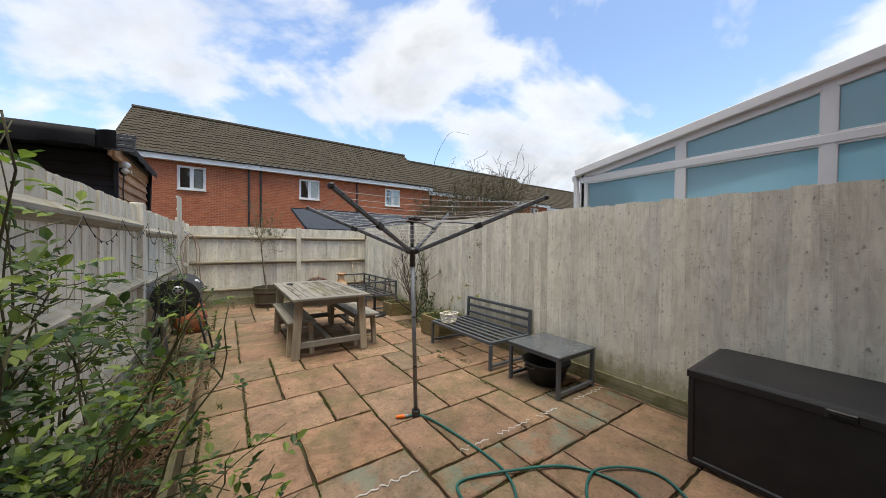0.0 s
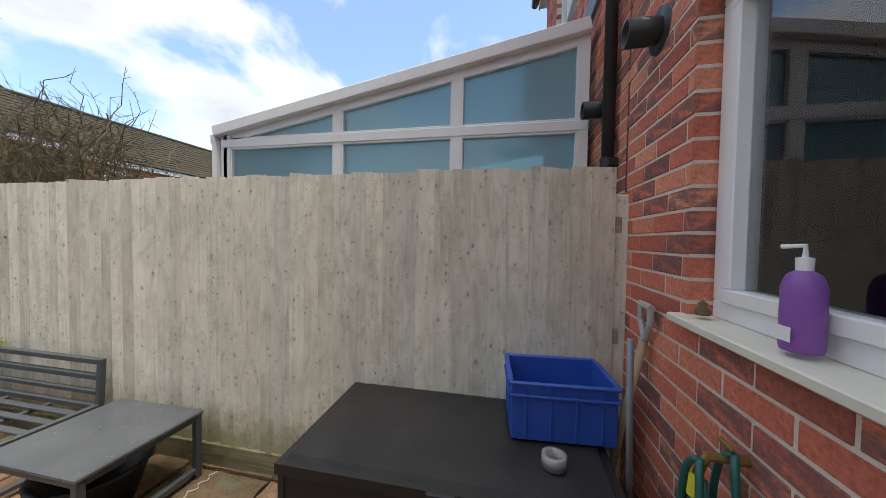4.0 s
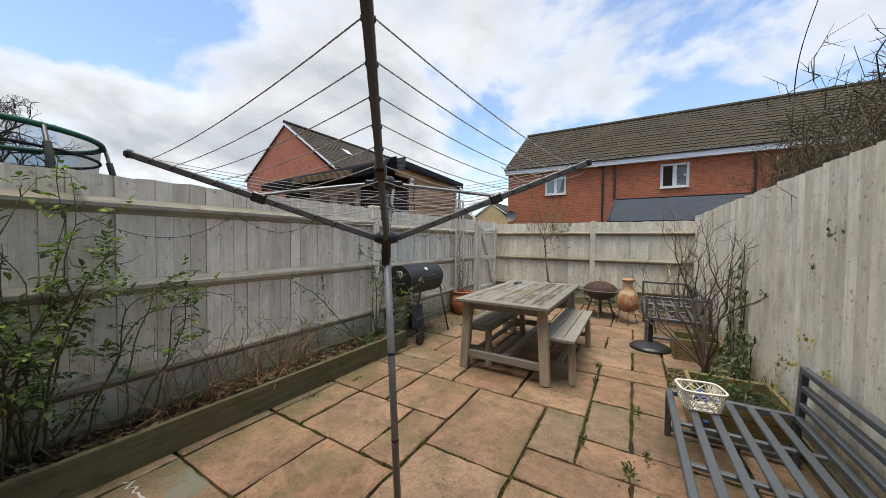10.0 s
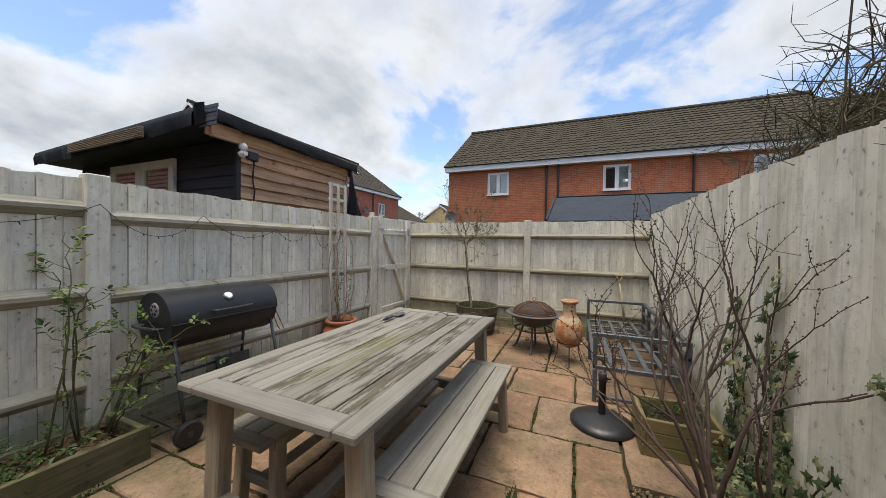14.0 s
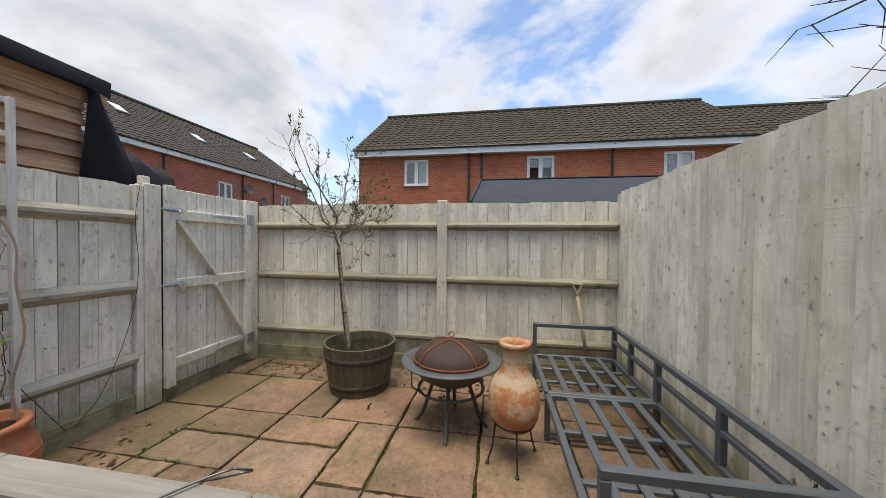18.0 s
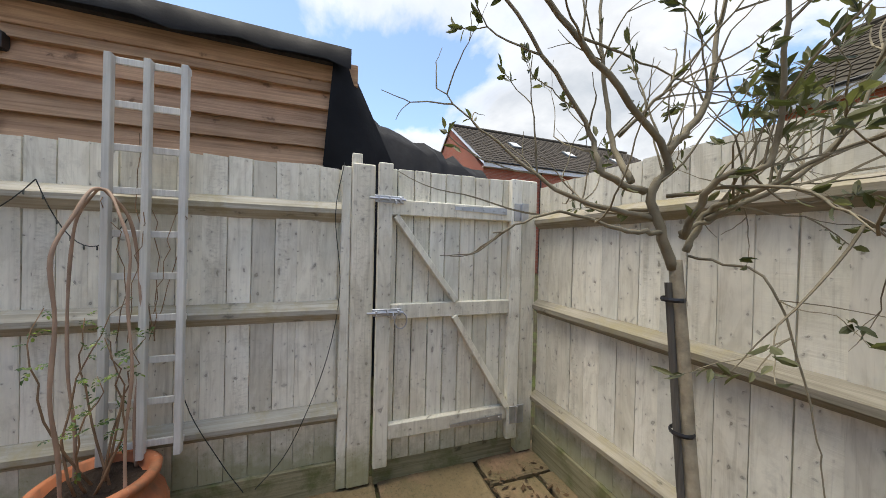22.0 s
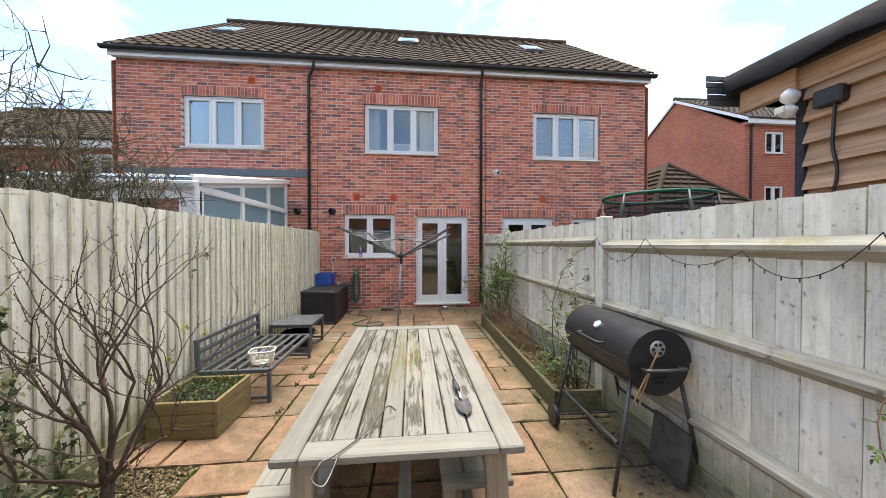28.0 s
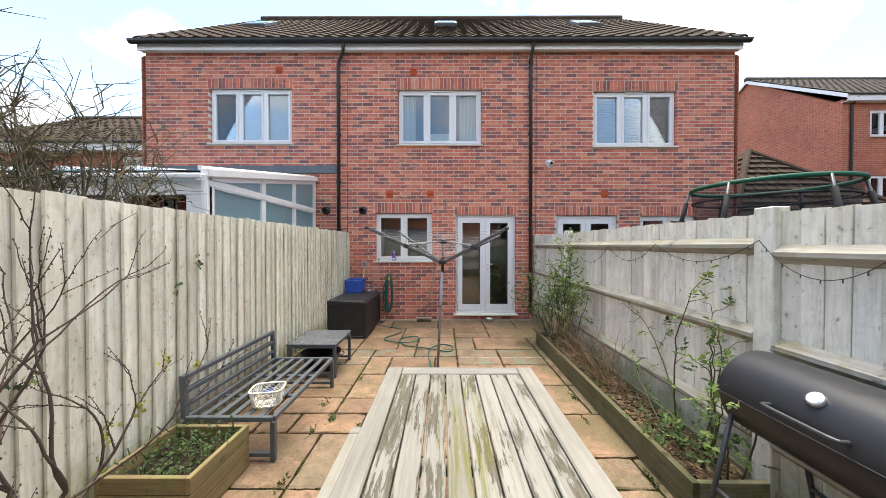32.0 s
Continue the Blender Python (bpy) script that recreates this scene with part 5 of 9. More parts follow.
# ---------------------------------------------------------------- timber garden room next door
SX, SY0, SY1 = -0.45, 6.18, 7.88
shed = thing("garden_room", (SX, SY0, 0), "timber garden room with wany cladding, black front and a rubber membrane roof", "shed")
M_EPDM = plain("black_rubber_membrane", (0.010, 0.0105, 0.012), 0.65, spec=0.14, vary=0.25, scale=3, bump=0.15, bdist=0.01)
part("body", Build().box(-3.45, -0.03, 0.03, SY1 - SY0 - 0.02, 0, 2.42), M_BLACKPVC, shed)
nb = 17
for i in range(nb):
    z = 0.35 + i * 0.124
    b = Build()
    ns = 16
    for k in range(ns + 1):
        y = (SY1 - SY0) * k / ns
        e = 0.010 * noise.noise((y * 2.3, i * 7.7, 1.5)) + 0.004 * noise.noise((y * 9, i * 3.1, 4.5))
        b.v += [(-0.03, y, z + e), (0.034, y, z + e), (-0.010, y, z + 0.145), (-0.03, y, z + 0.145)]
    for k in range(ns):
        for q in range(4):
            b.f.append([k * 4 + q, k * 4 + (q + 1) % 4, k * 4 + 4 + (q + 1) % 4, k * 4 + 4 + q])
    b.f += [[3, 2, 1, 0], [ns * 4 + q for q in range(4)]]
    part("side_board", b, M_CLAD, shed)
for i in range(nb):
    z = 0.35 + i * 0.124
    b = Build()
    b.prism([(-3.45, 0.03, z), (-3.45, -0.012, z), (-3.45, 0.012, z + 0.145), (-3.45, 0.03, z + 0.145)], (3.43, 0, 0))
    part("front_board", b, M_CLADX, shed)
part("corner_post", Build().cbox((0.002, -0.02, 1.2), (0.045, 0.045, 2.4), 0.004), M_CLADX, shed)
part("top_board", Build().cbox((0.015, 0.75, 2.47), (0.03, 2.2, 0.14), 0.004), M_CLAD, shed)
b = Build()
for x0, x1 in ((-2.53, -1.815), (-1.805, -1.09)):
    for a, c, d, e in ((x0, x1, 2.24, 2.34), (x0, x0 + 0.10, 0.3, 2.24), (x1 - 0.10, x1, 0.3, 2.24), (x0 + 0.10, x1 - 0.10, 0.3, 0.9)):
        b.cbox(((a + c) / 2, -0.035, (d + e) / 2), (c - a, 0.04, e - d), 0.004)
M_BLIND = plain("grey_blind", (0.50, 0.52, 0.53), 0.6, vary=0.05, bump=0)
dr = part("door", b, M_CREAM, shed, "cream glazed double doors")
for x0, x1 in ((-2.43, -1.915), (-1.705, -1.19)):
    part("pane", Build().box(x0, x1, -0.035, -0.03, 0.9, 2.24), M_GLASS_DULL, dr)
    bl = Build()
    for k in range(26):
        bl.box(x0, x1, -0.024, -0.018, 0.92 + k * 0.05, 0.955 + k * 0.05)
    part("blind", bl, M_BLIND, dr, "pale grey slatted blind")
part("hinge", Build().tube([(-1.075, -0.05, 2.02), (-1.075, -0.05, 2.12)], 0.012, 8), M_GALV, dr)
# roof: a slab with the membrane wrapped over its edges
b = Build()
ny = 14
for k in range(ny + 1):
    y = -0.36 + (SY1 - SY0 + 0.46) * k / ny
    lift = 0.06 * (1 - k / ny)
    wob = 0.010 * math.sin(k * 2.1) + 0.006 * math.sin(k * 5.3)
    for x, z in ((-3.70, 2.36), (-3.67, 2.47), (-1.9, 2.54), (0.09, 2.60), (0.14, 2.575), (0.145 + wob, 2.465 + wob)):
        b.v.append((x, y, z + lift))
for k in range(ny):
    for q in range(5):
        o = k * 6 + q
        b.f.append([o, o + 1, o + 7, o + 6])
part("roof_membrane", b, M_EPDM, shed, "black rubber roof sheet", True)
part("roof_deck", Build().hexa([(-3.66, -0.33, 2.42), (0.07, -0.33, 2.53), (0.07, 1.78, 2.50), (-3.66, 1.78, 2.38), (-3.66, -0.33, 2.50), (0.07, -0.33, 2.62), (0.07, 1.78, 2.565), (-3.66, 1.78, 2.445)]), M_CLADX, shed)
part("rafter_end", Build().cbox((0.035, -0.17, 2.46), (0.05, 0.30, 0.14), 0.006), M_CLAD, shed)
b = Build()
nd = 40
for k in range(nd + 1):
    f = k / nd
    x = -3.70 + 3.62 * f
    w = 0.014 * math.sin(k * 0.9) + 0.010 * math.sin(k * 2.3)
    z = 2.57 + 0.11 * f
    b.v += [(x, -0.34, z), (x, -0.385, z - 0.02), (x, -0.405 + w * 0.5, z - 0.09), (x, -0.395 + w, z - 0.195 - 0.03 * math.sin(3.1 * f) + w)]
for k in range(nd):
    for q in range(3):
        o = k * 4 + q
        b.f.append([o, o + 1, o + 5, o + 4])
part("front_drape", b, M_EPDM, shed, "loose hanging edge of the membrane", True)
b = Build()
for k in range(6):
    b.bar((-2.54, -0.435, 2.435 + 0.0195 * k), (-0.88, -0.435, 2.455 + 0.0195 * k), 0.03, 0.0145, 0.004)
b.bar((-2.54, -0.43, 2.482), (-0.88, -0.43, 2.502), 0.018, 0.11, 0.003)
part("front_batten", b, wood("batten", (0.30, 0.24, 0.17), (0.18, 0.14, 0.10), "x"), shed, "ribbed decking board")
b = Build()
for k in range(5):
    b.cbox((0.10, -0.375 - 0.004 * (k % 2), 2.475 + 0.04 * k), (0.26 + 0.01 * k, 0.010, 0.038), 0.004)
part("end_flap", b, plain("dark_metal_trim", (0.10, 0.11, 0.12), 0.45, 0.4), shed, "ribbed grey metal edge trim")
b = Build()
for i in range(7):
    for k in range(7):
        u, v = i / 6, k / 6
        b.v.append((-0.09 + 0.17 * u, -0.395 - 0.035 * math.sin(math.pi * u) * v, 2.47 + 0.18 * v + 0.02 * u * v + 0.01 * u))
for i in range(6):
    for k in range(6):
        o = i * 7 + k
        b.f.append([o, o + 1, o + 8, o + 7])
part("membrane_fold", b, M_EPDM, shed, "peeled corner of the membrane", True)
b = Build()
nn = 12
for i in range(nn + 1):
    t = i / nn
    for k in range(9):
        s = k / 8
        w = (0.12 + 0.40 * t) * s
        b.v.append((0.085 - 0.02 * t + 0.02 * math.sin(9 * s + 3 * t) * t - 0.10 * s * s, 1.64 + 0.06 * (1 - t) + w, 2.58 - 0.78 * t + 0.02 * math.sin(6 * s + 2 * t) - 0.06 * s * (1 - t)))
for i in range(nn):
    for k in range(8):
        o = i * 9 + k
        b.f.append([o, o + 1, o + 10, o + 9])
part("hanging_sheet", b, M_EPDM, shed, "black sheet hanging off the roof corner", True)
part("light_bracket", Build().cbox((0.035, 0.12, 2.30), (0.06, 0.12, 0.09), 0.008), M_BLACKPVC, shed)
b = Build()
b.cbox((0.085, -0.02, 2.36), (0.10, 0.075, 0.085), 0.03)
b.cbox((0.085, -0.03, 2.285), (0.075, 0.085, 0.07), 0.028)
fld = part("floodlight", b, M_UPVC, shed, "white floodlight with a sensor below", True)
part("lens", Build().cbox((0.14, -0.03, 2.285), (0.012, 0.05, 0.04), 0.005), M_CREAM, fld)
part("cable", Build().tube(smooth_path([(0.04, 0.14, 2.26), (0.035, 0.13, 2.05), (0.035, 0.15, 1.9), (0.03, 0.12, 1.7), (0.03, 0.13, 1.4)], 5), 0.008, 6), M_BLACKPVC, shed)

# sagging tarpaulin over stored things beyond the gate
M_TARP = plain("dark_grey_tarpaulin", (0.012, 0.013, 0.016), 0.75, spec=0.2, vary=0.25, scale=3, bump=0.2, bdist=0.01)
tp = thing("tarpaulin", (-2.0, 8.9, 0), "dark grey tarpaulin sagging over stored things beyond the gate", "tarpaulin")
b = Build()
for k in range(15):
    y = -0.75 + 1.55 * k / 14
    top = 2.84 - 0.50 * k / 14 + 0.04 * math.sin(k * 1.9) + 0.02 * math.sin(k * 4.3)
    for x, f in ((-0.9, 0.15), (-0.6, 0.62), (-0.25, 0.9), (0.0, 1.0), (0.2, 0.93), (0.38, 0.68), (0.45, 0.3), (0.47, 0.0)):
        b.v.append((x + 0.03 * math.sin(k * 2.3 + x * 5), y + 0.04 * math.sin(x * 7 + k), top * f + 0.02 * math.sin(k * 3 + x * 9) * f))
for k in range(14):
    for q in range(7):
        o = k * 8 + q
        b.f.append([o, o + 1, o + 9, o + 8])
part("sheet", b, M_TARP, tp, "", True)
part("stacked_timber", Build().cbox((-0.2, 0.0, 1.0), (0.5, 1.3, 2.0), 0.01), M_CLADX, tp)

# ---------------------------------------------------------------- picnic table and benches
tb = thing("picnic_table", (1.78, 5.635, 0), "weathered grey-white wooden garden table with flaking plank top", "table")
TW, TL, TZ = 0.955, 1.87, 0.757
hx, hy = TW / 2, TL / 2
for sx in (-1, 1):
    part("rim_board", Build().cbox((sx * (hx - 0.05), 0, TZ - 0.017), (0.098, TL, 0.034), 0.006), M_TEAK_YC, tb)
for sy in (-1, 1):
    part("end_board", Build().cbox((0, sy * (hy - 0.055), TZ - 0.017), (TW - 0.204, 0.108, 0.034), 0.006), M_TEAK_X, tb)
npl = 8
pw = (TW - 0.204) / npl
for i in range(npl):
    x = -hx + 0.102 + pw * (i + 0.5)
    part("plank", Build().cbox((x, 0, TZ - 0.019 - 0.0015 * (i % 2)), (pw - 0.007, TL - 0.226, 0.030), 0.004), M_TEAK_Y, tb)
for sx in (-1, 1):
    part("apron", Build().cbox((sx * 0.40, 0, TZ - 0.075), (0.028, TL - 0.20, 0.08), 0.004), M_TEAK_YC, tb)
for sy in (-1, 1):
    part("apron", Build().cbox((0, sy * 0.80, TZ - 0.075), (0.78, 0.028, 0.08), 0.004), M_TEAK_X, tb)
    for sx in (-1, 1):
        part("leg", Build().bar((sx * 0.425, sy * 0.80, 0.0), (sx * 0.385, sy * 0.80, TZ - 0.036), 0.09, 0.075, 0.007, up=(0, 1, 0)), M_TEAK_Z, tb)
    part("stretcher", Build().cbox((0, sy * 0.80, 0.165), (0.80, 0.045, 0.075), 0.005), M_TEAK_X, tb)
part("stretcher", Build().cbox((0, 0, 0.165), (0.075, 1.56, 0.045), 0.005), M_TEAK_YC, tb)


def bench(at, label):
    bn = thing("bench", at, label, "bench", "benches at the table")
    w, l, z = 0.335, 1.48, 0.452
    for i in range(3):
        part("plank", Build().cbox((-w / 2 + w / 3 * (i + 0.5), 0, z - 0.015), (w / 3 - 0.006, l - 0.15, 0.03), 0.004), M_BENCH_Y, bn)
    for sy in (-1, 1):
        part("end_board", Build().cbox((0, sy * (l / 2 - 0.037), z - 0.015), (w - 0.004, 0.072, 0.032), 0.005), M_TEAK_X, bn)
        for sx in (-1, 1):
            part("leg", Build().bar((sx * 0.135, sy * 0.62, 0), (sx * 0.115, sy * 0.60, z - 0.032), 0.06, 0.06, 0.005, up=(0, 1, 0)), M_TEAK_Z, bn)
        part("stretcher", Build().cbox((0, sy * 0.605, 0.17), (0.2, 0.035, 0.05), 0.004), M_TEAK_X, bn)
        part("apron", Build().cbox((0, sy * 0.60, z - 0.06), (0.19, 0.03, 0.05), 0.004), M_TEAK_X, bn)
    for sx in (-1, 1):
        part("apron", Build().cbox((sx * 0.125, 0, z - 0.06), (0.024, l - 0.2, 0.055), 0.004), M_BENCH_Y, bn)
    part("stretcher", Build().cbox((0, 0, 0.17), (0.05, 1.19, 0.035), 0.004), M_BENCH_Y, bn)
    return bn


bench((2.287, 5.605, 0), "grey weathered wooden bench tucked under the table")
bench((1.44, 5.605, 0), "grey weathered wooden bench tucked under the table")

# ---------------------------------------------------------------- rotary clothes dryer
M_ALU = plain("dull_aluminium", (0.22, 0.235, 0.255), 0.5, 0.55, vary=0.12, scale=14, bump=0.04)
M_ARM = plain("grey_arm_plastic", (0.105, 0.11, 0.118), 0.5, 0.2, vary=0.15, bump=0.04)
M_CORD = plain("white_cord", (0.50, 0.50, 0.49), 0.6, vary=0.04, scale=3, bump=0)
dry = thing("rotary_clothes_dryer", (1.965, 2.955, 0), "grey rotary washing line standing open in the paving", "clothes dryer")
HUB = Vector((-0.062, -0.028, 1.37))
TOP = Vector((-0.072, -0.033, 1.62))
part("pole", Build().tube([(0, 0, 0), HUB], 0.0168, 16), M_ALU, dry, "", True)
part("upper_pole", Build().tube([HUB, TOP], 0.0148, 14), M_ALU, dry, "", True)
part("ground_socket", Build().lathe([(0.030, 0.0), (0.034, 0.01), (0.034, 0.05), (0.026, 0.055), (0.025, 0.0)], 16), M_BLACKPVC, dry, "", True)
for z in (0.42, 0.83):
    part("collar", Build().lathe([(0.0172, -0.006), (0.0185, 0), (0.0172, 0.006)], 16, HUB * (z / 1.37)), M_BLACKPVC, dry)
part("hub", Build().lathe([(0.016, -0.13), (0.0215, -0.125), (0.0215, -0.03), (0.055, -0.02), (0.06, 0.01), (0.03, 0.03)], 16, HUB), M_BLACKPVC, dry, "black plastic hub", True)
cap = part("top_boss", Build().lathe([(0.02, -0.03), (0.05, -0.02), (0.055, 0.01), (0.04, 0.03), (0, 0.035)], 16, TOP), M_BLACKPVC, dry, "", True)
TIPS = []
for k, (ph, r, z) in enumerate(((38, 0.99, 1.755), (128, 1.02, 1.735), (219, 1.05, 1.705), (309, 1.02, 1.765))):
    a = radians(ph)
    d = Vector((math.cos(a), math.sin(a), 0))
    tip = HUB + d * r
    tip.z = z
    TIPS.append((d, tip))
    root = HUB + d * 0.05
    arm = part("arm", Build().bar(root, tip, 0.02, 0.03, 0.005), M_ARM, dry)
    part("tip_cap", Build().cbox(tip, (0.034, 0.034, 0.034), 0.009), M_BLACKPVC, arm)
    mid = root.lerp(tip, 0.50)
    part("arm_clip", Build().bar(mid - (tip - root).normalized() * 0.03, mid + (tip - root).normalized() * 0.03, 0.034, 0.044, 0.006), M_BLACKPVC, arm)
    part("strut", Build().tube([TOP + d * 0.04, mid + Vector((0, 0, 0.014))], 0.008, 8), M_ALU, dry)
    part("boss_lug", Build().cbox(TOP + d * 0.06, (0.05, 0.05, 0.022), 0.006, Matrix.Rotation(a, 3, "Z")), M_BLACKPVC, cap)
    for q in range(10):
        c = root.lerp(tip, 0.18 + 0.082 * q)
        part("cord_hole", Build().cbox(c + Vector((0, 0, 0.002)), (0.012, 0.026, 0.012), 0.003, Matrix.Rotation(a, 3, "Z")), M_BLACKPVC, arm)
for k in range(4):
    (d0, t0), (d1, t1) = TIPS[k], TIPS[(k + 1) % 4]
    for q in range(10):
        f = 0.18 + 0.082 * q
        p0 = (HUB + d0 * 0.05).lerp(t0, f) + Vector((0, 0, 0.012))
        p1 = (HUB + d1 * 0.05).lerp(t1, f) + Vector((0, 0, 0.012))
        part("line", Build().tube(bend(p0, p1, 0.008 + 0.02 * f, 8), 0.0016, 6, False), M_CORD, dry)
part("loose_line", Build().tube(smooth_path([TIPS[0][1], TIPS[0][1] + Vector((-0.04, -0.02, -0.06)), TIPS[0][1] + Vector((-0.25, -0.15, -0.10)), TIPS[0][1] + Vector((-0.35, -0.28, -0.04))], 5), 0.0018, 5), M_CORD, dry)
part("peg", Build().cbox(HUB.lerp(TIPS[1][1], 0.42) - Vector((0, 0, 0.035)), (0.010, 0.014, 0.06), 0.003), plain("old_peg", (0.22, 0.20, 0.10), 0.8), dry, "weathered wooden peg")

# ---------------------------------------------------------------- metal garden seats without cushions
M_STEEL = plain("grey_powder_coat", (0.082, 0.094, 0.106), 0.42, 0.1, 0.5, vary=0.10, scale=10, bump=0.05)
T = 0.036


def rail(b, p0, p1, w=T, h=T):
    return b.bar(p0, p1, w, h, 0.004)


def seat_module(parent, x0, x1, y0, y1, z, slats=5):
    for a, c in (((x0, y0, z), (x0, y1, z)), ((x1, y0, z), (x1, y1, z)), ((x0, y0, z), (x1, y0, z)), ((x0, y1, z), (x1, y1, z))):
        part("seat_rail", rail(Build(), a, c), M_STEEL, parent)
    for k in range(slats):
        x = x0 + (x1 - x0) * (k + 1) / (slats + 1)
        part("slat", Build().cbox((x, (y0 + y1) / 2, z + 0.004), (0.042, y1 - y0 - 0.03, 0.018), 0.004), M_STEEL, parent)
    for f in (0.33, 0.67):
        y = y0 + (y1 - y0) * f
        part("cross_bar", Build().cbox(((x0 + x1) / 2, y, z - 0.022), (x1 - x0 - 0.03, 0.03, 0.022), 0.004), M_STEEL, parent)


sa = thing("garden_sofa_frame", (3.45, 3.92, 0), "grey metal garden sofa frame without cushions, slatted seat", "sofa frame", "metal garden seats")
ax0, ax1, ay0, ay1, az = -0.325, 0.31, -0.61, 0.60, 0.31
seat_module(sa, ax0, ax1, ay0, ay1, az)
for x in (ax0, ax1):
    for y in (ay0, ay1):
        part("leg", rail(Build(), (x, y, 0), (x, y, az - 0.018)), M_STEEL, sa)
for y in (ay0, ay1):
    part("foot_rail", rail(Build(), (ax0 + 0.018, y, 0.05), (ax1 - 0.018, y, 0.05), 0.03, 0.03), M_STEEL, sa)
    part("back_post", rail(Build(), (ax1 + 0.01, y, az), (ax1 + 0.025, y, 0.625)), M_STEEL, sa)
for z in (0.607, 0.50):
    part("back_rail", rail(Build(), (ax1 + 0.022, ay0 + 0.018, z), (ax1 + 0.022, ay1 - 0.018, z)), M_STEEL, sa)
part("back_rail", rail(Build(), (ax1 + 0.012, ay0 + 0.018, 0.40), (ax1 + 0.012, ay1 - 0.018, 0.40), 0.03, 0.03), M_STEEL, sa)

sb = thing("garden_corner_seat_frame", (3.40, 7.98, 0), "long grey metal corner seat frame with slats and no cushions", "sofa frame", "metal garden seats")
bx0, bx1, by0, bym, by1, bz = -0.335, 0.35, -0.96, 0.20, 0.98, 0.31
seat_module(sb, bx0, bx1, by0, bym - 0.022, bz, 4)
seat_module(sb, bx0, bx1, bym + 0.022, by1, bz, 4)
for x in (bx0, bx1):
    for y in (by0, bym, by1):
        part("leg", rail(Build(), (x, y, 0), (x, y, bz - 0.018)), M_STEEL, sb)
for y in (by0, bym):
    part("foot_rail", rail(Build(), (bx0 + 0.018, y, 0.05), (bx1 - 0.018, y, 0.05), 0.03, 0.03), M_STEEL, sb)
for x, y in ((bx0, by0), (bx1, by0), (bx1, bym), (bx1, by1), (bx0, by1), (bx1, -0.4), (bx1, 0.62)):
    part("back_post", rail(Build(), (x, y, bz + 0.018), (x, y, 0.582)), M_STEEL, sb)
for z, w in ((0.60, 0.037), (0.48, 0.030)):
    part("back_rail", rail(Build(), (bx1, by0 - 0.018, z), (bx1, by1 + 0.018, z), w, w), M_STEEL, sb)
part("end_rail", rail(Build(), (bx0 - 0.018, by0, 0.60), (bx1 - 0.0195, by0, 0.60)), M_STEEL, sb)
part("end_rail", rail(Build(), (bx0 - 0.018, by1, 0.60), (bx1 - 0.0195, by1, 0.60)), M_STEEL, sb)

st = thing("side_table", (3.455, 2.76, 0), "low grey metal side table with a smooth dark top", "table")
M_TOP = plain("dark_wet_table_top", (0.10, 0.112, 0.125), 0.22, 0.1, 0.6, vary=0.12, scale=5, bump=0.02)
part("tabletop", Build().cbox((0, 0, 0.392), (0.59, 0.64, 0.024), 0.006), M_TOP, st)
for sx in (-1, 1):
    part("apron", rail(Build(), (sx * 0.272, -0.29, 0.365), (sx * 0.272, 0.29, 0.365), 0.03, 0.03), M_STEEL, st)
    part("apron", rail(Build(), (-0.255, sx * 0.295, 0.365), (0.255, sx * 0.295, 0.365), 0.03, 0.03), M_STEEL, st)
    part("foot_rail", rail(Build(), (-0.255, sx * 0.295, 0.05), (0.255, sx * 0.295, 0.05), 0.03, 0.03), M_STEEL, st)
    for sy in (-1, 1):
        part("leg", rail(Build(), (sx * 0.272, sy * 0.295, 0), (sx * 0.272, sy * 0.295, 0.38)), M_STEEL, st)
tub = thing("plastic_tub", (3.44, 2.80, 0), "black plastic tub standing under the side table", "tub")
part("body", Build().lathe([(0, 0.008), (0.15, 0.0), (0.165, 0.01), (0.225, 0.20), (0.245, 0.215), (0.247, 0.23), (0.236, 0.235), (0.222, 0.222), (0.16, 0.03), (0, 0.025)], 36), M_BLACKPVC, tub, "", True)
part("handle", Build().tube(smooth_path([(-0.245, -0.06, 0.215), (-0.275, -0.05, 0.20), (-0.275, 0.05, 0.20), (-0.245, 0.06, 0.215)], 5), 0.006, 6), M_BLACKPVC, tub)

# ---------------------------------------------------------------- storage box and what is by the house wall
sbx = thing("storage_box", (3.52, 0.865, 0), "large black plastic garden storage box with woven pattern", "storage box")


def weave_mat():
    m = Mat("black_woven_plastic", 0.5, 0, 0.45)
    s = m.split(m.co)
    cm = m.t.nodes.new("ShaderNodeCombineXYZ")
    m.set(cm.inputs[0], m.math("ADD", s[0], s[1]))
    m.set(cm.inputs[1], s[2])
    bt = m.t.nodes.new("ShaderNodeTexBrick")
    m.set(bt.inputs["Vector"], cm.outputs[0])
    bt.inputs["Scale"].default_value = 1.0
    bt.inputs["Brick Width"].default_value, bt.inputs["Row Height"].default_value = 0.026, 0.011
    bt.inputs["Mortar Size"].default_value, bt.inputs["Mortar Smooth"].default_value = 0.0025, 0.6
    m.color(m.ramp(m.noise(m.co, 6, 4), [(0.3, (0.012, 0.012, 0.014)), (0.7, (0.024, 0.024, 0.026))]))
    m.bump(bt.outputs["Fac"], -0.9, 0.004)
    return m.m


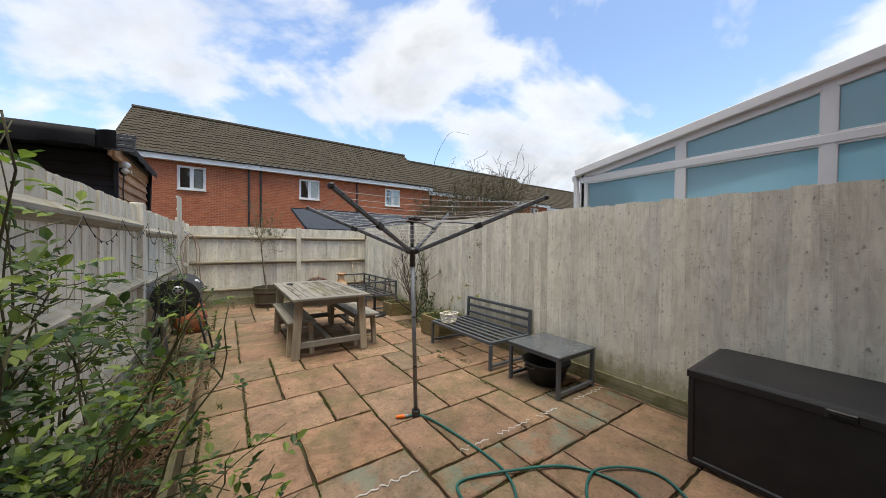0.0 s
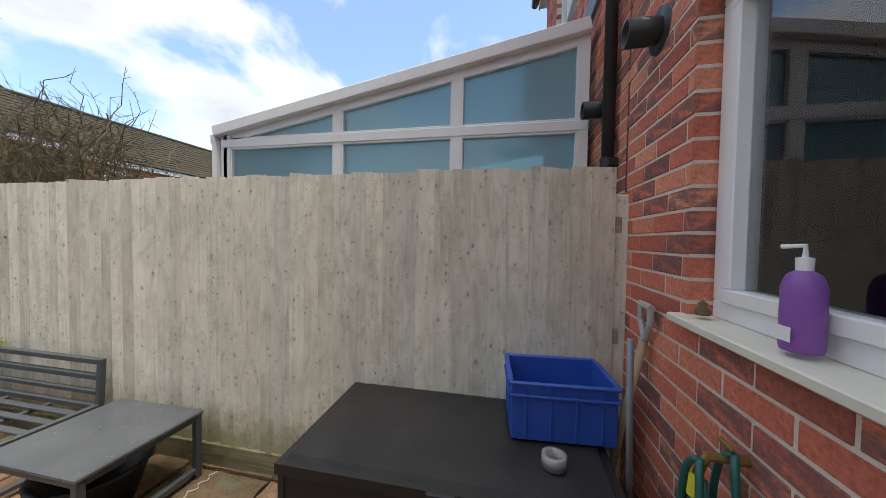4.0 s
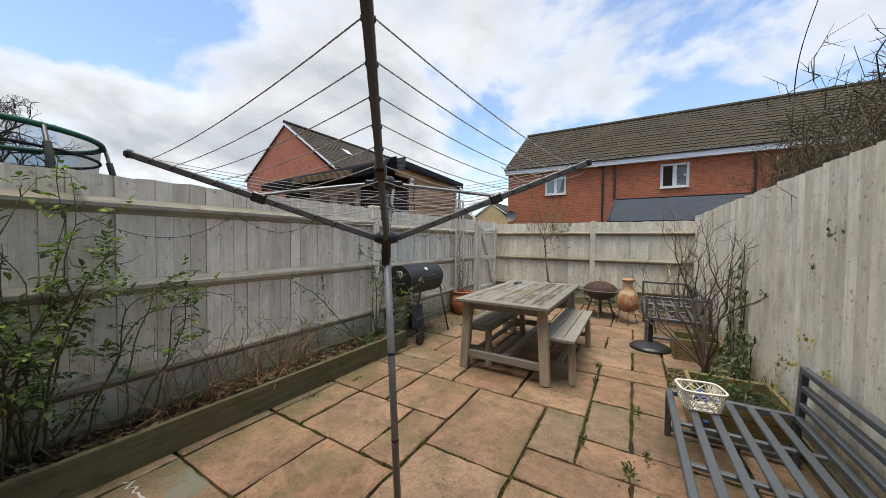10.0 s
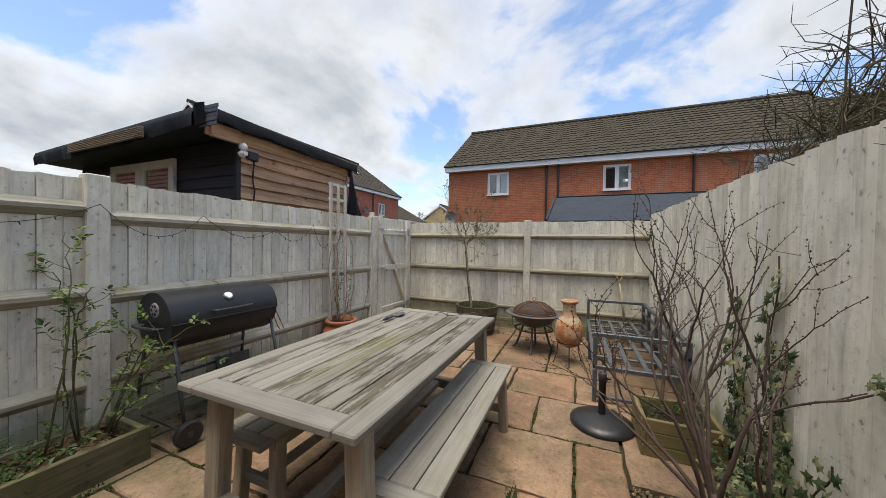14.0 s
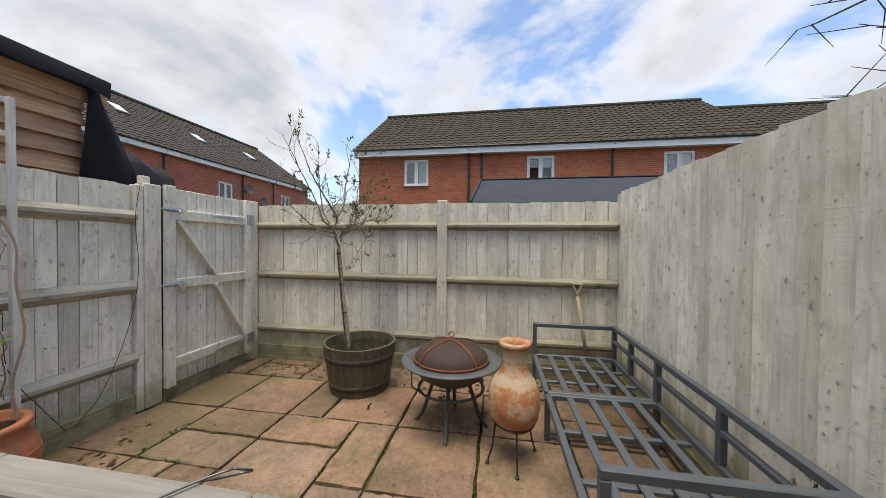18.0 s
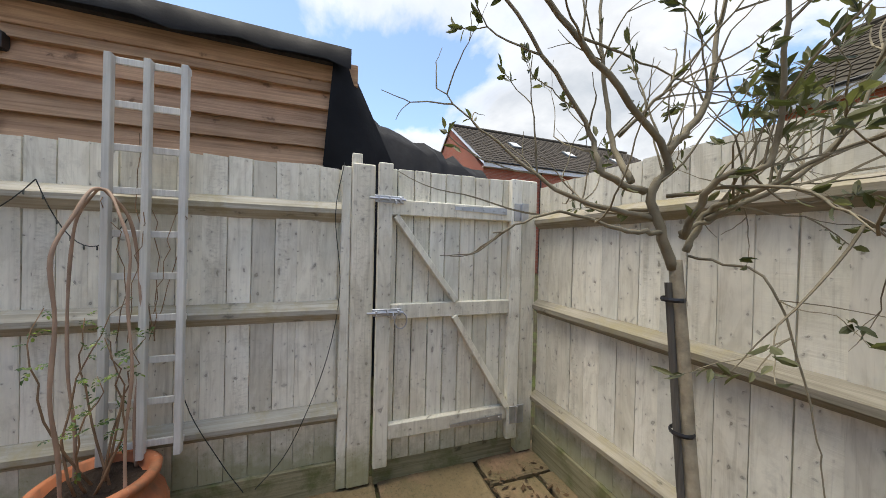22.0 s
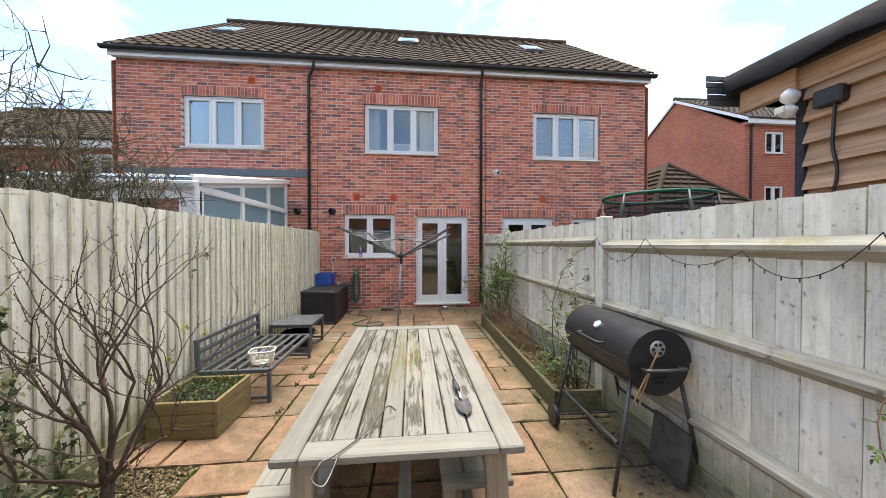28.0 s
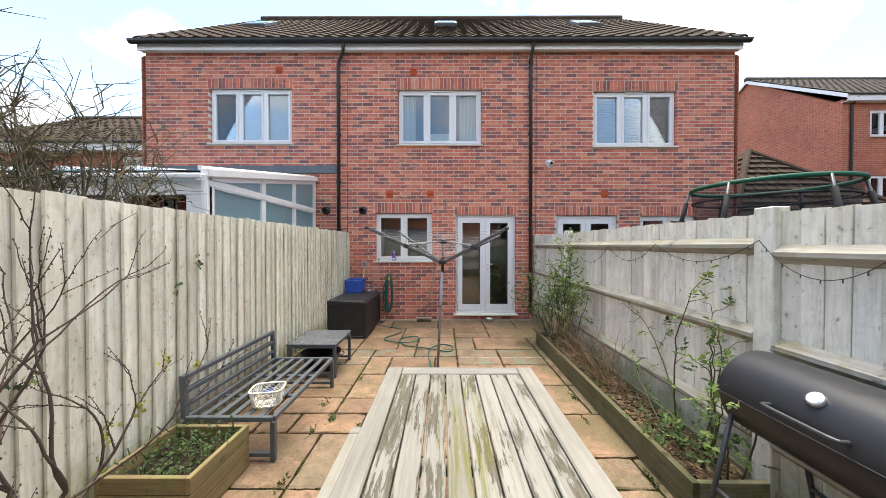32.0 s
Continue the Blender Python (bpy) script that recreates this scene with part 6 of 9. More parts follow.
M_WEAVE = weave_mat()
part("body", Build().hexa([(-0.305, -0.605, 0.0), (0.305, -0.605, 0), (0.305, 0.605, 0), (-0.305, 0.605, 0), (-0.315, -0.615, 0.53), (0.315, -0.615, 0.53), (0.315, 0.615, 0.53), (-0.315, 0.615, 0.53)]), M_WEAVE, sbx)
sbx.scale = (1, 1, 1.06)
part("plinth", Build().cbox((0, 0, 0.02), (0.635, 1.235, 0.04), 0.008), M_BLACKPVC, sbx)
for sx in (-1, 1):
    for sy in (-1, 1):
        part("corner", Build().cbox((sx * 0.302, sy * 0.602, 0.28), (0.035, 0.035, 0.51), 0.006), M_BLACKPVC, sbx)
lid = part("lid", Build().hexa([(-0.325, -0.625, 0.535), (0.325, -0.625, 0.535), (0.325, 0.625, 0.535), (-0.325, 0.625, 0.535), (-0.325, -0.625, 0.575), (0.325, -0.625, 0.60), (0.325, 0.625, 0.60), (-0.325, 0.625, 0.575)]), M_BLACKPVC, sbx)
part("lid_panel", Build().hexa([(-0.30, -0.60, 0.573), (0.30, -0.60, 0.598), (0.30, 0.60, 0.598), (-0.30, 0.60, 0.573), (-0.285, -0.585, 0.592), (0.29, -0.585, 0.614), (0.29, 0.585, 0.614), (-0.285, 0.585, 0.592)]), M_WEAVE, lid)
part("latch", Build().cbox((-0.328, -0.02, 0.555), (0.02, 0.11, 0.045), 0.006), M_BLACKPVC, sbx)
# near-black block paints the shade of the latch recess
part("latch_slot", Build().cbox((-0.335, -0.02, 0.55), (0.012, 0.085, 0.024), 0.003), plain("recess_shade_black", (0.004, 0.004, 0.004), 0.8, bump=0), sbx)

M_BLUE = plain("blue_plastic", (0.028, 0.09, 0.42), 0.45, spec=0.45, vary=0.08, bump=0.03)
cr = thing("plastic_crate", (3.665, 0.42, 0.648), "blue plastic stacking crate on the storage box", "crate", rz=4)
b = Build()
o = ((-0.15, -0.2), (0.15, -0.2), (0.15, 0.2), (-0.15, 0.2))
for (x, y, w, l) in ((-0.153, 0, 0.008, 0.414), (0.153, 0, 0.008, 0.414)):
    b.cbox((x, y, 0.12), (w, l, 0.24), 0.003)
for (x, y) in ((0, -0.203), (0, 0.203)):
    b.cbox((x, y, 0.12), (0.298, 0.008, 0.24), 0.003)
b.cbox((0, 0, 0.008), (0.30, 0.40, 0.012), 0.003)
body = part("body", b, M_BLUE, cr)
for z in (0.235, 0.185):
    rim = Build()
    for (x, y, w, l) in ((-0.162, 0, 0.018, 0.43), (0.162, 0, 0.018, 0.43), (0, -0.212, 0.306, 0.018), (0, 0.212, 0.306, 0.018)):
        rim.cbox((x, y, z), (w, l, 0.012), 0.003)
    part("rim", rim, M_BLUE, cr)
for y in (-0.15, -0.05, 0.05, 0.15):
    for x in (-0.159, 0.159):
        part("rib", Build().cbox((x, y, 0.12), (0.010, 0.010, 0.22), 0.002), M_BLUE, cr)
for x in (-0.08, 0.08):
    for y in (-0.209, 0.209):
        part("rib", Build().cbox((x, y, 0.12), (0.010, 0.010, 0.22), 0.002), M_BLUE, cr)
tape = thing("tape_roll", (3.38, 0.46, 0.637), "small roll of grey tape on the storage box", "tape")
part("roll", Build().lathe([(0.027, 0), (0.045, 0), (0.045, 0.045), (0.027, 0.045), (0.027, 0)], 24), plain("grey_tape", (0.28, 0.28, 0.29), 0.45, 0.2, bump=0), tape, "", True)

M_ASH = wood("ash_handle", (0.42, 0.35, 0.25), (0.28, 0.22, 0.15), "z", knots=False)
M_TOOLGREY = plain("grey_tool_metal", (0.20, 0.205, 0.21), 0.5, 0.6, vary=0.2, bump=0.1)
spd = thing("garden_spade", (3.60, 0.12, 0), "garden spade with a worn wooden shaft leaning on the wall", "spade")
part("shaft", Build().tube([(0.02, 0.10, 0.36), (-0.03, -0.015, 1.07)], 0.017, 10), M_ASH, spd, "", True)
g = Vector((-0.033, -0.018, 1.08))
hb = Build().tube([g, g + Vector((-0.045, 0, 0.07)), g + Vector((-0.045, 0, 0.13))], 0.012, 8).tube([g, g + Vector((0.045, 0, 0.07)), g + Vector((0.045, 0, 0.13))], 0.012, 8).tube([g + Vector((-0.055, 0, 0.135)), g + Vector((0.055, 0, 0.135))], 0.014, 8)
part("grip", hb, plain("old_grey_plastic", (0.42, 0.41, 0.40), 0.6), spd, "grey D-shaped grip")
part("blade", Build().hexa([(-0.06, 0.165, 0.02), (0.10, 0.165, 0.02), (0.10, 0.17, 0.02), (-0.06, 0.17, 0.02), (-0.075, 0.10, 0.34), (0.115, 0.10, 0.34), (0.115, 0.106, 0.34), (-0.075, 0.106, 0.34)]), M_TOOLGREY, spd)
part("socket", Build().tube([(0.02, 0.103, 0.30), (0.012, 0.085, 0.46)], 0.021, 10), M_TOOLGREY, spd)
pol = thing("tool_pole", (3.28, 0.24, 0), "thin grey metal tool handle leaning beside the storage box", "pole")
part("shaft", Build().tube([(0.26, -0.10, 0.02), (-0.02, 0.02, 1.16)], 0.011, 8), M_ALU, pol, "", True)

br = thing("broom", (2.30, 0.24, 0), "old broom leaning against the brick wall", "broom")
part("handle", Build().tube([(0.0, 0.05, 0.07), (-0.33, -0.115, 1.36)], 0.0145, 10), M_ASH, br, "", True)
part("head", Build().cbox((0.0, 0.05, 0.075), (0.33, 0.055, 0.04), 0.01), M_ASH, br)
bb = Build()
rb = random.Random(3)
for k in range(150):
    x, y = rb.uniform(-0.155, 0.155), 0.05 + rb.uniform(-0.022, 0.022)
    bb.tube([(x, y, 0.06), (x + rb.uniform(-0.02, 0.02), y + rb.uniform(-0.02, 0.02), 0.0)], 0.0022, 4)
part("bristles", bb, plain("bristle", (0.10, 0.075, 0.05), 0.9, bump=0), br)["kind"] = "stuff"

# hose on its hook, and across the slabs
M_HOSE = plain("green_hose", (0.012, 0.10, 0.085), 0.4, spec=0.5, vary=0.12, bump=0.03)
M_ORANGE = plain("orange_plastic", (0.75, 0.17, 0.02), 0.4, bump=0)
hr = thing("hanging_hose", (3.04, 0.07, 0), "green garden hose coiled and hung on a wall tap", "hose")
rh = random.Random(8)
for k in range(6):
    dx, dz, w = rh.uniform(-0.03, 0.03), rh.uniform(-0.08, 0.1), rh.uniform(0.05, 0.10)
    yy = 0.045 + 0.018 * k
    pts = [(dx + w * math.sin(2 * math.pi * q / 16) * (1.0 if q > 8 else 1.15), yy + 0.012 * math.sin(q), 0.54 + dz * 0.5 + (0.35 + dz * 0.4) * math.cos(2 * math.pi * q / 16)) for q in range(17)]
    part("coil", Build().tube(smooth_path(pts, 3), 0.0085, 8), M_HOSE, hr, "", True)
part("tap", Build().tube([(0, 0, 0.95), (0, 0.09, 0.95), (0, 0.11, 0.90)], 0.012, 8).cbox((0, 0.05, 0.985), (0.05, 0.012, 0.012), 0.003).tube([(0, 0.05, 0.95), (0, 0.05, 0.985)], 0.006, 6), plain("brass", (0.35, 0.24, 0.09), 0.45, 0.8), hr, "brass outside tap")
part("connector", Build().tube([(0, 0.11, 0.905), (0, 0.115, 0.85)], 0.015, 10), plain("yellow_plastic", (0.65, 0.62, 0.04), 0.45, bump=0), hr)
fl = thing("garden_hose", (1.88, 2.97, 0.012), "green garden hose snaking over the slabs with an orange connector", "hose")
hp = [(0.0, 0.0), (0.12, -0.06), (0.20, -0.45), (0.22, -0.90), (0.05, -1.15), (-0.12, -1.05), (-0.08, -0.82), (0.25, -0.93), (0.62, -1.12), (0.72, -1.45), (0.48, -1.60), (0.42, -1.35), (0.70, -1.22), (1.00, -1.45), (0.78, -1.85), (0.85, -2.10), (1.25, -2.35)]
pts = [Vector((x, y, 0.0 + (0.011 if i in (7, 12) else 0))) for i, (x, y) in enumerate(hp)]
pts += [Vector((1.42, -2.60, 0.12)), Vector((1.30, -2.78, 0.45)), Vector((1.17, -2.79, 0.83))]
part("tube", Build().tube(smooth_path(pts, 8), 0.0085, 8), M_HOSE, fl, "", True)
part("connector", Build().tube([(-0.05, 0.02, 0.004), (-0.01, 0.005, 0.003)], 0.016, 12).tube([(-0.075, 0.03, 0.004), (-0.05, 0.02, 0.004)], 0.012, 12), M_ORANGE, fl, "orange hose connector")
part("collar", Build().tube([(-0.01, 0.005, 0.003), (0.02, -0.005, 0.003)], 0.013, 12), M_ALU, fl)

M_PURPLE = plain("purple_plastic", (0.23, 0.085, 0.36), 0.4, spec=0.5, vary=0.06, bump=0)
bo = thing("pump_bottle", (2.95, 0.05, 1.249), "purple pump bottle standing on the window sill", "bottle")
part("body", Build().lathe([(0, 0), (0.032, 0.0), (0.034, 0.01), (0.034, 0.13), (0.026, 0.155), (0.012, 0.165)], 20), M_PURPLE, bo, "", True)
part("collar", Build().lathe([(0.013, 0.163), (0.014, 0.19), (0.005, 0.192)], 14), M_UPVC, bo)
part("pump", Build().tube([(0, 0, 0.19), (0, 0, 0.215), (0.03, 0.02, 0.212)], 0.005, 8), M_UPVC, bo)
part("label", Build().box(-0.02, 0.02, 0.0335, 0.0352, 0.02, 0.05), M_UPVC, bo, "small white label")
dt = thing("brass_ornament", (3.27, 0.06, 1.249), "small brown object on the window sill", "ornament")
part("body", Build().lathe([(0, 0), (0.02, 0.0), (0.022, 0.012), (0.01, 0.025), (0.013, 0.035), (0, 0.045)], 12), plain("brown_metal", (0.16, 0.10, 0.05), 0.6), dt, "", True)
bw = thing("pet_bowl", (0.95, 0.24, 0), "steel pet bowl on the paving by the doors", "bowl")
part("body", Build().lathe([(0, 0.004), (0.09, 0.0), (0.095, 0.004), (0.082, 0.055), (0.088, 0.06), (0.075, 0.058), (0.065, 0.015), (0, 0.012)], 28), M_GALV, bw, "", True)
ph = thing("handset", (3.14, 0.345, 0), "small black handset lying on the slabs", "handset", rz=-12)
part("body", Build().cbox((0, 0, 0.012), (0.055, 0.15, 0.022), 0.008), M_BLACKPVC, ph)
part("keys", Build().cbox((0, -0.03, 0.0245), (0.035, 0.05, 0.003), 0.001), M_GALV, ph)

# fittings on the walls
M_TERRA_VENT = plain("terracotta_vent", (0.52, 0.10, 0.035), 0.8, vary=0.1, bump=0.1)
for x, z in ((2.528, 5.215), (3.034, 2.651), (2.175, 2.647), (5.358, 5.256), (-1.5, 2.65)):
    v = thing("air_vent", (x, 0.075, z), "square terracotta air brick in the wall", "vent", "air bricks")
    part("plate", Build().cbox((0, 0, 0), (0.15, 0.012, 0.15), 0.004), M_TERRA_VENT, v)
    for k in range(5):
        part("louvre", Build().cbox((0, 0.008, -0.052 + 0.026 * k), (0.12, 0.014, 0.012), 0.003), M_TERRA_VENT, v)
for x in (3.60, 4.376):
    f = thing("boiler_flue", (x, 0.07, 2.305), "black boiler flue terminal sticking out of the brick wall", "flue", "flues")
    part("plate", Build().lathe([(0.0, 0.012), (0.085, 0.010), (0.09, 0.0)], 24, m=Euler((-math.pi / 2, 0, 0)).to_matrix()), M_BLACKPVC, f, "", True)
    part("pipe", Build().lathe([(0.052, 0.01), (0.055, 0.13), (0.045, 0.13), (0.04, 0.02), (0.0, 0.02)], 24, m=Euler((-math.pi / 2, 0, 0)).to_matrix()), M_BLACKPVC, f, "", True)
sc = thing("security_camera", (-0.29, 0.07, 3.31), "small white security camera on the brick wall", "camera")
part("mount", Build().lathe([(0, 0.04), (0.045, 0.035), (0.055, 0)], 16, m=Euler((-math.pi / 2, 0, 0)).to_matrix()), M_UPVC, sc, "", True)
part("body", Build().tube([(0.0, 0.07, 0.0), (-0.02, 0.22, -0.06)], 0.048, 14), M_UPVC, sc, "", True)
part("bracket", Build().bar((0.02, 0.03, 0.0), (-0.03, 0.10, -0.13), 0.05, 0.06, 0.01), M_UPVC, sc)
part("eye", Build().tube([(-0.02, 0.215, -0.058), (-0.021, 0.228, -0.063)], 0.032, 14), M_BLACKPVC, sc)
sn = thing("wall_sensor", (1.86, 0.07, 2.42), "thin grey wall fitting beside the doors", "wall fitting")
part("body", Build().cbox((0, 0.012, 0), (0.03, 0.02, 0.2), 0.006), M_ALU, sn)

# things behind the windows
for (a, c, z0, z1, kind) in ((5.15, 6.79, 3.76, 4.83, "vertical"), (-2.95, -1.31, 3.69, 4.76, "slats"), (1.15, 1.55, 3.74, 4.8, "drape"), (2.5, 2.8, 3.74, 4.8, "drape"), (2.2, 2.26, 1.3, 2.2, "drape")):
    if kind == "drape":
        cu = thing("curtain", ((a + c) / 2, -0.16, z0), "pale curtain hanging inside the window", "curtain", "curtains")
        b = Build()
        n = 24
        for k in range(n + 1):
            x = (a - c) / 2 + (c - a) * k / n
            y = 0.02 * math.sin(k * 1.4)
            b.v += [(x, y, 0), (x, y, z1 - z0)]
        for k in range(n):
            b.f.append([2 * k, 2 * k + 2, 2 * k + 3, 2 * k + 1])
        part("cloth", b, M_CURTAIN, cu, "", True)
    else:
        bl = thing("window_blind", ((a + c) / 2, -0.14, z0), "closed pale blind inside the upstairs window", "blind", "blinds")
        w = c - a
        if kind == "vertical":
            for k in range(19):
                x = -w / 2 + w * (k + 0.5) / 19
                part("slat", Build().cbox((x, 0, (z1 - z0) / 2), (w / 19 + 0.008, 0.006, z1 - z0), 0.001, Matrix.Rotation(0.15, 3, "Z")), M_CURTAIN, bl)
        else:
            for k in range(24):
                part("slat", Build().cbox((0, 0, (z1 - z0) * (k + 0.5) / 24), (w, 0.03, 0.006), 0.001, Matrix.Rotation(0.95, 3, "X")), M_CURTAIN, bl)
ct = thing("chest", (1.98, -0.35, 3.42), "white chest standing inside the bedroom window", "chest")
part("body", Build().cbox((0, 0, 0.30), (0.42, 0.3, 0.60), 0.01), M_UPVC, ct)
part("door", Build().cbox((0, 0.155, 0.45), (0.34, 0.012, 0.22), 0.006), M_CREAM, ct)
tab = thing("chest_stand", (1.98, -0.35, 2.62), "pale stand below the bedroom window", "stand")
part("body", Build().cbox((0, 0, 0.40), (0.5, 0.34, 0.80), 0.01), M_CREAM, tab)
M_PINE = wood("pine_chair", (0.45, 0.27, 0.12), (0.30, 0.17, 0.07), "z", knots=False, rough=0.5)
chr_ = thing("folding_chair", (0.66, -0.9, 0.11), "folding wooden chair just inside the glass doors", "chair", rz=25)
for sx in (-1, 1):
    part("front_leg", Build().bar((sx * 0.19, 0.22, 0), (sx * 0.19, -0.2, 0.95), 0.025, 0.035, 0.004), M_PINE, chr_)
    part("back_leg", Build().bar((sx * 0.165, -0.25, 0), (sx * 0.165, 0.2, 0.46), 0.025, 0.035, 0.004), M_PINE, chr_)
for k in range(5):
    part("seat_slat", Build().cbox((0, -0.13 + 0.075 * k, 0.45), (0.36, 0.055, 0.018), 0.003), M_PINE, chr_)
for z in (0.72, 0.84, 0.93):
    part("back_slat", Build().cbox((0, 0.12 - (z - 0.45) * 0.5, z), (0.36, 0.015, 0.05), 0.003), M_PINE, chr_)

# ---------------------------------------------------------------- raised bed along the left fence
bed = thing("raised_bed", (0.2, 3.38, 0), "long low raised bed of mossy timber boards", "raised bed")
part("front_board", Build().hexa([(0.175, -1.63, 0), (0.215, -1.63, 0), (0.255, 1.62, 0), (0.215, 1.62, 0), (0.175, -1.63, 0.205), (0.215, -1.63, 0.205), (0.255, 1.62, 0.205), (0.215, 1.62, 0.205)]), M_BED, bed)
part("end_board", Build().cbox((-0.01, -1.61, 0.10), (0.37, 0.035, 0.20), 0.004), M_GRAVB_X, bed)
part("end_board", Build().cbox((0.01, 1.60, 0.10), (0.41, 0.035, 0.20), 0.004), M_GRAVB_X, bed)


def soil_mat():
    m = Mat("dark_soil", 0.95, 0, 0.2)
    n = m.noise(m.co, 14, 7, 0.7)
    m.color(m.ramp(n, [(0.3, (0.018, 0.013, 0.010)), (0.55, (0.045, 0.032, 0.023)), (0.75, (0.085, 0.062, 0.045))]))
    m.bump(m.noise(m.co, 45, 5, 0.7), 1.0, 0.03)
    return m.m


M_SOIL = soil_mat()


def soil_patch(x0, x1, y0, y1, z, amp, seed):
    b = Build()
    nx, ny = max(4, int((x1 - x0) / 0.05)), max(4, int((y1 - y0) / 0.05))
    for i in range(nx + 1):
        for j in range(ny + 1):
            x, y = x0 + (x1 - x0) * i / nx, y0 + (y1 - y0) * j / ny
            b.v.append((x, y, z + amp * noise.noise((x * 6 + seed, y * 6, seed)) + 0.4 * amp * noise.noise((x * 22, y * 22, seed))))
    for i in range(nx):
        for j in range(ny):
            o = i * (ny + 1) + j
            b.f.append([o, o + ny + 1, o + ny + 2, o + 1])
    return b


part("soil", soil_patch(-0.19, 0.21, -1.60, 1.59, 0.135, 0.02, 2), M_SOIL, bed, "dark soil with leaf litter", True)


def litter(x0, x1, y0, y1, z, n, seed, size=(0.012, 0.03)):
    """Scraps of dead leaf and bark lying about."""
    rr = random.Random(seed)
    b = Build()
    for k in range(n):
        x, y = rr.uniform(x0, x1), rr.uniform(y0, y1)
        s = rr.uniform(*size)
        a, t = rr.uniform(0, 6.28), rr.uniform(-0.5, 0.5)
        u = Vector((math.cos(a), math.sin(a), t * 0.4)) * s
        w = Vector((-math.sin(a), math.cos(a), rr.uniform(-0.4, 0.4))) * s * rr.uniform(0.25, 0.55)
        c = Vector((x, y, z + rr.uniform(0.004, 0.014)))
        o = len(b.v)
        b.v += [tuple(c - u), tuple(c + w - Vector((0, 0, s * 0.15))), tuple(c + u), tuple(c - w + Vector((0, 0, s * 0.1)))]
        b.f += [[o, o + 1, o + 2], [o, o + 2, o + 3]]
    return b


M_LITTER = Mat("dead_leaf", 0.9, 0, 0.15)
M_LITTER.color(M_LITTER.ramp(M_LITTER.island(), [(0.0, (0.03, 0.022, 0.015)), (0.4, (0.085, 0.055, 0.03)), (0.75, (0.15, 0.10, 0.055)), (1.0, (0.20, 0.16, 0.09))]))
M_LITTER = M_LITTER.m
solo("leaf_litter", litter(0.02, 0.40, 1.8, 4.95, 0.14, 3200, 4, (0.012, 0.04)), M_LITTER, "dead leaves and bark scraps on the bed", "leaf litter", kind="stuff")
solo("leaf_litter", litter(0.03, 0.5, 5.05, 7.9, 0.001, 260, 5), M_LITTER, "dead leaves blown along the foot of the fence", "leaf litter", kind="stuff")
solo("leaf_litter", litter(0.1, 3.6, 8.75, 9.15, 0.001, 420, 6), M_LITTER, "dead leaves under the end fence", "leaf litter", kind="stuff")
solo("leaf_litter", litter(0.5, 3.8, 0.4, 9.0, 0.002, 420, 7, (0.004, 0.012)), M_LITTER, "small crumbs of leaf scattered over the slabs", "leaf litter", kind="stuff")

# ---------------------------------------------------------------- timber planters
def planter(at, sx, sy, h, label, courses=3):
    p = thing("wooden_planter", at, label, "planter", "timber planters")
    ch = h / courses
    for k in range(courses):
        z = ch * (k + 0.5)
        for s in (-1, 1):
            part("side_board", Build().cbox((s * (sx / 2 - 0.015), 0, z), (0.03, sy, ch - 0.004), 0.004), M_PLANTER_Y, p)
            part("end_board", Build().cbox((0, s * (sy / 2 - 0.015), z), (sx - 0.062, 0.03, ch - 0.004), 0.004), M_PLANTER, p)
    part("soil", soil_patch(-sx / 2 + 0.03, sx / 2 - 0.03, -sy / 2 + 0.03, sy / 2 - 0.03, h * 0.72, 0.02, 3 + at[0]), M_SOIL, p, "dark soil", True)
    return p


planter((3.535, 4.835, 0), 0.53, 0.53, 0.30, "square timber planter with ivy and weeds beside the seat")
planter((3.545, 6.53, 0), 0.46, 0.40, 0.25, "small damp timber planter by the fence")

# ---------------------------------------------------------------- barbecue
M_BBQ = plain("matt_black_enamel", (0.020, 0.021, 0.023), 0.42, 0.1, 0.45, vary=0.2, scale=5, bump=0.05)
M_BBQLEG = plain("grey_black_tube", (0.06, 0.065, 0.07), 0.45, 0.3, vary=0.2, bump=0.03)
bq = thing("barrel_barbecue", (0.215, 5.53, 0), "black drum barbecue on tubular legs with two wheels", "barbecue")
R, HL, CZ = 0.205, 0.40, 0.80


def drum(a0, a1, r, hl, name, close=True):
    b = Build()
    n = 22
    for s in (-hl, hl):
        for k in range(n + 1):
            a = a0 + (a1 - a0) * k / n
            b.v.append((r * math.cos(a), s, CZ + r * math.sin(a)))
    for k in range(n):
        b.f.append([k, k + 1, n + 2 + k, n + 1 + k])
    if close:
        b.f.append(list(range(n + 1))[::-1])
        b.f.append(list(range(n + 1, 2 * n + 2)))
    return b


part("bowl", drum(math.pi, 2 * math.pi, R, HL, "bowl"), M_BBQ, bq, "", True).data.set_sharp_from_angle(angle=0.6)
lidb = part("lid", drum(-0.02, math.pi + 0.02, R + 0.006, HL + 0.006, "lid"), M_BBQ, bq, "black domed lid", True)
lidb.data.set_sharp_from_angle(angle=0.6)
part("seam", Build().cbox((R + 0.002, 0, CZ), (0.014, 2 * HL, 0.012), 0.003), M_BBQ, bq)
ga = Vector((0.155, -0.0, CZ + 0.125))
nrm = Vector((0.155, 0, 0.14)).normalized()
gm = nrm.to_track_quat("Z", "Y").to_matrix()
gg = part("thermometer", Build().lathe([(0.0, 0.018), (0.028, 0.018), (0.032, 0.014), (0.032, 0.0)], 24, (0.155, 0.0, CZ + 0.14), gm), M_GALV, lidb, "chrome lid thermometer", True)
part("dial", Build().lathe([(0.0, 0.020), (0.024, 0.020), (0.025, 0.018)], 24, (0.155, 0.0, CZ + 0.14), gm), M_UPVC, gg)
